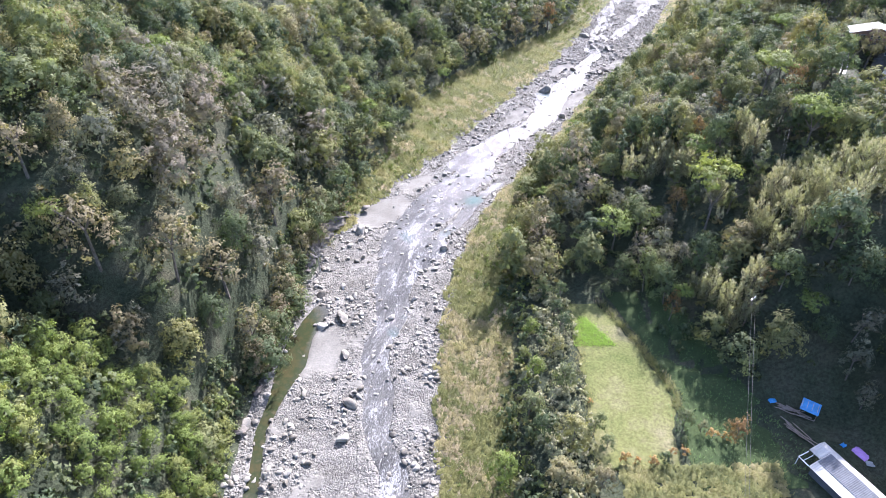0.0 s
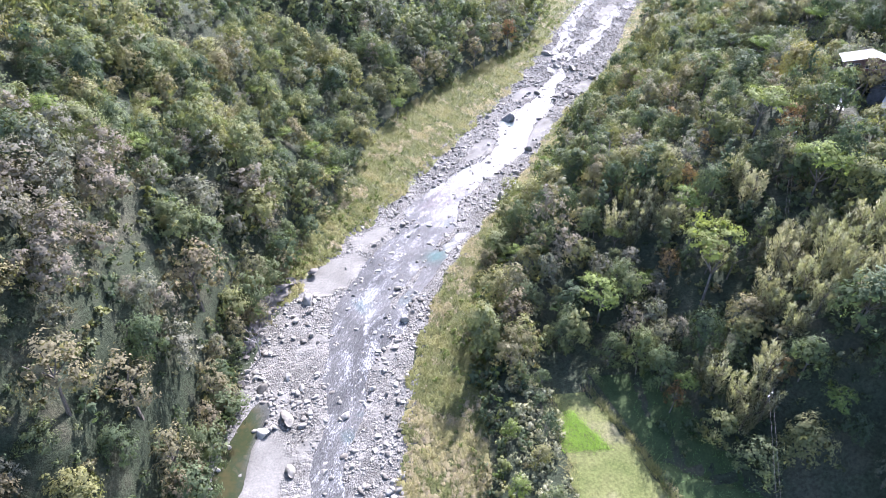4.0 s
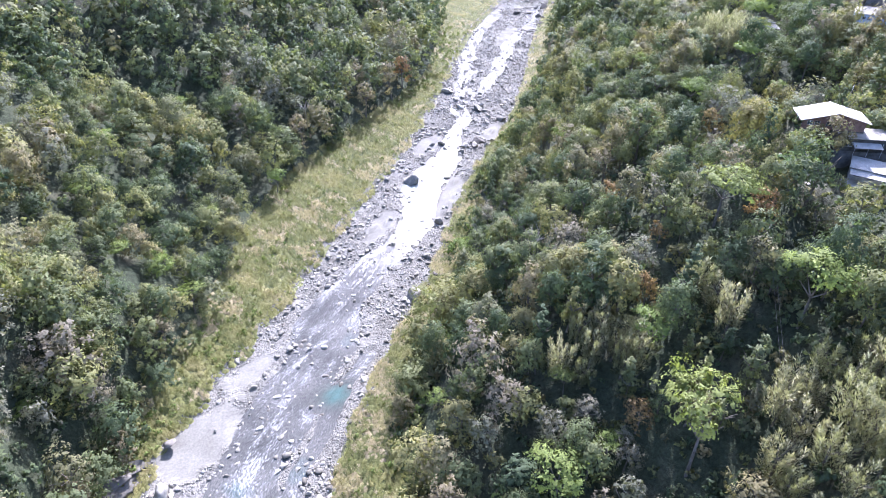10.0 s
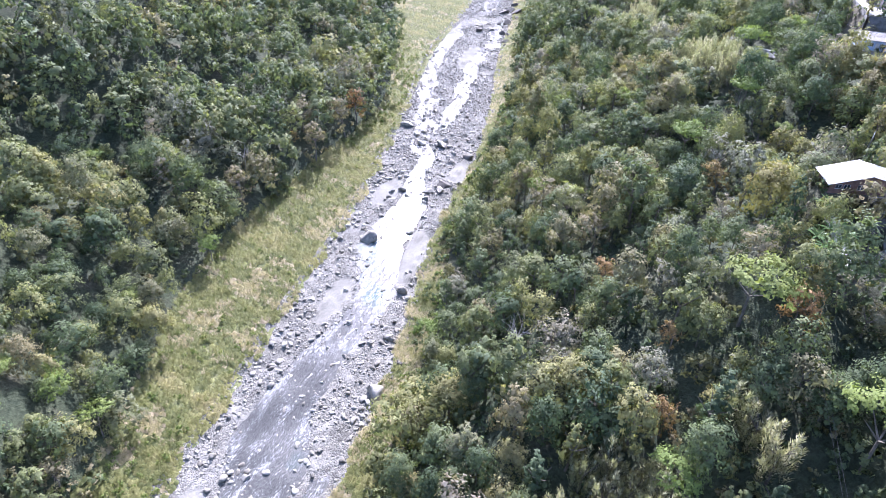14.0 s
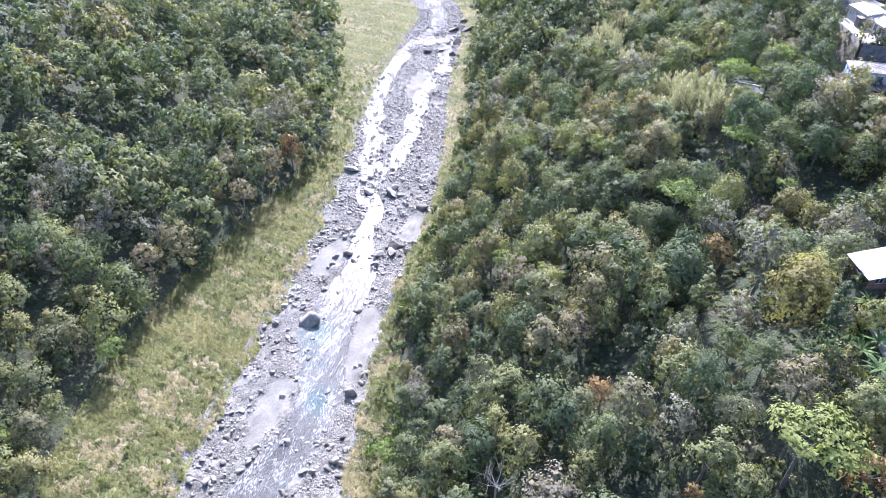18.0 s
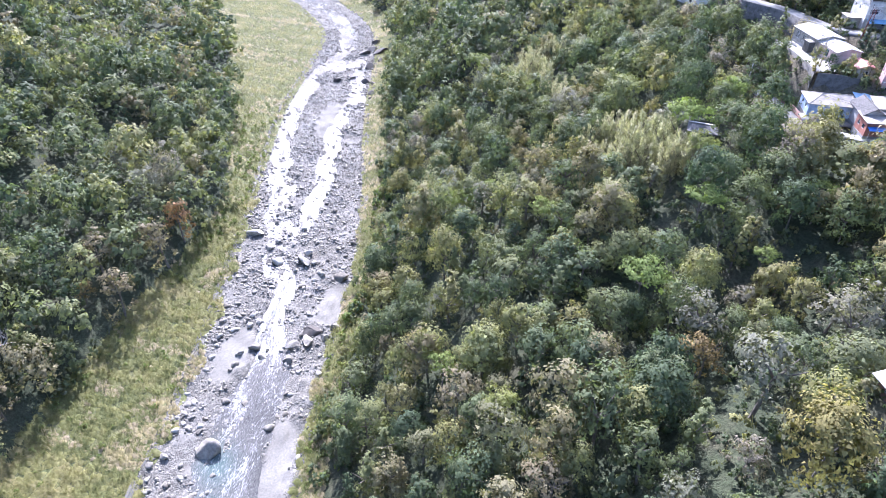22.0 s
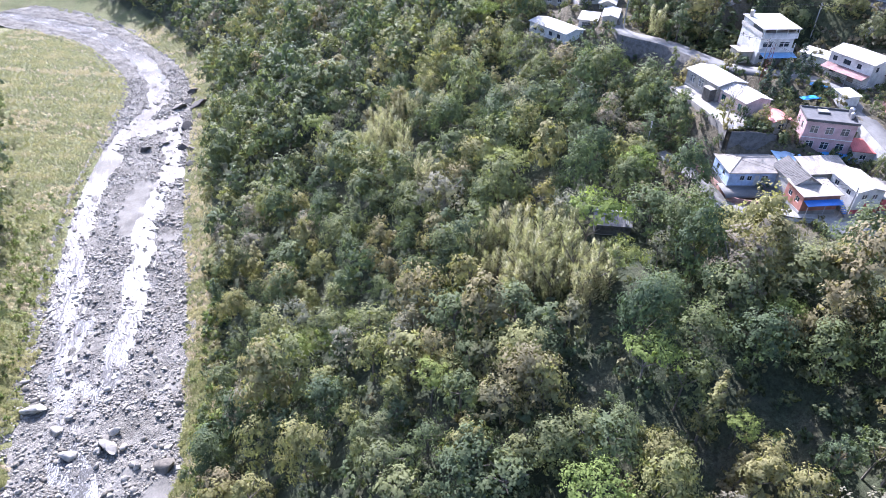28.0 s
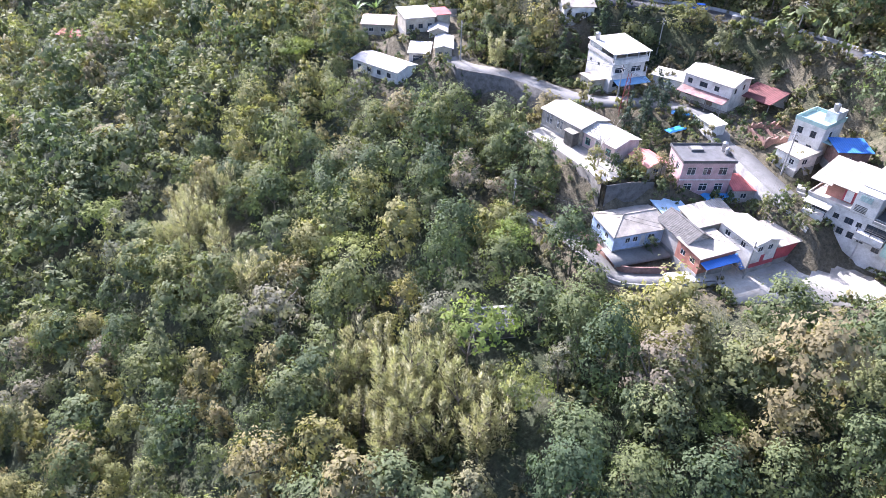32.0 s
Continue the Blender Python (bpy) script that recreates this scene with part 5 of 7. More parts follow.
BOULDERS = [mesh_from("boulder", *rock_arrays(np.random.default_rng(50 + i)), STONE) for i in range(7)]
LESSER = [mesh_from("boulder", *rock_arrays(np.random.default_rng(60 + i), 1), STONE) for i in range(7)]
PLACED = (   # x, y, radius of the boulders that stand out
    (-25.2, 119.2, 2.3), (-29.9, 115.9, 2.0), (0.2, 148.8, 2.0), (-25.1, 157.6, 2.2), (-23.0, 106.3, 1.6), (-20.7, 91.6, 1.9), (-21.1, 82.7, 1.6), (-13.5, 119.6, 1.5), (-16.6, 106.3, 1.6), (-41.8, 86.6, 1.8),
    (44.0, 261.5, 2.8), (61.1, 282.6, 1.4), (81.7, 311.8, 2.5), (66.0, 278.2, 2.4), (4.8, 190.4, 1.7), (73.5, 331.9, 2.4), (75.2, 323.2, 1.9), (43.0, 238.3, 1.1), (74.9, 316.0, 1.8), (88.2, 300.2, 2.8), (76.0, 281.0, 2.0))
PLACED_FAR = (
    (72.0, 281.5, 2.2), (79.5, 283.0, 2.4), (83.8, 314.8, 1.6), (56.1, 262.0, 1.6), (47.5, 235.9, 1.8),
    (33.5, 203.5, 3.2), (60.0, 286.0, 1.5), (68.0, 282.0, 1.7), (-32.0, 128.0, 1.5), (-27.0, 131.0, 1.3), (-23.5, 128.0, 1.2), (-30.0, 124.0, 1.0), (-35.0, 74.0, 1.6), (-39.0, 94.0, 1.4))
stone_rng = np.random.default_rng(5)


def boulder(x, y, r):
    z = float(bed(np.array(x), np.array(y)))
    ob = new("boulder", (BOULDERS if r > 1.2 else LESSER)[int(stone_rng.integers(0, 7))])
    ob.matrix_basis = pose(x, y, z + 0.22 * r, stone_rng.uniform(-10, 10), stone_rng.uniform(-10, 10), stone_rng.uniform(0, 360)) @ Matrix.Diagonal((r, r, r * stone_rng.uniform(0.85, 1.2), 1))
    tagged(ob, "large pale grey river boulder lying in the shingle" if r > 1.9 else "grey river boulder in the shingle", "boulder", "river boulders")


for x, y, r in PLACED + PLACED_FAR:
    boulder(x, y, r)
OUTCROP = stone_material("cliff_stone", ((0.0, (0.085, 0.075, 0.064)), (0.5, (0.125, 0.112, 0.094)), (1.0, (0.18, 0.162, 0.135))), 0.5)
CLIFF = [mesh_from("rock_outcrop", *rock_arrays(np.random.default_rng(70 + i)), OUTCROP) for i in range(4)]
for i in range(30):
    y = 60 + 3.8 * i + stone_rng.uniform(-3.0, 3.0)
    x = float(river_left(y)) + stone_rng.uniform(-2.0, 1.6)
    ob = new("rock_outcrop", CLIFF[i % 4])
    w = 0.5 + 1.9 * stone_rng.uniform(0, 1) ** 2
    ob.matrix_basis = pose(x, y, stone_rng.uniform(0.2, 2.2), stone_rng.uniform(-25, 25), stone_rng.uniform(-25, 25), stone_rng.uniform(0, 360)) @ Matrix.Diagonal((w, w * stone_rng.uniform(0.9, 1.6), w * stone_rng.uniform(0.9, 1.5), 1))
    tagged(ob, "brown-grey rock outcrop at the foot of the bank", "rock", "bank rocks")
for x, y, w in ((158, 441, 4.4), (169.6, 453.1, 4.6), (174.4, 468, 3.6), (139.6, 409.4, 3.0), (149.4, 425, 3.2), (145.6, 433, 3.0), (137.6, 431.2, 3.6), (163.3, 458.5, 3.4), (164.8, 443.2, 3.6), (145.4, 410.7, 2.8), (169.6, 460.6, 3.6), (153.5, 441, 1.8), (150.5, 420, 1.8), (143.6, 406.4, 1.6), (74, 284, 3.0), (83, 281, 2.6), (40.5, 210, 2.4), (38, 206, 1.6)):
    ob = new("rock_outcrop", CLIFF[int(w * 10) % 4])
    ob.matrix_basis = pose(x, y, float(bed(np.array(x), np.array(y))) + 0.2 * w, stone_rng.uniform(-15, 15), stone_rng.uniform(-15, 15), stone_rng.uniform(0, 360)) @ Matrix.Diagonal((w, w * 0.8, w * 0.8, 1))
    tagged(ob, "dark brown angular rock at the edge of the river bed", "rock", "bank rocks")
n = 0
while n < 250:
    y = stone_rng.uniform(55, 345)
    u = stone_rng.uniform(0.03, 0.97)
    x = float(river_left(y) + u * (river_right(y) - river_left(y)))
    if patches(x, y, 6, 0.7) > 0.1 or bed(x, y) < 0.05 and stone_rng.uniform() < 0.5:
        boulder(x, y, stone_rng.uniform(0.55, 1.15))
        n += 1
SMALL = [rock_arrays(np.random.default_rng(80 + i), 0) for i in range(6)]
MIDDLE = [rock_arrays(np.random.default_rng(90 + i), 1) for i in range(5)]


def stones(name, shapes, count, lo, hi, label, spread, y0=45, y1=470, power=1.25, wet=False):
    V, F, base = [], [], 0
    ys = y0 + (y1 - y0) * stone_rng.uniform(0, 1, count * 3) ** power
    us = stone_rng.uniform(0.0, 1.0, count * 3)
    xs = river_left(ys) + us * (river_right(ys) - river_left(ys))
    keep = patches(xs, ys, 5, 3.1) + 0.8 * np.abs(us - 0.5) + spread * stone_rng.normal(size=len(xs)) > 0.25
    keep &= sandy(xs, ys) < 0.3
    if wet:
        keep &= (bed(xs, ys) < 0.14) & (bed(xs, ys) > -0.22)
    xs, ys = xs[keep][:count], ys[keep][:count]
    for x, y, z in zip(xs, ys, bed(xs, ys)):
        v, f = shapes[int(stone_rng.integers(0, len(shapes)))]
        r = lo + (hi - lo) * stone_rng.uniform(0, 1) ** 2.2
        a = stone_rng.uniform(0, 6.283)
        c, s = math.cos(a), math.sin(a)
        V.append(np.stack([(v[:, 0] * c - v[:, 1] * s) * r + x, (v[:, 0] * s + v[:, 1] * c) * r + y, v[:, 2] * r + z + 0.15 * r], 1))
        F.append(f + base)
        base += len(v)
    tagged(new(name, mesh_from(name, np.concatenate(V), np.concatenate(F), STONE)), label, "stones", kind="stuff")


stones("upper_cobbles", SMALL, 9500, 0.22, 0.7, "grey cobbles covering the bars of the upper reach", 1.2, 290, 500, 1.0)
stones("channel_stones", SMALL, 1500, 0.3, 0.75, "wet grey stones standing out of the running water", 2.0, 120, 480, 1.0, True)
stones("cobbles", SMALL, 13000, 0.15, 0.55, "grey cobbles strewn over the shingle", 0.6)
stones("river_stones", MIDDLE, 2300, 0.35, 1.05, "grey stones and small boulders strewn over the river bed", 0.5)


def cliff(y0, y1, height, label):
    """A low face of bedded rock along the west bank, with ledges and cracks."""
    gen, ny = np.random.default_rng(15), int((y1 - y0) * 2.2)
    ys, rows = np.linspace(y0, y1, ny), 13
    V = []
    for k in range(rows):
        t = k / (rows - 1)
        ledge = 0.55 * (int(t * 5) % 2) + 0.5 * t * 2.4
        wob = 0.35 * np.sin(ys * 0.9 + int(t * 5) * 1.7) + 0.3 * np.sin(ys * 2.3 + k) + 0.22 * gen.normal(size=ny)
        top = height * (0.55 + 0.45 * np.sin(np.pi * (ys - y0) / (y1 - y0)) + 0.1 * np.sin(ys * 1.3))
        V.append(np.stack([river_left(ys) + 0.9 - ledge - 1.1 * t + wob, ys, -0.3 + t * top + 0.06 * gen.normal(size=ny)], 1))
    V.append(V[-1] + [-3.5, 0, -0.4])
    me = mesh_from("rock_cliff", np.concatenate(V), grid_faces(rows + 1, ny)[:, ::-1], OUTCROP)
    tagged(new("rock_cliff", me), label, "cliff", kind="structure")


cliff(137, 165, 4.6, "low bedded brown-grey rock face above the shingle")


# ---- village: materials ----
def paint(name, col, rough=0.6, stain=0.35, scale=0.7, metallic=0.0):
    """Painted or plastered surface with rain streaks and dirt of its own."""
    m, nt, bsdf = mat(name)
    n, fine = place_noise(nt, scale, 5.0, 0.65), place_noise(nt, scale * 9, 3.0, 0.7)
    dirt = ramp(nt, n.outputs["Fac"], ((0.35, (1 - stain, 1 - stain, 1 - stain * 1.05)), (0.6, (1, 1, 1))))
    grit = ramp(nt, fine.outputs["Fac"], ((0.3, (0.88, 0.88, 0.87)), (0.7, (1.05, 1.05, 1.05))))
    c = mix_colors(nt, 1.0, mix_colors(nt, 1.0, col, dirt, "MULTIPLY"), grit, "MULTIPLY")
    nt.links.new(c, bsdf.inputs["Base Color"])
    bsdf.inputs["Roughness"].default_value, bsdf.inputs["Metallic"].default_value = rough, metallic
    bump(nt, bsdf, fine.outputs["Fac"], 0.15, 0.05)
    return m


WHITE, CREAM = paint("white_plaster", (0.62, 0.61, 0.575)), paint("cream_plaster", (0.46, 0.42, 0.34))
PINK, PALE_BLUE = paint("pink_plaster", (0.50, 0.335, 0.335)), paint("blue_plaster", (0.42, 0.53, 0.70))
ORANGE, RED_WALL = paint("orange_plaster", (0.42, 0.19, 0.14)), paint("red_plaster", (0.45, 0.08, 0.10))
GREY_WALL, CONCRETE = paint("grey_plaster", (0.42, 0.40, 0.38)), paint("concrete", (0.31, 0.305, 0.29), 0.9, 0.45, 0.4)
YARD = paint("yard_concrete", (0.40, 0.375, 0.325), 0.9, 0.35, 0.25)
LANE = paint("lane_concrete", (0.17, 0.167, 0.155), 0.95, 0.35, 0.3)
ASPHALT = paint("worn_asphalt", (0.075, 0.075, 0.073), 0.95, 0.35, 0.3)
BRICK = paint("brick", (0.25, 0.145, 0.115), 0.85, 0.4, 1.5)
STONE_WALL = paint("stone_wall", (0.115, 0.108, 0.095), 0.9, 0.5, 1.0)
SHEET_WHITE, SHEET_CREAM = paint("white_sheet", (0.46, 0.44, 0.40), 0.9, 0.3, 0.5), paint("cream_sheet", (0.36, 0.32, 0.265), 0.9, 0.4, 0.5)
SHEET_RED, SHEET_MAROON = paint("red_sheet", (0.42, 0.11, 0.10), 0.85, 0.4, 0.5), paint("maroon_sheet", (0.17, 0.06, 0.058), 0.85, 0.45, 0.5)
SHEET_BLUE, SHEET_GREY = paint("blue_sheet", (0.05, 0.19, 0.55), 0.45, 0.25, 0.5), paint("grey_sheet", (0.10, 0.10, 0.10), 0.7, 0.4, 0.6)
SHEET_GREEN, TILE_GREY = paint("green_sheet", (0.35, 0.50, 0.46), 0.5, 0.3, 0.5), paint("grey_tile", (0.115, 0.108, 0.10), 0.9, 0.4, 1.2)
TARP_BLUE, TARP_PURPLE = paint("blue_tarpaulin", (0.05, 0.30, 0.62), 0.4, 0.3, 1.0), paint("purple_tarpaulin", (0.50, 0.26, 0.58), 0.5, 0.3, 1.0)
FRAME_WHITE, FRAME_GREEN, FRAME_DARK = paint("white_frame", (0.72, 0.72, 0.70)), paint("green_frame", (0.06, 0.32, 0.24)), paint("dark_frame", (0.08, 0.075, 0.07))
STEEL, WOOD = paint("steel", (0.45, 0.45, 0.46), 0.35, 0.2, 1.0, 0.8), paint("weathered_wood", (0.27, 0.21, 0.16), 0.85, 0.4, 2.0)
RUST = paint("rusty_red_steel", (0.24, 0.06, 0.05), 0.7, 0.4, 1.5)


def glass_material():
    m, nt, bsdf = mat("window_glass")
    bsdf.inputs["Base Color"].default_value = (0.03, 0.04, 0.05, 1)
    bsdf.inputs["Roughness"].default_value = 0.08
    return m


GLASS = glass_material()


# ---- village: building pieces ----
def slab(bm, x0, x1, y0, y1, z0, z1):
    v = [bm.verts.new((x, y, z)) for z in (z0, z1) for x, y in ((x0, y0), (x1, y0), (x1, y1), (x0, y1))]
    for f in ((3, 2, 1, 0), (4, 5, 6, 7), (0, 1, 5, 4), (1, 2, 6, 5), (2, 3, 7, 6), (3, 0, 4, 7)):
        bm.faces.new([v[i] for i in f])


def box_part(name, parent, material, x0, x1, y0, y1, z0, z1, label=""):
    bm = bmesh.new()
    slab(bm, x0, x1, y0, y1, z0, z1)
    return part(name, bm, material, parent, label)


def wall_side(bm, p, u, length, height, holes, inward, deep=0.16):
    """One outer wall face from p along u, with real openings and their reveals."""
    xs = sorted({0.0, length, *[h[0] for h in holes], *[h[0] + h[2] for h in holes]})
    zs = sorted({0.0, height, *[h[1] for h in holes], *[h[1] + h[3] for h in holes]})
    at = lambda x, z, d=0.0: bm.verts.new(p + u * x + Vector((0, 0, z)) + inward * d)
    for x0, x1 in zip(xs, xs[1:]):
        for z0, z1 in zip(zs, zs[1:]):
            mx, mz = (x0 + x1) / 2, (z0 + z1) / 2
            if not any(h[0] < mx < h[0] + h[2] and h[1] < mz < h[1] + h[3] for h in holes):
                bm.faces.new((at(x0, z0), at(x1, z0), at(x1, z1), at(x0, z1)))
    for hx, hz, hw, hh in holes:
        ring = ((hx, hz), (hx + hw, hz), (hx + hw, hz + hh), (hx, hz + hh))
        for (ax, az), (bx, bz) in zip(ring, ring[1:] + ring[:1]):
            bm.faces.new((at(ax, az), at(ax, az, deep), at(bx, bz, deep), at(bx, bz)))


def opening(parent, p, u, inward, hole, frame, kind="window", leaf=None):
    """A window or door in its hole: frame, mullions and pane as parts."""
    hx, hz, hw, hh = hole
    m = Matrix.Translation(p + u * hx + Vector((0, 0, hz)) + inward * 0.06) @ Matrix((u, inward, (0, 0, 1))).transposed().to_4x4()
    bm, t = bmesh.new(), 0.07
    slab(bm, 0, t, 0, 0.07, 0, hh), slab(bm, hw - t, hw, 0, 0.07, 0, hh)
    slab(bm, t, hw - t, 0, 0.07, 0, t), slab(bm, t, hw - t, 0, 0.07, hh - t, hh)
    if kind == "window":
        slab(bm, hw / 2 - 0.03, hw / 2 + 0.03, 0.01, 0.06, t, hh - t)
        if hh > 1.1:
            slab(bm, t, hw / 2 - 0.03, 0.01, 0.06, hh * 0.66, hh * 0.66 + 0.05), slab(bm, hw / 2 + 0.03, hw - t, 0.01, 0.06, hh * 0.66, hh * 0.66 + 0.05)
    ob = part(kind, bm, frame, parent)
    ob.matrix_basis = m
    bm = bmesh.new()
    slab(bm, t - 0.01, hw - t + 0.01, 0.025, 0.045, t - 0.01, hh - t + 0.01)
    part("pane" if leaf is None else "leaf", bm, leaf or GLASS, ob)
    return ob


def sheet(bm, a, b, c, d, thick=0.1, rib=0.4, height=0.035):
    """A ribbed roof sheet with corners a, b (eaves) and c, d (ridge: c above b, d above a)."""
    a, b, c, d = Vector(a), Vector(b), Vector(c), Vector(d)
    n = (b - a).cross(d - a).normalized()
    count = max(2, int((b - a).length / rib)) * 2
    rows = []
    for i in range(count + 1):
        t = i / count
        lift = n * (height if i % 2 else 0)
        lo, hi = a.lerp(b, t), d.lerp(c, t)
        rows.append([bm.verts.new(q) for q in (lo + lift, hi + lift, hi - n * thick, lo - n * thick)])
    for r, s in zip(rows, rows[1:]):
        for k in range(4):
            j = (k + 1) % 4
            bm.faces.new((r[k], s[k], s[j], r[j]))
    bm.faces.new(rows[0][::-1]), bm.faces.new(rows[-1])


def house(name, label, x, y, turn, length, width, z, height, wall, roof, style="gable", rise=1.0, over=0.45, front=(), right=(), left=(), frame=None, doors=(), group="village houses", base=None, foot=1.5, door_leaf=None):
    """A house with its front on local -y: walls with openings, roof, windows and doors.
    front, right, left: openings (from the wall's left end as seen from outside, sill height, width, height)."""
    root = new(name)
    root.matrix_basis = pose(x, y, z, 0, 0, turn)
    L, W, H = length / 2, width / 2, height
    frame = frame or FRAME_WHITE
    corners = (Vector((-L, -W, 0)), Vector((L, -W, 0)), Vector((L, W, 0)), Vector((-L, W, 0)))
    bm = bmesh.new()
    sides = ((corners[0], Vector((1, 0, 0)), length, list(front) + list(doors), Vector((0, 1, 0))),
             (corners[1], Vector((0, 1, 0)), width, list(right), Vector((-1, 0, 0))),
             (corners[2], Vector((-1, 0, 0)), length, [], Vector((0, -1, 0))),
             (corners[3], Vector((0, -1, 0)), width, list(left), Vector((1, 0, 0))))
    for p, u, size, holes, inward in sides:
        wall_side(bm, p, u, size, H, holes, inward)
    tops = {"gable": ((-L, -W), (-L, W), (-L, 0), (L, W), (L, -W), (L, 0)), "gable_deep": ((L, -W), (-L, -W), (0, -W), (-L, W), (L, W), (0, W))}
    if style in tops:
        q = tops[style]
        for k in (0, 3):
            bm.faces.new([bm.verts.new((*q[k], H)), bm.verts.new((*q[k + 1], H)), bm.verts.new((*q[k + 2], H + rise - 0.08))])
    slab(bm, -L + 0.02, L - 0.02, -W + 0.02, W - 0.02, H - 0.12, H - 0.02)
    part("wall", bm, wall, root)
    box_part("foundation", root, base or CONCRETE, -L - 0.08, L + 0.08, -W - 0.08, W + 0.08, -foot, 0.06)
    if style == "gable":
        k = over * rise / W
        for s in (-1, 1):
            bm = bmesh.new()
            e0, e1 = (-L - over, L + over) if s < 0 else (L + over, -L - over)
            sheet(bm, (e0, s * (W + over), H - k + 0.1), (e1, s * (W + over), H - k + 0.1), (e1, s * 0.02, H + rise + 0.1), (e0, s * 0.02, H + rise + 0.1))
            part("roof", bm, roof, root)
        box_part("ridge_cap", root, roof, -L - over, L + over, -0.16, 0.16, H + rise + 0.08, H + rise + 0.15)
    elif style == "gable_deep":
        k = over * rise / L
        for s in (-1, 1):
            bm = bmesh.new()
            e0, e1 = (W + over, -W - over) if s < 0 else (-W - over, W + over)
            sheet(bm, (s * (L + over), e0, H - k + 0.1), (s * (L + over), e1, H - k + 0.1), (s * 0.02, e1, H + rise + 0.1), (s * 0.02, e0, H + rise + 0.1))
            part("roof", bm, roof, root)
        box_part("ridge_cap", root, roof, -0.16, 0.16, -W - over, W + over, H + rise + 0.08, H + rise + 0.15)
    elif style == "hip":
        o, r = over, min(L, W) * 0.95
        E = [(-L - o, -W - o), (L + o, -W - o), (L + o, W + o), (-L - o, W + o)]
        ridge = ((-L + r, 0, H + rise), (L - r * 0.15, 0, H + rise))
        bm = bmesh.new()
        lo = [bm.verts.new((*c, H - 0.1)) for c in E]
        un = [bm.verts.new((*c, H - 0.22)) for c in E]
        a, b = bm.verts.new(ridge[0]), bm.verts.new(ridge[1])
        for f in ((lo[0], lo[1], b, a), (lo[1], lo[2], b), (lo[2], lo[3], a, b), (lo[3], lo[0], a), un[::-1]):
            bm.faces.new(f)
        for i in range(4):
            j = (i + 1) % 4
            bm.faces.new((un[i], un[j], lo[j], lo[i]))
        part("roof", bm, roof, root)
        for p0, p1 in ((E[0] + (H - 0.1,), ridge[0]), (E[3] + (H - 0.1,), ridge[0]), ridge, (E[1] + (H - 0.1,), ridge[1]), (E[2] + (H - 0.1,), ridge[1])):
            v, f = [], []
            limb(v, f, p0, p1, 0.1, 0.1, 5)
            child("ridge_cap", mesh_from("ridge_cap", v, f, roof), root)
    elif style == "shed":
        bm = bmesh.new()
        sheet(bm, (-L - over, -W - over, H + 0.1), (L + over, -W - over, H + 0.1), (L + over, W + over, H + rise + 0.1), (-L - over, W + over, H + rise + 0.1))
        part("roof", bm, roof, root)
        for s in (-1, 1):
            bm = bmesh.new()
            q = [(s * (L - 0.02), -W, H - 0.02), (s * (L - 0.02), W, H - 0.02), (s * (L - 0.02), W, H + rise - 0.05)]
            bm.faces.new([bm.verts.new(c) for c in q])
            part("gable_wall", bm, wall, root)
    elif style == "flat":
        o = over
        box_part("roof", root, roof, -L - o, L + o, -W - o, W + o, H, H + 0.14)
        for x0, x1, y0, y1 in ((-L - o, L + o, -W - o, -W - o + 0.15), (-L - o, L + o, W + o - 0.15, W + o), (-L - o, -L - o + 0.15, -W - o + 0.16, W + o - 0.16), (L + o - 0.15, L + o, -W - o + 0.16, W + o - 0.16)):
            box_part("parapet", root, roof, x0, x1, y0, y1, H + 0.145, H + 0.14 + rise)
    for (p, u, size, holes, inward), doors_here in zip(sides, (len(doors), 0, 0, 0)):
        for i, hole in enumerate(holes):
            is_door = doors_here and i >= len(holes) - doors_here
            opening(root, p, u, inward, hole, frame, "door" if is_door else "window", (door_leaf or WOOD) if is_door else None)
    return tagged(root, label, "house", group)


def row(n, first, gap, sill, w, h):
    return [(first + i * gap, sill, w, h) for i in range(n)]


def awning(parent, material, x0, x1, y0, y1, z_wall, z_edge, posts=0, label=""):
    """A ribbed awning in front of a wall (y0 at the wall, y1 the outer edge), on posts if asked."""
    bm = bmesh.new()
    sheet(bm, (x0, y1, z_edge), (x1, y1, z_edge), (x1, y0, z_wall), (x0, y0, z_wall), 0.06)
    part("awning", bm, material, parent, label)
    for i in range(posts):
        x = x0 + 0.15 + (x1 - x0 - 0.3) * i / max(posts - 1, 1)
        box_part("post", parent, STEEL, x - 0.04, x + 0.04, y1 + 0.1, y1 + 0.18, -0.5, z_edge - 0.06)


def tank(parent, x, y, z, r=0.5, h=1.3):
    bm = bmesh.new()
    bmesh.ops.create_cone(bm, cap_ends=True, segments=14, radius1=r, radius2=r, depth=h, matrix=Matrix.Translation((x, y, z + h / 2 + 0.25)))
    bmesh.ops.create_cone(bm, cap_ends=True, segments=14, radius1=r, radius2=r * 0.3, depth=0.2, matrix=Matrix.Translation((x, y, z + h + 0.35)))
    for a in range(3):
        slab(bm, x + 0.7 * r * math.cos(a * 2.1) - 0.04, x + 0.7 * r * math.cos(a * 2.1) + 0.04, y + 0.7 * r * math.sin(a * 2.1) - 0.04, y + 0.7 * r * math.sin(a * 2.1) + 0.04, z, z + 0.26)
    part("water_tank", bm, STEEL, parent, "steel water tank on the roof")


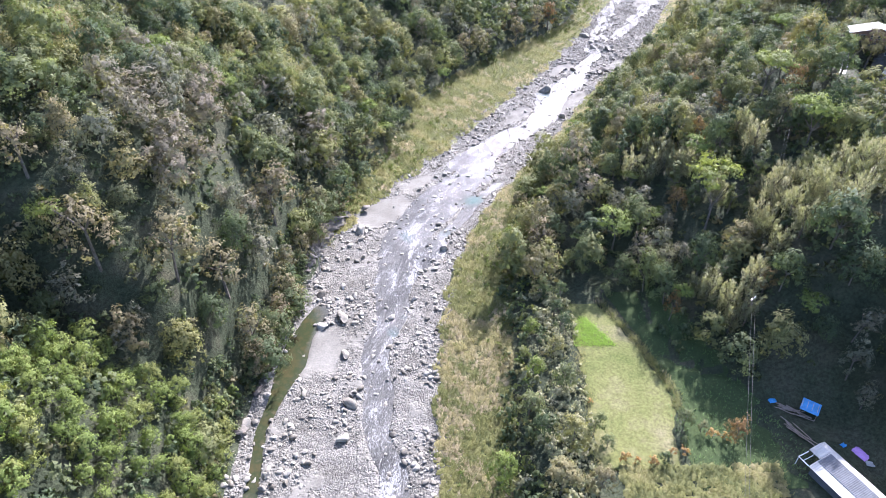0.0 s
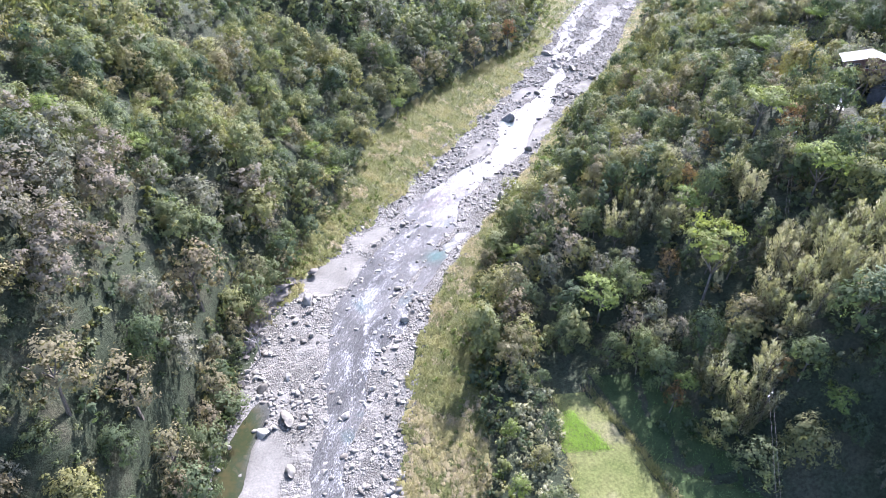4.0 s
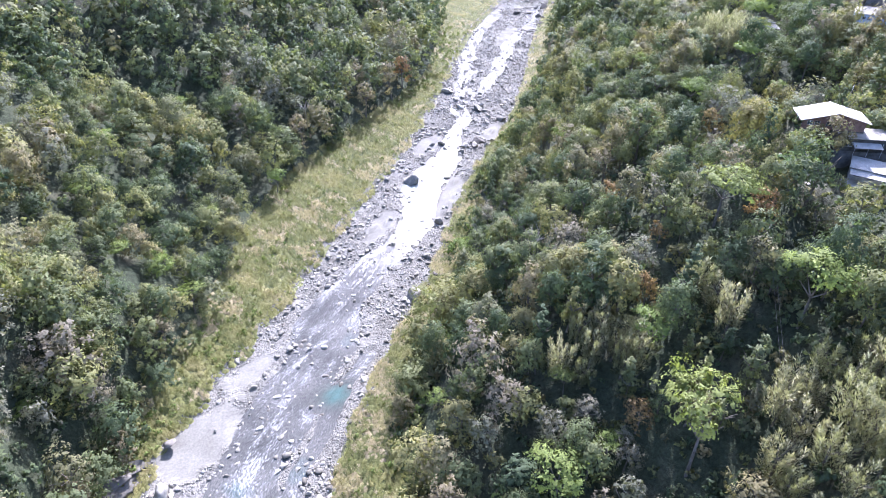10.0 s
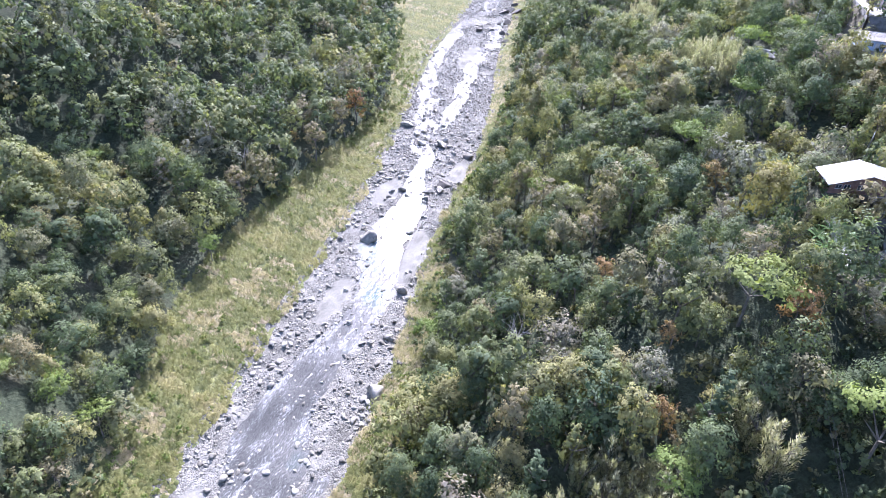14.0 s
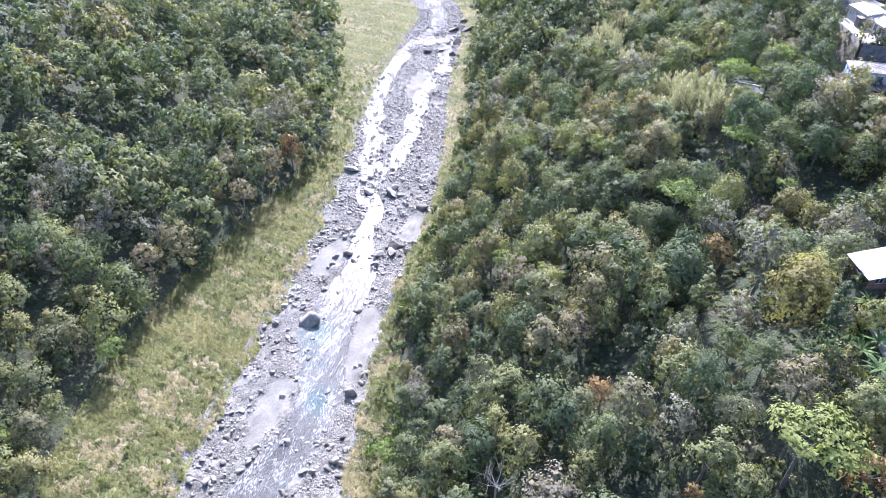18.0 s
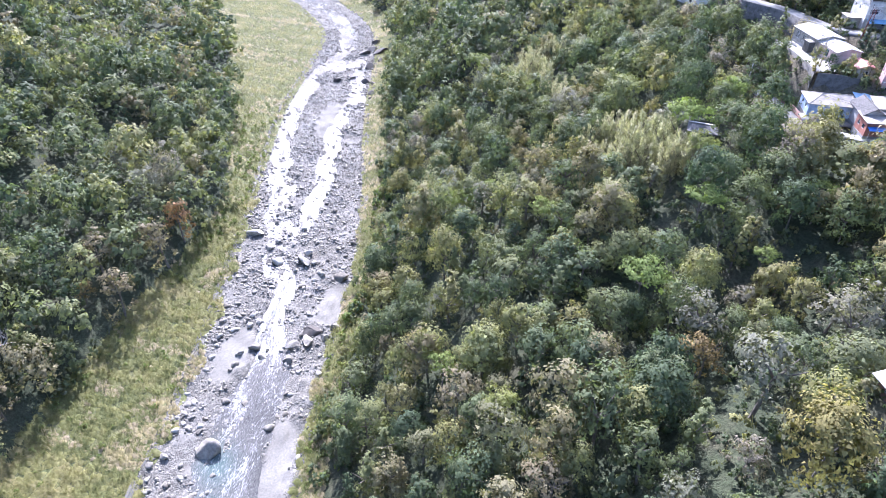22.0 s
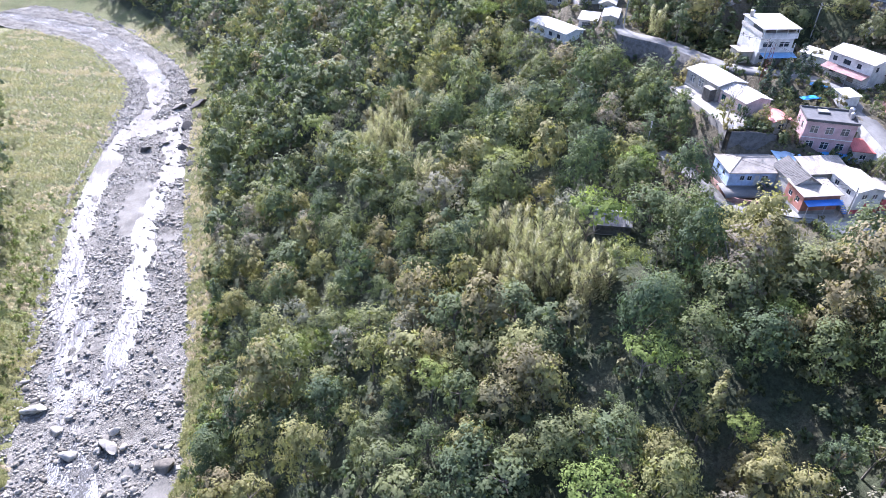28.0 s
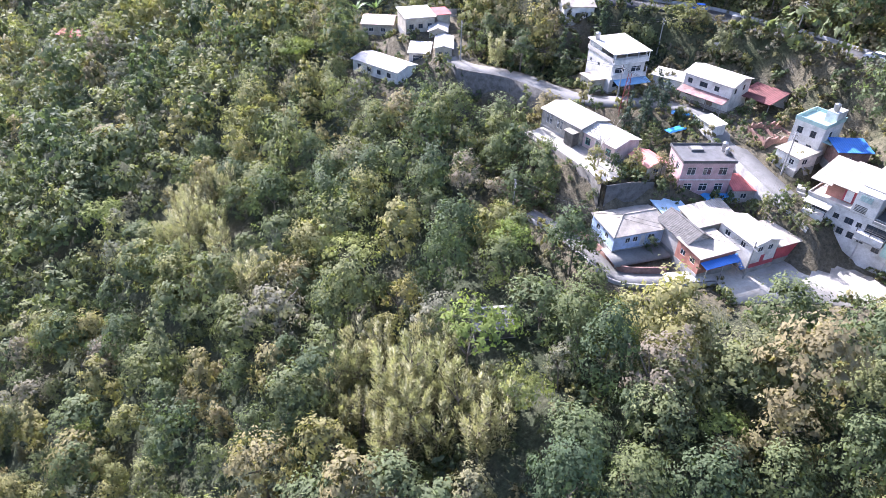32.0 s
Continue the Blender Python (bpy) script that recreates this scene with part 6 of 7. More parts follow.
# ---- village: houses ----
h = house("cottage", "low cottage with pale blue walls and a cream hipped roof", 192.5, 248.7, -40.6, 10.0, 7.0, 48.6, 3.0, PALE_BLUE, SHEET_CREAM, "hip", 1.3, 0.35,
          front=[(2.2, 1.1, 0.9, 1.0), (3.6, 1.1, 0.9, 1.0), (6.4, 1.1, 1.2, 1.0)], doors=[(5.0, 0.1, 0.9, 2.1)], left=[(1.5, 1.1, 1.0, 1.0), (4.2, 1.1, 1.0, 1.0)], door_leaf=WHITE)
h = house("gabled_house", "small dark house with a grey tiled gable roof", 194.0, 240.4, -37, 4.6, 7.4, 48.8, 3.4, GREY_WALL, TILE_GREY, "gable_deep", 1.5, 0.35, front=[(1.0, 1.2, 1.0, 1.1), (2.7, 1.2, 1.0, 1.1)])
h = house("shed_house", "house under a long cream ribbed metal roof", 199.2, 238.0, -37, 8.0, 4.6, 49.3, 3.4, CREAM, SHEET_CREAM, "shed", 0.9, 0.4, front=row(3, 1.0, 2.4, 1.1, 1.2, 1.0))
h = house("orange_house", "orange-walled house with a flat cream sheet roof", 192.0, 236.2, -36, 7.0, 5.2, 48.7, 3.1, ORANGE, SHEET_CREAM, "shed", 0.35, 0.35, front=row(2, 1.3, 2.6, 1.2, 1.3, 1.0), left=row(2, 0.9, 2.2, 1.2, 1.1, 1.0))
awning(h, SHEET_BLUE, -3.4, 3.4, -2.65, -4.2, 2.3, 2.0, 3, "blue metal awning")
h = house("white_house", "white two-storey house with a white metal roof and red trim", 197.7, 231.2, -36, 5.2, 7.2, 48.7, 4.6, WHITE, SHEET_WHITE, "gable_deep", 0.7, 0.4, front=[(1.2, 2.9, 1.0, 1.0), (3.2, 2.9, 1.0, 1.0)], left=[(1.2, 2.9, 1.1, 1.0), (4.6, 2.9, 1.0, 1.0)], doors=[(2.2, 0.1, 1.0, 2.1)], door_leaf=RED_WALL)
box_part("dado", h, RED_WALL, -2.62, 2.62, -3.62, -3.605, 0.1, 0.9, "red painted dado")
bm = bmesh.new()
for i in range(8):
    slab(bm, -2.7 - 0.9, -2.7, -3.4 + 0.28 * i, -3.4 + 0.28 * i + 0.27, 0.2 * i, 0.2 * i + 0.09)
part("outer_stair", bm, SHEET_BLUE, h, "blue steel outer stair")
h = house("lean_to_house", "low red-walled lean-to with a cream sheet roof", 201.8, 227.6, -36, 4.4, 5.6, 48.8, 2.7, RED_WALL, SHEET_CREAM, "shed", 0.6, 0.4)
h = house("roofed_yard_house", "low house under sky blue and white metal sheets", 199.5, 244.2, -40, 4.6, 6.4, 48.7, 3.1, WHITE, paint("pale_blue_sheet", (0.50, 0.66, 0.78), 0.45, 0.2, 0.5), "shed", 0.7, 0.3)
h = house("pink_house", "pink two-storey house with white windows and a dark flat roof", 208.9, 242.6, -55.8, 9.0, 6.2, 52.0, 6.4, PINK, SHEET_GREY, "flat", 0.35, 0.25,
          front=row(3, 1.0, 2.75, 4.0, 1.5, 1.5) + row(3, 1.0, 2.75, 0.9, 1.5, 1.5), left=row(2, 0.9, 2.7, 4.0, 1.2, 1.4) + row(2, 0.9, 2.7, 0.9, 1.2, 1.4), right=row(2, 0.9, 2.7, 4.0, 1.2, 1.4))
box_part("string_course", h, FRAME_WHITE, -4.56, 4.56, -3.19, -3.105, 3.05, 3.2)
box_part("roof_hatch", h, SHEET_GREY, -1.9, 0.3, 0.6, 2.2, 6.54, 6.9), box_part("roof_hatch_cover", h, SHEET_WHITE, -1.7, 0.1, 0.75, 2.05, 6.91, 6.97)
tank(h, 4.0, 1.0, 6.54), tank(h, 3.9, -0.4, 6.54, 0.4, 0.9)
h = house("red_roofed_shed", "small shed with a bright red metal roof beside the pink house", 210.6, 235.4, -55.8, 4.2, 4.4, 51.4, 2.6, GREY_WALL, SHEET_RED, "shed", 0.6, 0.3, front=[(1.4, 1.0, 1.1, 1.0)])
h = house("school_like_house", "long low house of dressed stone with a white metal roof", 209.7, 266.8, -114, 10.4, 6.8, 56.1, 3.2, paint("dressed_stone", (0.36, 0.34, 0.30), 0.85, 0.4, 1.2), SHEET_WHITE, "gable", 0.7, 0.35, front=row(2, 1.3, 0.85, 0.9, 0.6, 1.7) + row(2, 4.2, 0.85, 0.9, 0.6, 1.7), left=row(2, 1.4, 2.4, 0.9, 1.0, 1.4))
box_part("porch_roof", h, SHEET_CREAM, 2.6, 5.0, -5.2, -3.45, 2.3, 2.42), box_part("porch_wall", h, STONE_WALL, 2.8, 4.9, -5.0, -3.41, -0.2, 2.29)
h = house("row_house", "low pink-washed house with green shutters and a white roof", 206.2, 258.2, -114, 7.6, 6.2, 55.8, 2.9, paint("rose_plaster", (0.55, 0.42, 0.40)), SHEET_WHITE, "gable", 0.8, 0.35, front=[(0.6, 0.7, 1.2, 1.4), (3.0, 0.7, 1.5, 1.7), (5.6, 0.7, 1.2, 1.4)], frame=FRAME_GREEN)
h = house("small_red_roofed_house", "small house with a salmon-red metal roof", 204.6, 250.6, -124, 5.0, 4.2, 54.4, 2.6, CREAM, paint("salmon_sheet", (0.62, 0.24, 0.20), 0.5, 0.25, 0.5), "gable", 0.7, 0.3, front=[(1.0, 0.9, 1.0, 1.0)], right=[(1.4, 0.9, 1.2, 1.1)])
h = house("three_storey_house", "white three-storey house with a roof canopy and blue awning", 233.0, 267.6, -37, 8.0, 9.2, 57.8, 6.4, WHITE, SHEET_WHITE, "flat", 0.7, 0.2,
          front=row(2, 0.8, 4.0, 3.9, 2.4, 1.2) + row(2, 0.8, 4.0, 1.0, 2.2, 1.3), left=[(1.0, 4.1, 0.8, 0.8), (4.0, 4.1, 0.8, 0.8), (2.2, 1.2, 1.0, 1.0)])
for x, y in ((-3.9, -4.5), (3.9, -4.5), (-3.9, 4.5), (3.9, 4.5)):
    box_part("roof_post", h, WHITE, x - 0.12, x + 0.12, y - 0.12, y + 0.12, 6.5, 8.3)
box_part("roof_room", h, WHITE, -3.9, 0.5, 0.2, 4.5, 6.5, 8.3)
bm = bmesh.new()
sheet(bm, (-4.5, -5.3, 8.2), (4.7, -5.3, 8.2), (4.7, 4.9, 8.7), (-4.5, 4.9, 8.7))
part("roof_canopy", bm, SHEET_WHITE, h)
tank(h, -3.2, 3.2, 8.5, 0.5, 1.2)
for z0 in (2.95, 6.1):
    box_part("balcony_slab", h, FRAME_WHITE, -4.2, 4.2, -5.35, -4.62, z0, z0 + 0.16), box_part("balcony_front", h, WHITE, -4.2, 4.2, -5.35, -5.25, z0 + 0.18, z0 + 0.95)
    for x in (-4.1, -1.4, 1.4, 4.1):
        box_part("balcony_post", h, FRAME_WHITE, x - 0.07, x + 0.07, -5.34, -5.22, z0 + 0.97, z0 + 2.1)
box_part("annexe", h, CREAM, -7.4, -4.05, -3.0, 1.0, -0.6, 2.4, "cream annexe beside the house"), box_part("annexe_roof", h, SHEET_CREAM, -7.7, -4.05, -3.4, 1.3, 2.41, 2.55)
awning(h, paint("pale_blue_sheet", (0.20, 0.38, 0.55), 0.6, 0.25, 0.5), -3.6, 4.4, -4.65, -7.2, 2.9, 2.3, 3, "blue metal awning")
h = house("gabled_white_house", "white two-storey house with a cream metal roof and red awning", 234.9, 247.0, -106.6, 10.2, 7.4, 58.3, 5.1, WHITE, SHEET_WHITE, "gable", 0.9, 0.4,
          front=[(0.8, 3.3, 1.0, 1.0), (3.4, 3.3, 1.7, 1.0), (6.6, 3.3, 1.0, 1.0), (1.0, 0.8, 1.4, 1.1)], right=[(1.2, 3.3, 0.9, 1.1), (4.6, 3.3, 0.9, 1.1)], doors=[(5.4, 0.1, 1.6, 2.0)], frame=FRAME_DARK)
awning(h, paint("faded_red_sheet", (0.34, 0.20, 0.185), 0.9, 0.5, 0.6), -5.0, 5.0, -3.75, -6.2, 2.7, 2.1, 4, "faded red metal awning")
h = house("white_shed", "low white shed joining two houses", 236.6, 256.5, -95, 6.0, 3.6, 58.2, 2.5, WHITE, SHEET_WHITE, "shed", 0.5, 0.5, front=[(1.2, 0.9, 1.2, 1.0)])
root = new("open_shed")
root.matrix_basis = pose(237.4, 238.2, 57.9, 0, 0, -110)
bm = bmesh.new()
sheet(bm, (-3.6, -3.8, 2.6), (3.6, -3.8, 2.6), (3.6, 3.8, 3.3), (-3.6, 3.8, 3.3))
part("roof", bm, SHEET_MAROON, root)
for x, y in ((-3.3, -3.4), (3.3, -3.4), (-3.3, 3.4), (3.3, 3.4), (0, -3.4)):
    box_part("post", root, STEEL, x - 0.07, x + 0.07, y - 0.07, y + 0.07, -1.0, 2.55 + (0.35 if y > 0 else 0))
box_part("back_wall", root, WHITE, -3.4, 3.4, 3.5, 3.62, -0.5, 3.0)
tagged(root, "open car shed with a maroon metal roof on posts", "shed", "village sheds")
h = house("green_roofed_house", "white two-storey house with a pale green roof terrace", 223.9, 227.2, -113, 5.4, 6.4, 57.6, 5.6, WHITE, SHEET_GREEN, "flat", 0.6, 0.1, front=row(2, 0.8, 2.4, 3.4, 1.0, 1.2) + row(2, 0.8, 2.4, 0.8, 1.0, 1.2), right=[(2.2, 3.4, 1.0, 1.1)], frame=FRAME_DARK)
box_part("stair_tower", h, WHITE, 0.6, 2.6, -0.2, 3.0, 5.75, 7.7)
tank(h, 1.6, 0.6, 7.7, 0.55, 1.0)
awning(h, SHEET_GREEN, 2.7, 4.2, -2.4, 2.4, 3.0, 2.9)
h = house("blue_roofed_shed", "brick shed with a bright blue metal roof", 221.6, 221.4, -60, 5.4, 3.8, 57.6, 2.9, BRICK, SHEET_BLUE, "shed", 0.6, 0.4, front=[(1.4, 1.0, 1.1, 0.9)])
h = house("garage", "small white garage beside the road", 219.2, 228.8, -122, 4.6, 4.8, 56.3, 2.4, WHITE, SHEET_CREAM, "shed", 0.5, 0.35, front=[(2.8, 0.8, 1.0, 1.0)], right=[(1.2, 0.9, 1.3, 1.0)])
h = house("low_white_shed", "low white store shed beside the road", 222.5, 244.3, -130, 4.4, 2.8, 57.0, 1.9, WHITE, SHEET_WHITE, "shed", 0.3, 0.25)
# ruined brick house without a roof
root = new("ruined_house")
root.matrix_basis = pose(226.0, 233.6, 56.8, 0, 0, -48)
for i, (x0, x1, y0, y1, top) in enumerate(((-3.6, 3.6, -2.9, -2.6, 2.0), (-3.6, -3.3, -2.58, 2.9, 1.6), (3.3, 3.6, -2.58, 2.9, 1.2), (-3.28, 3.28, 2.6, 2.9, 2.3), (-0.4, -0.15, -2.58, 2.58, 1.4))):
    bm, n, along = bmesh.new(), 12, x1 - x0 > y1 - y0
    rows = []
    for k in range(n + 1):
        t, hgt = k / n, top * (0.6 + 0.4 * abs(math.sin(k * 1.9 + i)))
        ends = ((x0 + (x1 - x0) * t, y0), (x0 + (x1 - x0) * t, y1)) if along else ((x0, y0 + (y1 - y0) * t), (x1, y0 + (y1 - y0) * t))
        rows.append([bm.verts.new((*p, q)) for p, q in ((ends[0], -0.8), (ends[0], hgt), (ends[1], hgt), (ends[1], -0.8))])
    for r0, r1 in zip(rows, rows[1:]):
        for k in range(4):
            bm.faces.new((r0[k], r1[k], r1[(k + 1) % 4], r0[(k + 1) % 4]))
    bm.faces.new(rows[0]), bm.faces.new(rows[-1][::-1])
    part("broken_wall", bm, BRICK, root)
for i in range(9):
    v, f = [], []
    q = np.random.default_rng(i).uniform(-1, 1, 6)
    limb(v, f, (3 * q[0], 2.2 * q[1], 0.2), (3 * q[2], 2.2 * q[3], 0.6 + abs(q[4])), 0.09, 0.07, 4)
    child("fallen_beam", mesh_from("fallen_beam", v, f, WOOD), root)
tagged(root, "roofless ruin of a brick house with fallen beams", "ruin", "village houses")
# the tall building on the slope above the yard
PLASTER = paint("weathered_grey_plaster", (0.58, 0.575, 0.56), 0.8, 0.4, 0.5)
h = house("tall_building", "tall pale concrete building stepping up from the yard", 210.0, 215.2, -109, 18.0, 8.6, 47.9, 8.6, PLASTER, SHEET_WHITE, "flat", 0.3, 0.15,
          front=row(5, 2.6, 1.65, 4.1, 1.0, 1.15) + [(1.2, 6.6, 2.4, 1.0), (4.6, 6.4, 0.9, 0.9), (6.4, 6.3, 1.3, 1.1), (8.2, 6.4, 0.8, 0.9), (9.6, 6.0, 3.2, 1.7), (11.6, 3.6, 1.1, 1.1), (14.0, 3.6, 1.1, 1.1)], left=row(2, 1.4, 3.6, 5.0, 1.3, 1.2), frame=FRAME_DARK)
box_part("upper_storey", h, ORANGE, -7.2, -2.4, -2.6, 3.9, 8.75, 11.6, "orange upper storey"), box_part("upper_storey", h, WHITE, -2.38, 1.2, -4.6, 3.9, 8.75, 12.4, "white upper storey"), box_part("upper_storey", h, ORANGE, 1.22, 8.6, -0.6, 3.9, 8.75, 11.6, "orange upper storey")
for k in range(5):
    box_part("louvre", h, FRAME_DARK, -2.0, -0.2, -4.68, -4.605, 9.1 + 0.24 * k, 9.2 + 0.24 * k), box_part("louvre", h, SHEET_GREEN, -1.8, 0.0, -4.68, -4.605, 11.0 + 0.22 * k, 11.1 + 0.22 * k)
for x0, x1, y0, z0, m in ((-9.6, -6.3, -4.4, 11.3, SHEET_CREAM), (-6.28, -2.6, -4.0, 11.6, SHEET_CREAM), (-2.5, 9.4, -2.6, 12.6, SHEET_WHITE)):
    bm = bmesh.new()
    sheet(bm, (x0, y0, z0), (x1, y0, z0), (x1, 4.7, z0 + 1.2), (x0, 4.7, z0 + 1.2))
    part("upper_roof", bm, m, h)
box_part("roof_deck", h, SHEET_GREY, 1.3, 8.9, -5.2, -0.62, 8.74, 8.9, "black tarred roof deck")
box_part("deck_kerb", h, CONCRETE, 1.3, 9.0, -5.35, -5.22, 8.6, 9.05), box_part("deck_shed", h, SHEET_GREY, 1.3, 8.4, -1.6, -0.65, 8.92, 10.2, "dark lean-to under the roof")
for x0, x1, m in ((-8.7, -5.2, WHITE), (-0.2, 3.9, PLASTER)):
    box_part("balcony", h, m, x0, x1, -5.5, -4.32, 5.3, 6.3), box_part("balcony_floor", h, CONCRETE, x0, x1, -5.6, -4.32, 5.14, 5.28)
    for x in (x0 + 0.06, (x0 + x1) / 2, x1 - 0.06):
        box_part("balcony_post", h, FRAME_DARK, x - 0.05, x + 0.05, -5.45, -5.35, 6.32, 7.9)
box_part("balcony_rail", h, STEEL, -0.2, 3.9, -5.44, -5.38, 7.1, 7.16)
awning(h, SHEET_WHITE, -8.9, -4.9, -4.35, -5.9, 8.3, 7.9)
box_part("red_door_frame", h, RED_WALL, -4.6, -2.9, -2.7, -2.605, 8.9, 11.3, "red door frame"), box_part("door", h, FRAME_WHITE, -4.3, -3.2, -2.76, -2.705, 9.0, 10.9)
box_part("loggia_screen", h, SHEET_GREEN, 4.2, 8.9, -5.6, -4.32, 4.2, 7.4, "pale green loggia"), box_part("loggia_pane", h, GLASS, 4.7, 6.4, -5.64, -5.605, 5.6, 6.8), box_part("loggia_pane", h, GLASS, 6.7, 8.4, -5.64, -5.605, 5.6, 6.8)
awning(h, TARP_BLUE, 4.4, 9.4, -4.35, -6.2, 8.4, 7.6)
for k, x in enumerate((-3.4, 0.6, 5.2)):
    box_part("drain_pipe", h, STEEL, x - 0.06, x + 0.06, -4.44, -4.32, 0.2, 5.1)
# outside steps down to the yard
root = new("outside_steps")
for k in range(16):
    t = k / 15
    box_part("step", root, CONCRETE, 213.2 - 7.6 * t - 0.8, 213.2 - 7.6 * t + 0.8, 226.2 - 3.2 * t - 0.7, 226.2 - 3.2 * t + 0.7, 46.9 + 7.3 * (1 - t) - 0.6, 46.9 + 7.3 * (1 - t) + 0.95)
tagged(root, "steep concrete steps between the lane and the yard", "steps")
# hamlet up the road
h = house("long_white_house", "long low white house with a white metal roof", 217.0, 316.4, -96, 13.6, 6.6, 54.0, 2.8, WHITE, SHEET_WHITE, "gable", 0.6, 0.4, front=row(4, 1.4, 3.0, 0.9, 1.2, 1.1), frame=FRAME_DARK)
h = house("car_shed", "open-fronted shed with a cream roof", 224.8, 311.6, -62, 4.6, 6.2, 56.0, 2.6, GREY_WALL, SHEET_WHITE, "shed", 0.5, 0.4, front=[(0.8, 0.0, 3.0, 2.1)])
h = house("white_cabin", "small cabin with a bright white metal roof", 228.3, 307.2, -60, 3.8, 8.6, 57.3, 2.8, CREAM, SHEET_WHITE, "gable_deep", 0.5, 0.4, front=[(0.8, 0.9, 0.9, 1.0), (2.2, 0.9, 0.9, 1.0)])
h = house("white_cabin", "small cabin with a bright white gabled roof", 234.3, 312.6, -60, 4.2, 6.2, 58.4, 2.6, CREAM, SHEET_WHITE, "gable_deep", 0.8, 0.4)
h = house("pale_house", "pale plastered house with a white roof up the road", 234.5, 319.2, -40, 7.4, 7.6, 59.6, 3.6, CREAM, SHEET_WHITE, "shed", 0.5, 0.4, front=row(3, 0.9, 2.3, 1.0, 1.1, 1.1), frame=FRAME_DARK)
h = house("red_sheet_shed", "shed with a faded red sheet roof", 238.6, 314.6, -40, 3.4, 4.4, 60.5, 2.8, CREAM, SHEET_RED, "shed", 0.4, 0.3)
h = house("brown_roofed_house", "low house with a rusty brown and cream sheet roof", 234.2, 330.2, -62, 7.6, 8.0, 57.0, 2.8, CREAM, paint("brown_sheet", (0.36, 0.27, 0.22), 0.6, 0.3, 0.6), "gable", 0.9, 0.4, front=row(2, 1.6, 3.0, 0.9, 1.2, 1.0))
h = house("terrace_house", "white house with a cream roof on the upper road", 244.6, 282.2, -52, 7.0, 5.4, 66.0, 3.4, WHITE, SHEET_CREAM, "gable", 0.9, 0.4, front=row(3, 0.7, 2.0, 1.0, 1.0, 1.1))
h = house("far_red_roofed_house", "red-roofed farmhouse among trees far up the valley", RED_X, RED_Y, -80, 10.0, 6.4, float(ground(RED_X, RED_Y)) + 0.8, 3.4, CREAM, SHEET_RED, "gable", 1.1, 0.4)
# hamlet on the spur
h = house("brick_gabled_house", "house with a wide white gable roof and red-brown gable wall", 126.0, 186.2, -22, 13.2, 5.0, 48.5, 2.4, BRICK, SHEET_WHITE, "gable_deep", 1.8, 0.8, base=STONE_WALL, front=row(2, 1.0, 1.5, 1.0, 1.2, 1.0) + row(2, 5.0, 1.8, 0.9, 1.3, 1.1), left=row(2, 1.2, 2.6, 0.9, 1.1, 1.1))
h = house("flat_roofed_house", "house with flat cream roofs above a grey retaining wall", 131.2, 181.3, -20, 10.4, 4.2, 45.0, 3.0, STONE_WALL, SHEET_CREAM, "shed", 0.35, 0.4, base=STONE_WALL, front=row(3, 1.4, 3.2, 1.0, 1.5, 1.1))
awning(h, SHEET_WHITE, -2.6, 3.4, -2.15, -4.0, 2.1, 1.6, 3)
h = house("lower_house", "low white house with a white awning on the spur", 130.0, 174.2, -43, 8.4, 4.6, 41.0, 2.8, WHITE, SHEET_WHITE, "shed", 0.4, 0.4, front=row(3, 0.8, 2.6, 0.9, 1.5, 1.1), frame=FRAME_DARK)
awning(h, SHEET_WHITE, -4.4, 4.4, -2.35, -4.6, 2.6, 2.2, 4)
box_part("terrace_slab", h, YARD, -5.4, 4.6, -7.2, -2.42, -0.5, 0.08, "pale concrete terrace"), box_part("parapet", h, CONCRETE, -5.4, 4.6, -7.4, -7.22, -3.2, 0.8)
wall_spur = [Vector(q) for q in ((124.4, 180.4, 45.0), (127.6, 179.2, 45.0), (131.6, 177.6, 45.0), (136.6, 175.0, 45.0))]
h = house("terrace_block", "red-roofed block beside the spur's houses", 138.2, 175.6, -28, 4.0, 6.0, 43.6, 3.4, WHITE, paint("terracotta_sheet", (0.55, 0.26, 0.18), 0.6, 0.3, 0.5), "shed", 0.5, 0.3)
h = house("hut", "small hut with a dark flat roof hidden in the trees", 164.4, 259.0, -50, 6.2, 3.8, 43.6, 2.0, STONE_WALL, SHEET_GREY, "shed", 0.4, 0.3)
box_part("roof_edge", h, SHEET_WHITE, -3.4, 3.4, 1.75, 2.25, 2.62, 2.74, "pale roof edge")
# farm store by the meadow
STORE_GREY = paint("store_grey_sheet", (0.115, 0.12, 0.13), 0.85, 0.3, 0.6)
h = new("farm_store")
h.matrix_basis = pose(72.3, 64.2, 8.6, 0, 0, -65)
for x0, x1, y0, y1 in ((-6.6, 9.0, -2.7, -2.54), (-6.6, 9.0, 2.54, 2.7), (-6.6, -6.44, -2.53, 2.53), (8.84, 9.0, -2.53, 2.53)):
    box_part("wall", h, STORE_GREY, x0, x1, y0, y1, -0.8, 2.2)
bm = bmesh.new()
sheet(bm, (-6.9, -3.3, 2.25), (9.4, -3.3, 2.25), (9.4, 1.9, 3.15), (-6.9, 1.9, 3.15), 0.06, 0.4)
part("roof", bm, SHEET_WHITE, h, "white ribbed sheet roof")
bm = bmesh.new()
sheet(bm, (9.4, 3.4, 2.7), (-9.2, 3.4, 2.7), (-9.2, 1.92, 3.15), (9.4, 1.92, 3.15), 0.06, 0.4)
part("roof", bm, SHEET_WHITE, h, "white ribbed sheet roof")
bm = bmesh.new()
sheet(bm, (-9.2, -0.6, 2.75), (-6.95, -0.6, 2.75), (-6.95, 1.9, 3.15), (-9.2, 1.9, 3.15), 0.06, 0.4)
part("porch_roof", bm, SHEET_WHITE, h)
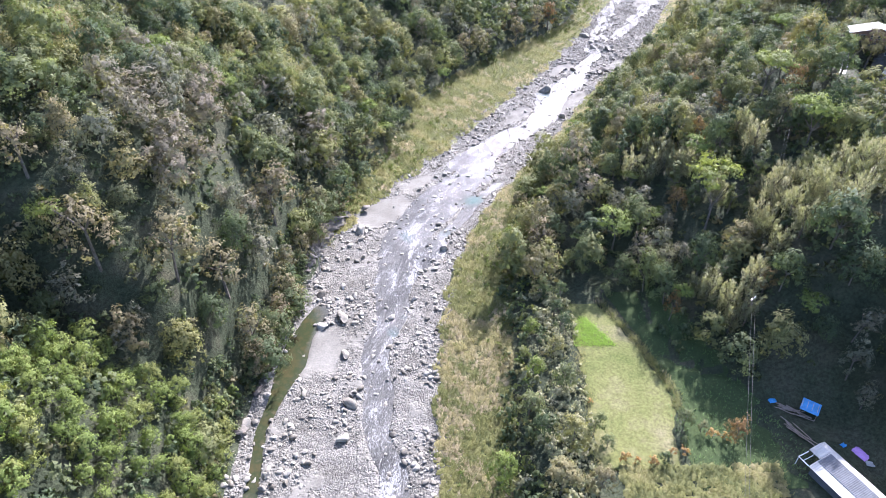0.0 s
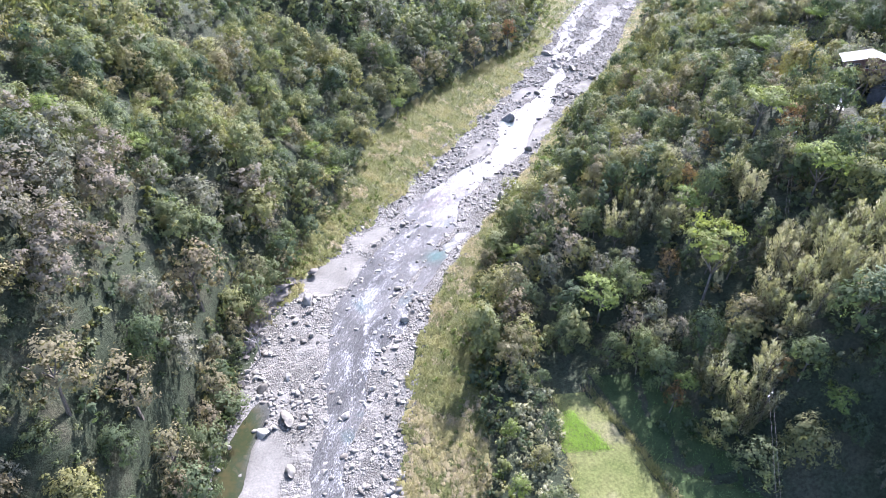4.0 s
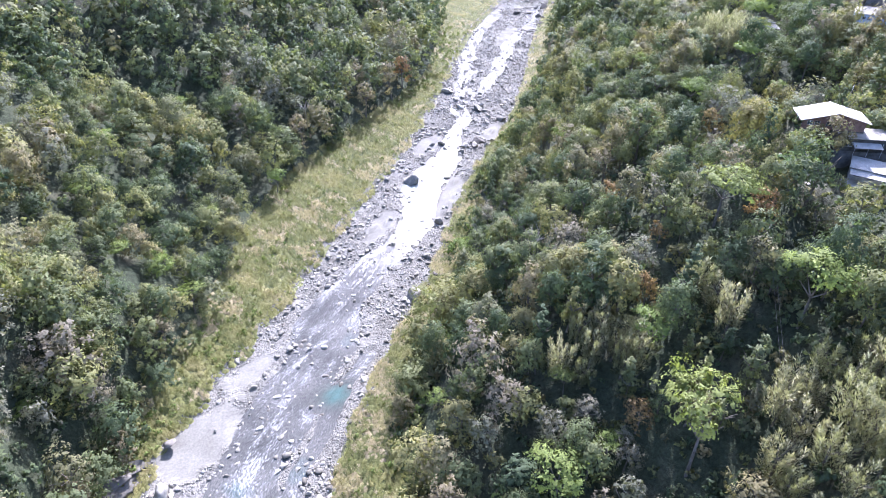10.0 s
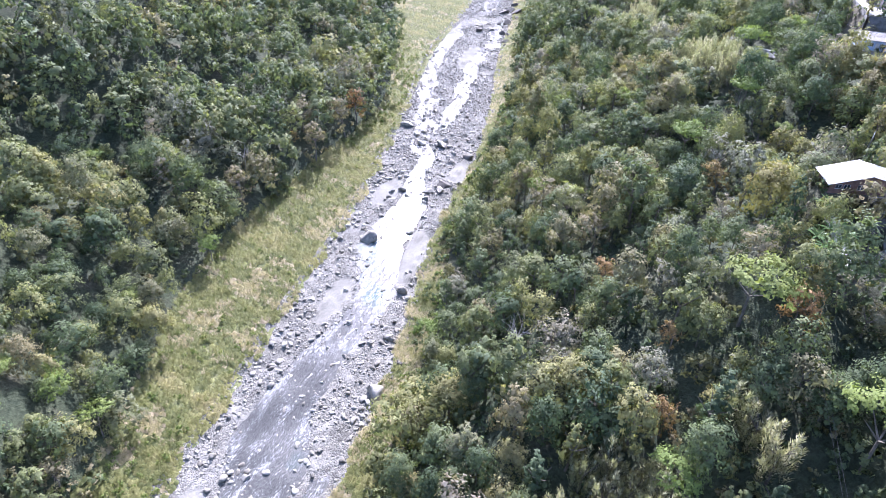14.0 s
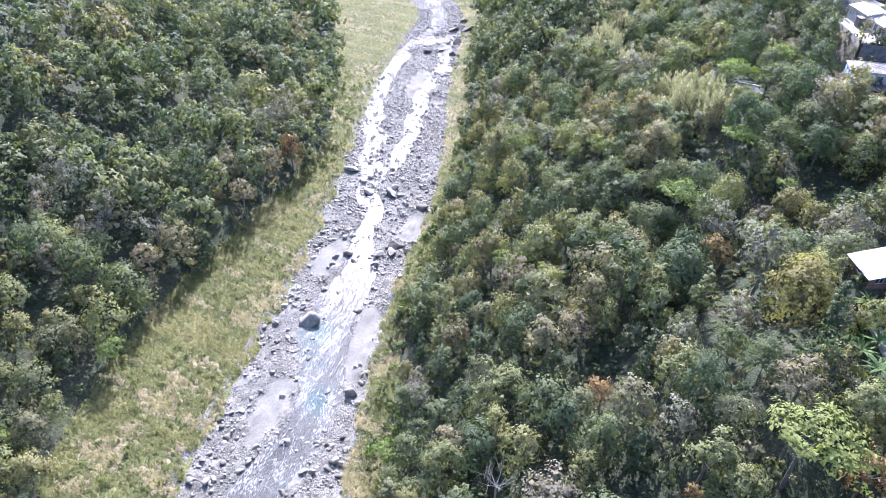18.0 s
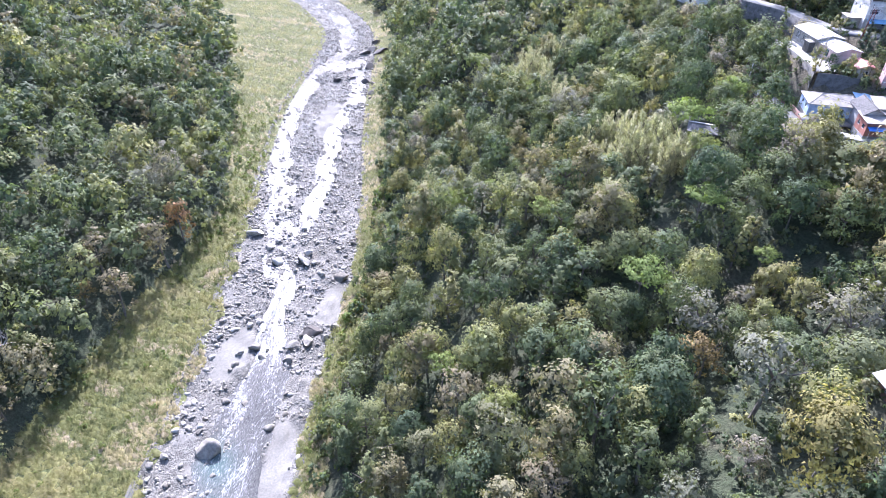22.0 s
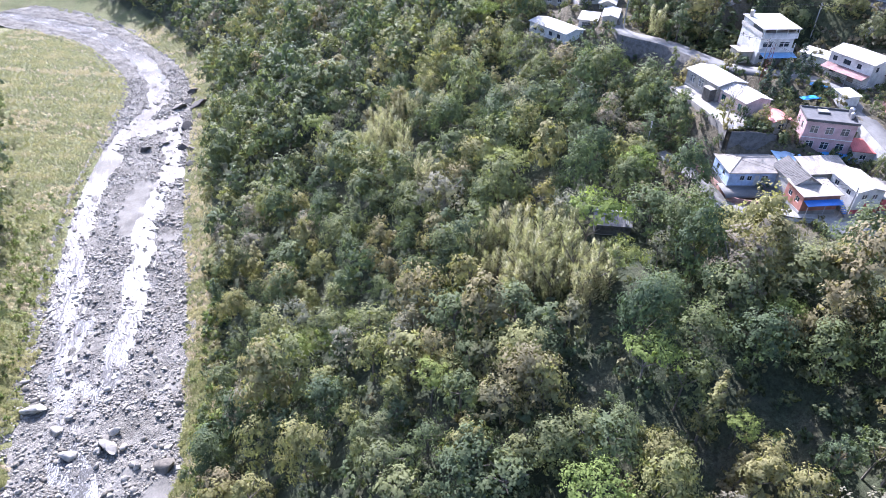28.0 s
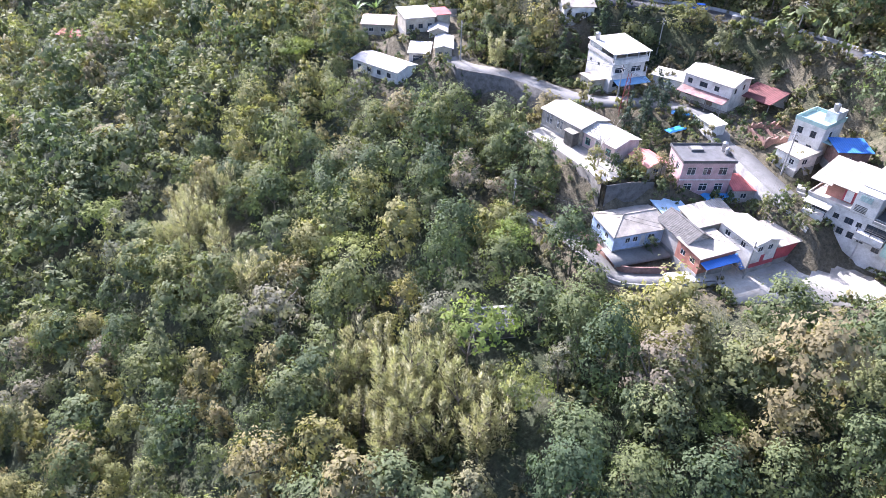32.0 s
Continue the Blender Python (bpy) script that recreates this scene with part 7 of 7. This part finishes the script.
for i in range(5):
    bm = bmesh.new()
    a = -6.7 + 3.22 * i
    sheet(bm, (a, -1.35, 2.68), (a + 3.2, -1.35, 2.68), (a + 3.2, 1.75, 3.22), (a, 1.75, 3.22), 0.05, 0.32, 0.04)
    part("dark_sheet", bm, STORE_GREY, h, "grey corrugated sheet")
for x0, x1, y0, y1 in ((-9.2, -6.95, -3.3, -3.16), (-9.2, -9.06, -3.15, -0.65), (-8.2, -8.1, -3.15, -0.65)):
    box_part("beam", h, FRAME_WHITE, x0, x1, y0, y1, 2.2, 2.34)
for x, y in ((-9.1, -3.2), (-9.1, 1.7), (-9.1, 3.2)):
    box_part("post", h, FRAME_WHITE, x - 0.06, x + 0.06, y - 0.06, y + 0.06, -0.6, 2.19)
tagged(h, "long low farm store with a white and grey corrugated roof", "shed", "farm sheds")
root = new("lumber_shed")
root.matrix_basis = pose(73.2, 82.8, 8.7, 0, 0, -36)
bm = bmesh.new()
sheet(bm, (-1.7, -1.5, 1.7), (1.7, -1.5, 1.7), (1.7, 1.5, 2.1), (-1.7, 1.5, 2.1), 0.06, 0.35)
part("roof", bm, TARP_BLUE, root, "bright blue ribbed roof")
for i in range(4):
    box_part("batten", root, SHEET_WHITE, -1.6 + 0.95 * i, -1.5 + 0.95 * i, -1.1, 1.1, 2.06, 2.12)
for x, y in ((-1.5, -1.3), (1.5, -1.3), (-1.5, 1.3), (1.5, 1.3)):
    box_part("post", root, WOOD, x - 0.06, x + 0.06, y - 0.06, y + 0.06, -0.6, 1.65)
tagged(root, "small open shed with a bright blue roof", "shed", "farm sheds")
farm = np.random.default_rng(9)
for i in range(26):
    v, f = [], []
    t = farm.uniform(0, 1)
    x, y = (67.6 + 4.6 * t, 85.0 - 3.2 * t) if i < 14 else (68.2 + 1.8 * t, 80.4 - 5.2 * t)
    x, y = x + farm.normal() * 0.45, y + farm.normal() * 0.45
    a = farm.normal(-0.62 if i < 14 else -0.95, 0.12)
    r = farm.uniform(1.0, 2.2)
    limb(v, f, (x - r * math.cos(a), y - r * math.sin(a), 8.95), (x + r * math.cos(a), y + r * math.sin(a), 9.05), 0.11, 0.09, 5)
    tagged(new("timber", mesh_from("timber", v, f, WOOD)), "weathered timber pole lying on the ground", "timber", "timber poles")


def cloth(name, label, x, y, z, w, d, turn, material, seed):
    """A crumpled sheet lying on the ground."""
    gen, n = np.random.default_rng(seed), 9
    u = np.linspace(-0.5, 0.5, n)
    U, Vv = np.meshgrid(u, u, indexing="ij")
    Z = 0.12 + 0.22 * gen.uniform(0, 1, (n, n))
    Z[0, :] = Z[-1, :] = Z[:, 0] = Z[:, -1] = 0.03
    a = radians(turn)
    X, Y = U * w + 0.05 * gen.normal(size=(n, n)), Vv * d + 0.05 * gen.normal(size=(n, n))
    v = np.stack([(x + X * math.cos(a) - Y * math.sin(a)).ravel(), (y + X * math.sin(a) + Y * math.cos(a)).ravel(), (z + Z).ravel()], 1)
    return tagged(new(name, mesh_from(name, v, grid_faces(n, n), material, smooth=True)), label, "tarpaulin", "tarpaulins")


cloth("tarpaulin", "purple tarpaulin spread over farm goods", 79.5, 73.8, 7.95, 3.0, 2.0, -60, TARP_PURPLE, 1)
cloth("tarpaulin", "crumpled white sheet beside the purple tarpaulin", 80.6, 71.4, 7.85, 2.4, 1.2, -20, SHEET_WHITE, 11)
cloth("tarpaulin", "small blue tarpaulin on the farmyard", 67.2, 85.6, 9.0, 1.6, 1.0, 10, TARP_BLUE, 2)
cloth("tarpaulin", "small blue tarpaulin on the farmyard", 76.7, 75.3, 8.45, 1.0, 0.8, 30, TARP_BLUE, 3)
cloth("tarpaulin", "white ground sheet drying at the yard's edge", 187.6, 237.0, 47.9, 8.0, 2.6, -52, SHEET_WHITE, 4)
cloth("tarpaulin", "blue tarpaulin over stacked goods by the road", 224.6, 250.3, 58.2, 4.2, 1.8, -70, TARP_BLUE, 5)
cloth("tarpaulin", "blue tarpaulin heaped under the conifers", 219.0, 249.6, 57.2, 5.0, 1.6, -30, TARP_BLUE, 6)
cloth("tarpaulin", "deep blue tarpaulin roof behind the cottage", 202.0, 247.4, 52.2, 4.4, 3.2, -40, TARP_BLUE, 7)
cloth("tarpaulin", "deep blue tarpaulin over the alley by the pink house", 207.6, 238.2, 52.2, 6.0, 3.6, -56, TARP_BLUE, 8)


# ---- roads, yards and retaining walls ----
def road_strip(name, label, points, width, material, lift=0.06, category="road"):
    p = [Vector(q) for q in points]
    fine = []
    for i in range(len(p) - 1):
        p0, p1, p2, p3 = p[max(i - 1, 0)], p[i], p[i + 1], p[min(i + 2, len(p) - 1)]
        for k in range(8):
            t = k / 8
            fine.append(0.5 * ((2 * p1) + (p2 - p0) * t + (2 * p0 - 5 * p1 + 4 * p2 - p3) * t * t + (3 * p1 - p0 - 3 * p2 + p3) * t ** 3))
    fine.append(p[-1])
    V = []
    for i, q in enumerate(fine):
        d = (fine[min(i + 1, len(fine) - 1)] - fine[max(i - 1, 0)])
        s = Vector((-d.y, d.x, 0)).normalized() * width / 2
        V += [q + s + Vector((0, 0, lift - 0.5)), q + s + Vector((0, 0, lift)), q - s + Vector((0, 0, lift)), q - s + Vector((0, 0, lift - 0.5))]
    tagged(new(name, mesh_from(name, [tuple(v) for v in V], grid_faces(len(fine), 4), material)), label, category, kind="structure")
    return fine


def wall_along(name, label, points, side, height, depth, material, thick=0.3):
    """A wall beside a line: its top above and its foot below the line's height."""
    V = []
    for i, q in enumerate(points):
        d = points[min(i + 1, len(points) - 1)] - points[max(i - 1, 0)]
        s = Vector((-d.y, d.x, 0)).normalized()
        a, b = q + s * side, q + s * (side + math.copysign(thick, side))
        V += [a - Vector((0, 0, depth)), a + Vector((0, 0, height)), b + Vector((0, 0, height)), b - Vector((0, 0, depth))]
    tagged(new(name, mesh_from(name, [tuple(v) for v in V], grid_faces(len(points), 4), material)), label, "wall", kind="structure")


lane = road_strip("road_village", "worn grey concrete lane through the village", VILLAGE_ROAD, 4.6, LANE)
low = road_strip("road_lower", "narrow concrete lane along the terrace edge", LOWER_LANE, 2.6, LANE)
high = road_strip("road_upper", "asphalt road along the hillside above the village", UPPER_ROAD, 5.8, ASPHALT)
wall_along("wall_upper_road", "low concrete parapet of the upper road", high, 3.0, 0.7, 2.5, CONCRETE)
wall_along("wall_village_road", "concrete parapet and retaining wall below the lane", lane[:44], 2.4, 0.7, 5.5, CONCRETE, 0.45)
wall_along("wall_hamlet_road", "dark retaining wall under the lane", lane[56:84], 2.3, 0.25, 7.5, STONE_WALL)
wall_along("wall_spur", "tall brown-grey retaining wall between the spur's houses", wall_spur, 0.2, 0.3, 5.0, STONE_WALL)
court = [Vector(q) for q in ((206.0, 276, 55.5), (203.6, 271.5, 55.5), (201.5, 267, 55.5), (199.4, 263.2, 55.5), (196.6, 258.4, 55.4), (193.9, 254.6, 55.4))]
wall_along("wall_courtyard", "old stone retaining wall below the courtyard", court, -0.3, 0.5, 4.5, STONE_WALL)
wall_along("wall_courtyard_end", "mossy retaining wall at the courtyard's end", [Vector(q) for q in ((193.8, 254.4, 55.4), (197.4, 251.2, 55.4), (201.0, 248.4, 54.6))], -0.3, 0.4, 4.5, STONE_WALL)
wall_along("wall_lower_lane", "concrete kerb wall along the terrace edge", low[:40], -1.5, 0.3, 2.6, CONCRETE)
wall_along("wall_cottage_yard", "curved brick garden wall in front of the cottage", low[6:34], 1.6, 1.0, 1.0, BRICK)
road_strip("yard_paving", "sunlit pale concrete yard", ((190, 234, 47.7), (195, 227, 47.7), (199, 219, 47.8), (200, 208, 47.9)), 13.0, YARD, 0.22, "yard")
road_strip("courtyard", "bright concrete courtyard before the long house", ((206.8, 273, 55.5), (202.4, 263.0, 55.5), (197.0, 253.6, 55.4)), 6.0, YARD, 0.22, "yard")
road_strip("cottage_yard", "paved yard before the blue cottage", ((184.8, 249.4, 48.3), (192.4, 242.6, 48.4)), 4.6, LANE, 0.12, "yard")
road_strip("spur_path", "narrow concrete path up the wooded spur", ((109.6, 169.2, 45.0), (113.4, 175.4, 45.2), (116.5, 182, 46.4)), 1.6, YARD, 0.06, "path")


# ---- poles, wires, cars ----
def pole(x, y, z, h, material=None, arms=2, name="utility_pole", label="grey concrete utility pole with crossarms"):
    root = new(name)
    root.matrix_basis = pose(x, y, z, 0, 0, 35)
    v, f = [], []
    limb(v, f, (0, 0, -1), (0, 0, h), 0.17, 0.11, 8)
    child("shaft", mesh_from("shaft", v, f, material or CONCRETE), root)
    for k in range(arms):
        box_part("crossarm", root, STEEL, -0.9, 0.9, -0.06, 0.06, h - 0.5 - 0.7 * k, h - 0.38 - 0.7 * k)
    tagged(root, label, "pole", "utility poles")


def wire(name, p0, p1, sag, r=0.03):
    p0, p1 = Vector(p0), Vector(p1)
    v, f = [], []
    n = 14
    ax = (p1 - p0).normalized()
    u = ax.orthogonal().normalized()
    w = ax.cross(u)
    for k in range(n + 1):
        p = p0.lerp(p1, k / n) - Vector((0, 0, sag * 4 * (k / n) * (1 - k / n)))
        v += [tuple(p + u * a * r + w * b * r) for a, b in ((1, 0), (0, 1), (-1, 0), (0, -1))]
        if k:
            f += [(4 * k - 4 + i, 4 * k - 4 + (i + 1) % 4, 4 * k + (i + 1) % 4, 4 * k + i) for i in range(4)]
    tagged(new(name, mesh_from(name, v, f, FRAME_DARK if r < 0.03 else CONCRETE)), "thin overhead cable hanging between poles", "cable", "overhead cables")


POLES = ((224.5, 300.5, 58.2, 9.0), (215.6, 230.0, 55.0, 8.5), (222.8, 263.0, 57.6, 8.0), (192.0, 229.8, 47.6, 7.5), (247.8, 262.8, 69.0, 8.0), (247.4, 236.5, 69.0, 8.0), (147.5, 203.5, 45.0, 8.0), (190.2, 269.0, 47.0, 7.5))
for x, y, z, h in POLES:
    pole(x, y, min(z, float(ground(x, y)) + 0.1), h)
ends = [Vector((x, y, min(z, float(ground(x, y)) + 0.1) + h - 0.45)) for x, y, z, h in POLES]
for i, j in ((0, 2), (2, 1), (1, 3), (4, 5), (0, 4), (7, 3)):
    for o in (-0.7, 0.7):
        wire("power_line", ends[i] + Vector((o * 0.8, o * 0.55, 0)), ends[j] + Vector((o * 0.8, o * 0.55, 0)), 1.2, 0.025)
for o in (-0.35, 0.35):
    wire("power_line", (91.5 + o, 157.0, 45.5), (64.9 + o, 100.4, 23.6), 1.0, 0.018)
    wire("power_line", (64.9 + o, 100.4, 23.6), (43.1 + o, 40.6, 14.0), 0.6, 0.018)
pole(91.5, 157.3, float(ground(91.5, 157.3)), 45.9 - float(ground(91.5, 157.3)), WOOD, 1, "cable_pole", "dark wooden cable pole in the forest")
for x, y, top in ((64.9, 100.6, 24.0), (43.1, 40.4, 14.4)):
    pole(x, y, float(ground(x, y)), top - float(ground(x, y)), WOOD, 1, "cable_pole", "dark wooden cable pole in the forest")
# the lattice mast beside the long house
root = new("lattice_mast")
root.matrix_basis = pose(219.6, 260.6, 57.5, 0, 0, 20)
for sx, sy in ((-0.7, -0.7), (0.7, -0.7), (0.7, 0.7), (-0.7, 0.7)):
    v, f = [], []
    limb(v, f, (sx, sy, -0.5), (sx * 0.35, sy * 0.35, 8.0), 0.07, 0.05, 4)
    child("leg", mesh_from("leg", v, f, RUST), root)
for k in range(7):
    a, b = 1 - 0.65 * k / 7.5, 1 - 0.65 * (k + 1) / 7.5
    z0, z1 = k * 1.1, (k + 1) * 1.1
    q = ((-0.7, -0.7), (0.7, -0.7), (0.7, 0.7), (-0.7, 0.7))
    for i in range(4):
        (x0, y0), (x1, y1) = q[i], q[(i + 1) % 4]
        v, f = [], []
        limb(v, f, (x0 * a, y0 * a, z0), (x1 * b, y1 * b, z1), 0.035, 0.035, 3)
        child("brace", mesh_from("brace", v, f, RUST), root)
tagged(root, "rust-red steel lattice mast beside the lane", "mast")


def car(x, y, z, turn, colour, label):
    root = new("car")
    root.matrix_basis = pose(x, y, z, 0, 0, turn)
    body = paint("car_paint", colour, 0.25, 0.08, 0.5)
    bm = bmesh.new()
    outline = ((-2.1, 0.35), (-2.12, 0.75), (-1.95, 0.95), (-1.0, 1.0), (1.1, 0.98), (1.95, 0.82), (2.15, 0.6), (2.12, 0.35))
    for s in (-1, 1):
        bm.faces.new([bm.verts.new((x, s * 0.85, q)) for x, q in (outline if s > 0 else outline[::-1])])
    bmesh.ops.bridge_loops(bm, edges=[e for e in bm.edges])
    part("body", bm, body, root)
    bm = bmesh.new()
    lo, hi = ((-1.7, 0.97), (1.25, 0.97)), ((-1.3, 1.45), (0.5, 1.45))
    vs = [bm.verts.new((x, s * w, q)) for (pts, w) in ((lo, 0.8), (hi, 0.66)) for s in (-1, 1) for x, q in pts]
    for f in ((0, 1, 5, 4), (2, 6, 7, 3), (0, 4, 6, 2), (1, 3, 7, 5)):
        bm.faces.new([vs[i] for i in f])
    part("glasshouse", bm, GLASS, root, "dark glazed windows")
    box_part("roof", root, body, -1.32, 0.5, -0.67, 0.67, 1.45, 1.5)
    for wx in (-1.3, 1.35):
        for s in (-1, 1):
            bm = bmesh.new()
            bmesh.ops.create_cone(bm, cap_ends=True, segments=14, radius1=0.32, radius2=0.32, depth=0.2, matrix=Matrix.Translation((wx, s * 0.8, 0.32)) @ Matrix.Rotation(radians(90), 4, "X"))
            part("wheel", bm, FRAME_DARK, root)
    return tagged(root, label, "car", "parked cars")


car(257.0, 258.0, 69.1, 100, (0.04, 0.12, 0.42), "blue car on the hillside road")
car(244.0, 221.8, 69.1, 70, (0.70, 0.72, 0.74), "white car on the hillside road")
for x, y in ((251.5, 249.0), (247.0, 250.5)):
    root = new("water_tank")
    z = float(ground(x, y))
    root.matrix_basis = pose(x, y, z)
    tank(root, 0, 0, 0, 0.8, 1.9)
    tagged(root, "pale steel water tank on the brushy slope", "tank", "slope tanks")

# ---- meadow ----
xs, ys = np.arange(0, 1.001, 0.04), np.arange(66, 117, 1.0)
UU, YY = np.meshgrid(xs, ys, indexing="ij")
YY = YY + np.where(YY < 70, 3.5 * np.sin(UU * 9) * (UU * (1 - UU)) + 4, 0) * (70 - YY) / 4 * (YY < 70)
x0 = np.interp(YY, (66, 90, 116), (28.5, 30.0, 30.5)) + 0.5 * np.sin(YY * 0.9) + 0.3 * np.sin(YY * 2.3)
x1 = np.interp(YY, (66, 74, 88, 103, 116), (44.5, 44.5, 47.5, 43.0, 37.5)) + 0.4 * np.sin(YY * 0.7) + 0.25 * np.sin(YY * 1.9)
XX = x0 + UU * (x1 - x0)
meadow = new("meadow", mesh_from("meadow", np.stack([XX.ravel(), YY.ravel(), ground(XX, YY).ravel() + 0.12], 1), grid_faces(len(xs), len(ys)), TURF, smooth=True))
tagged(meadow, "mown yellow-green meadow terrace", "meadow", kind="structure")
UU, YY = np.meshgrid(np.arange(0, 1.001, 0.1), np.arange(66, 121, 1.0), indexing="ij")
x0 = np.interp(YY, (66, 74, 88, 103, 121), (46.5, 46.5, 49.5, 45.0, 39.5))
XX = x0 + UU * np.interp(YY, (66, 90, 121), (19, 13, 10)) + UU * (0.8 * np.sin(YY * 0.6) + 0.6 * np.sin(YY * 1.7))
# field colour is set darker than the meadow's to stand for tree shade
tagged(new("lower_field", mesh_from("lower_field", np.stack([XX.ravel(), YY.ravel(), ground(XX, YY).ravel() + 0.1], 1), grid_faces(11, 55), rough_material("shaded_grass", ((0.3, (0.032, 0.050, 0.018)), (0.7, (0.052, 0.070, 0.026))), 0.12, fine=20, strength=0.4, distance=0.15), smooth=True)), "rough green field coloured dark for the shade of the trees", "field", kind="structure")
g9 = np.random.default_rng(31)
n = 5200
xx, yy = g9.uniform(30.5, 41.5, n), g9.uniform(102.0, 111.5, n)
xx = xx - 0.4
ok = (xx < 38.6 - 0.55 * (yy - 102.4) + 0.25 * np.sin(yy * 2.1)) & (xx > 30.1 + 0.16 * (yy - 102.4) + 0.35 * np.maximum(0, yy - 108.5))
tufts("lush_grass", xx[ok], yy[ok], g9, "patch of bright green lush grass", "lush", 0.3, 7, 0.0, 4.0)
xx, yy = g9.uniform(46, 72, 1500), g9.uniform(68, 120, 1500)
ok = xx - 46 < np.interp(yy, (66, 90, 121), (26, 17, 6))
# dark leaf colour picked to go with the field's painted shade
tufts("field_grass", xx[ok], yy[ok], g9, "rough grass in dark green that stands for the field's shade", "palm", 0.45, 5, 0.0, 3.0)
yy = g9.uniform(84, 117, 420)
xx = np.interp(yy, (66, 74, 88, 103, 116), (45.2, 45.2, 48.3, 43.8, 38.3)) + g9.normal(size=420) * 0.45
tufts("hedge", xx, yy, g9, "ragged low hedge of grass and weeds along the meadow's edge", "reed", 1.0, 6)
yy = g9.uniform(58, 71, 1100)
xx = g9.uniform(33, 62, 1100)
fringe = g9.uniform(69, 117, 500)
tufts("meadow_fringe", np.interp(fringe, (66, 90, 116), (28.5, 30.0, 30.5)) + g9.normal(size=500) * 0.8, fringe, g9, "uneven fringe of tall grass along the meadow", "reed", 0.6, 6)
tufts("rank_grass", xx, yy, g9, "rank pale reeds at the meadow's foot", "reed", 0.8, 6, 0.7)
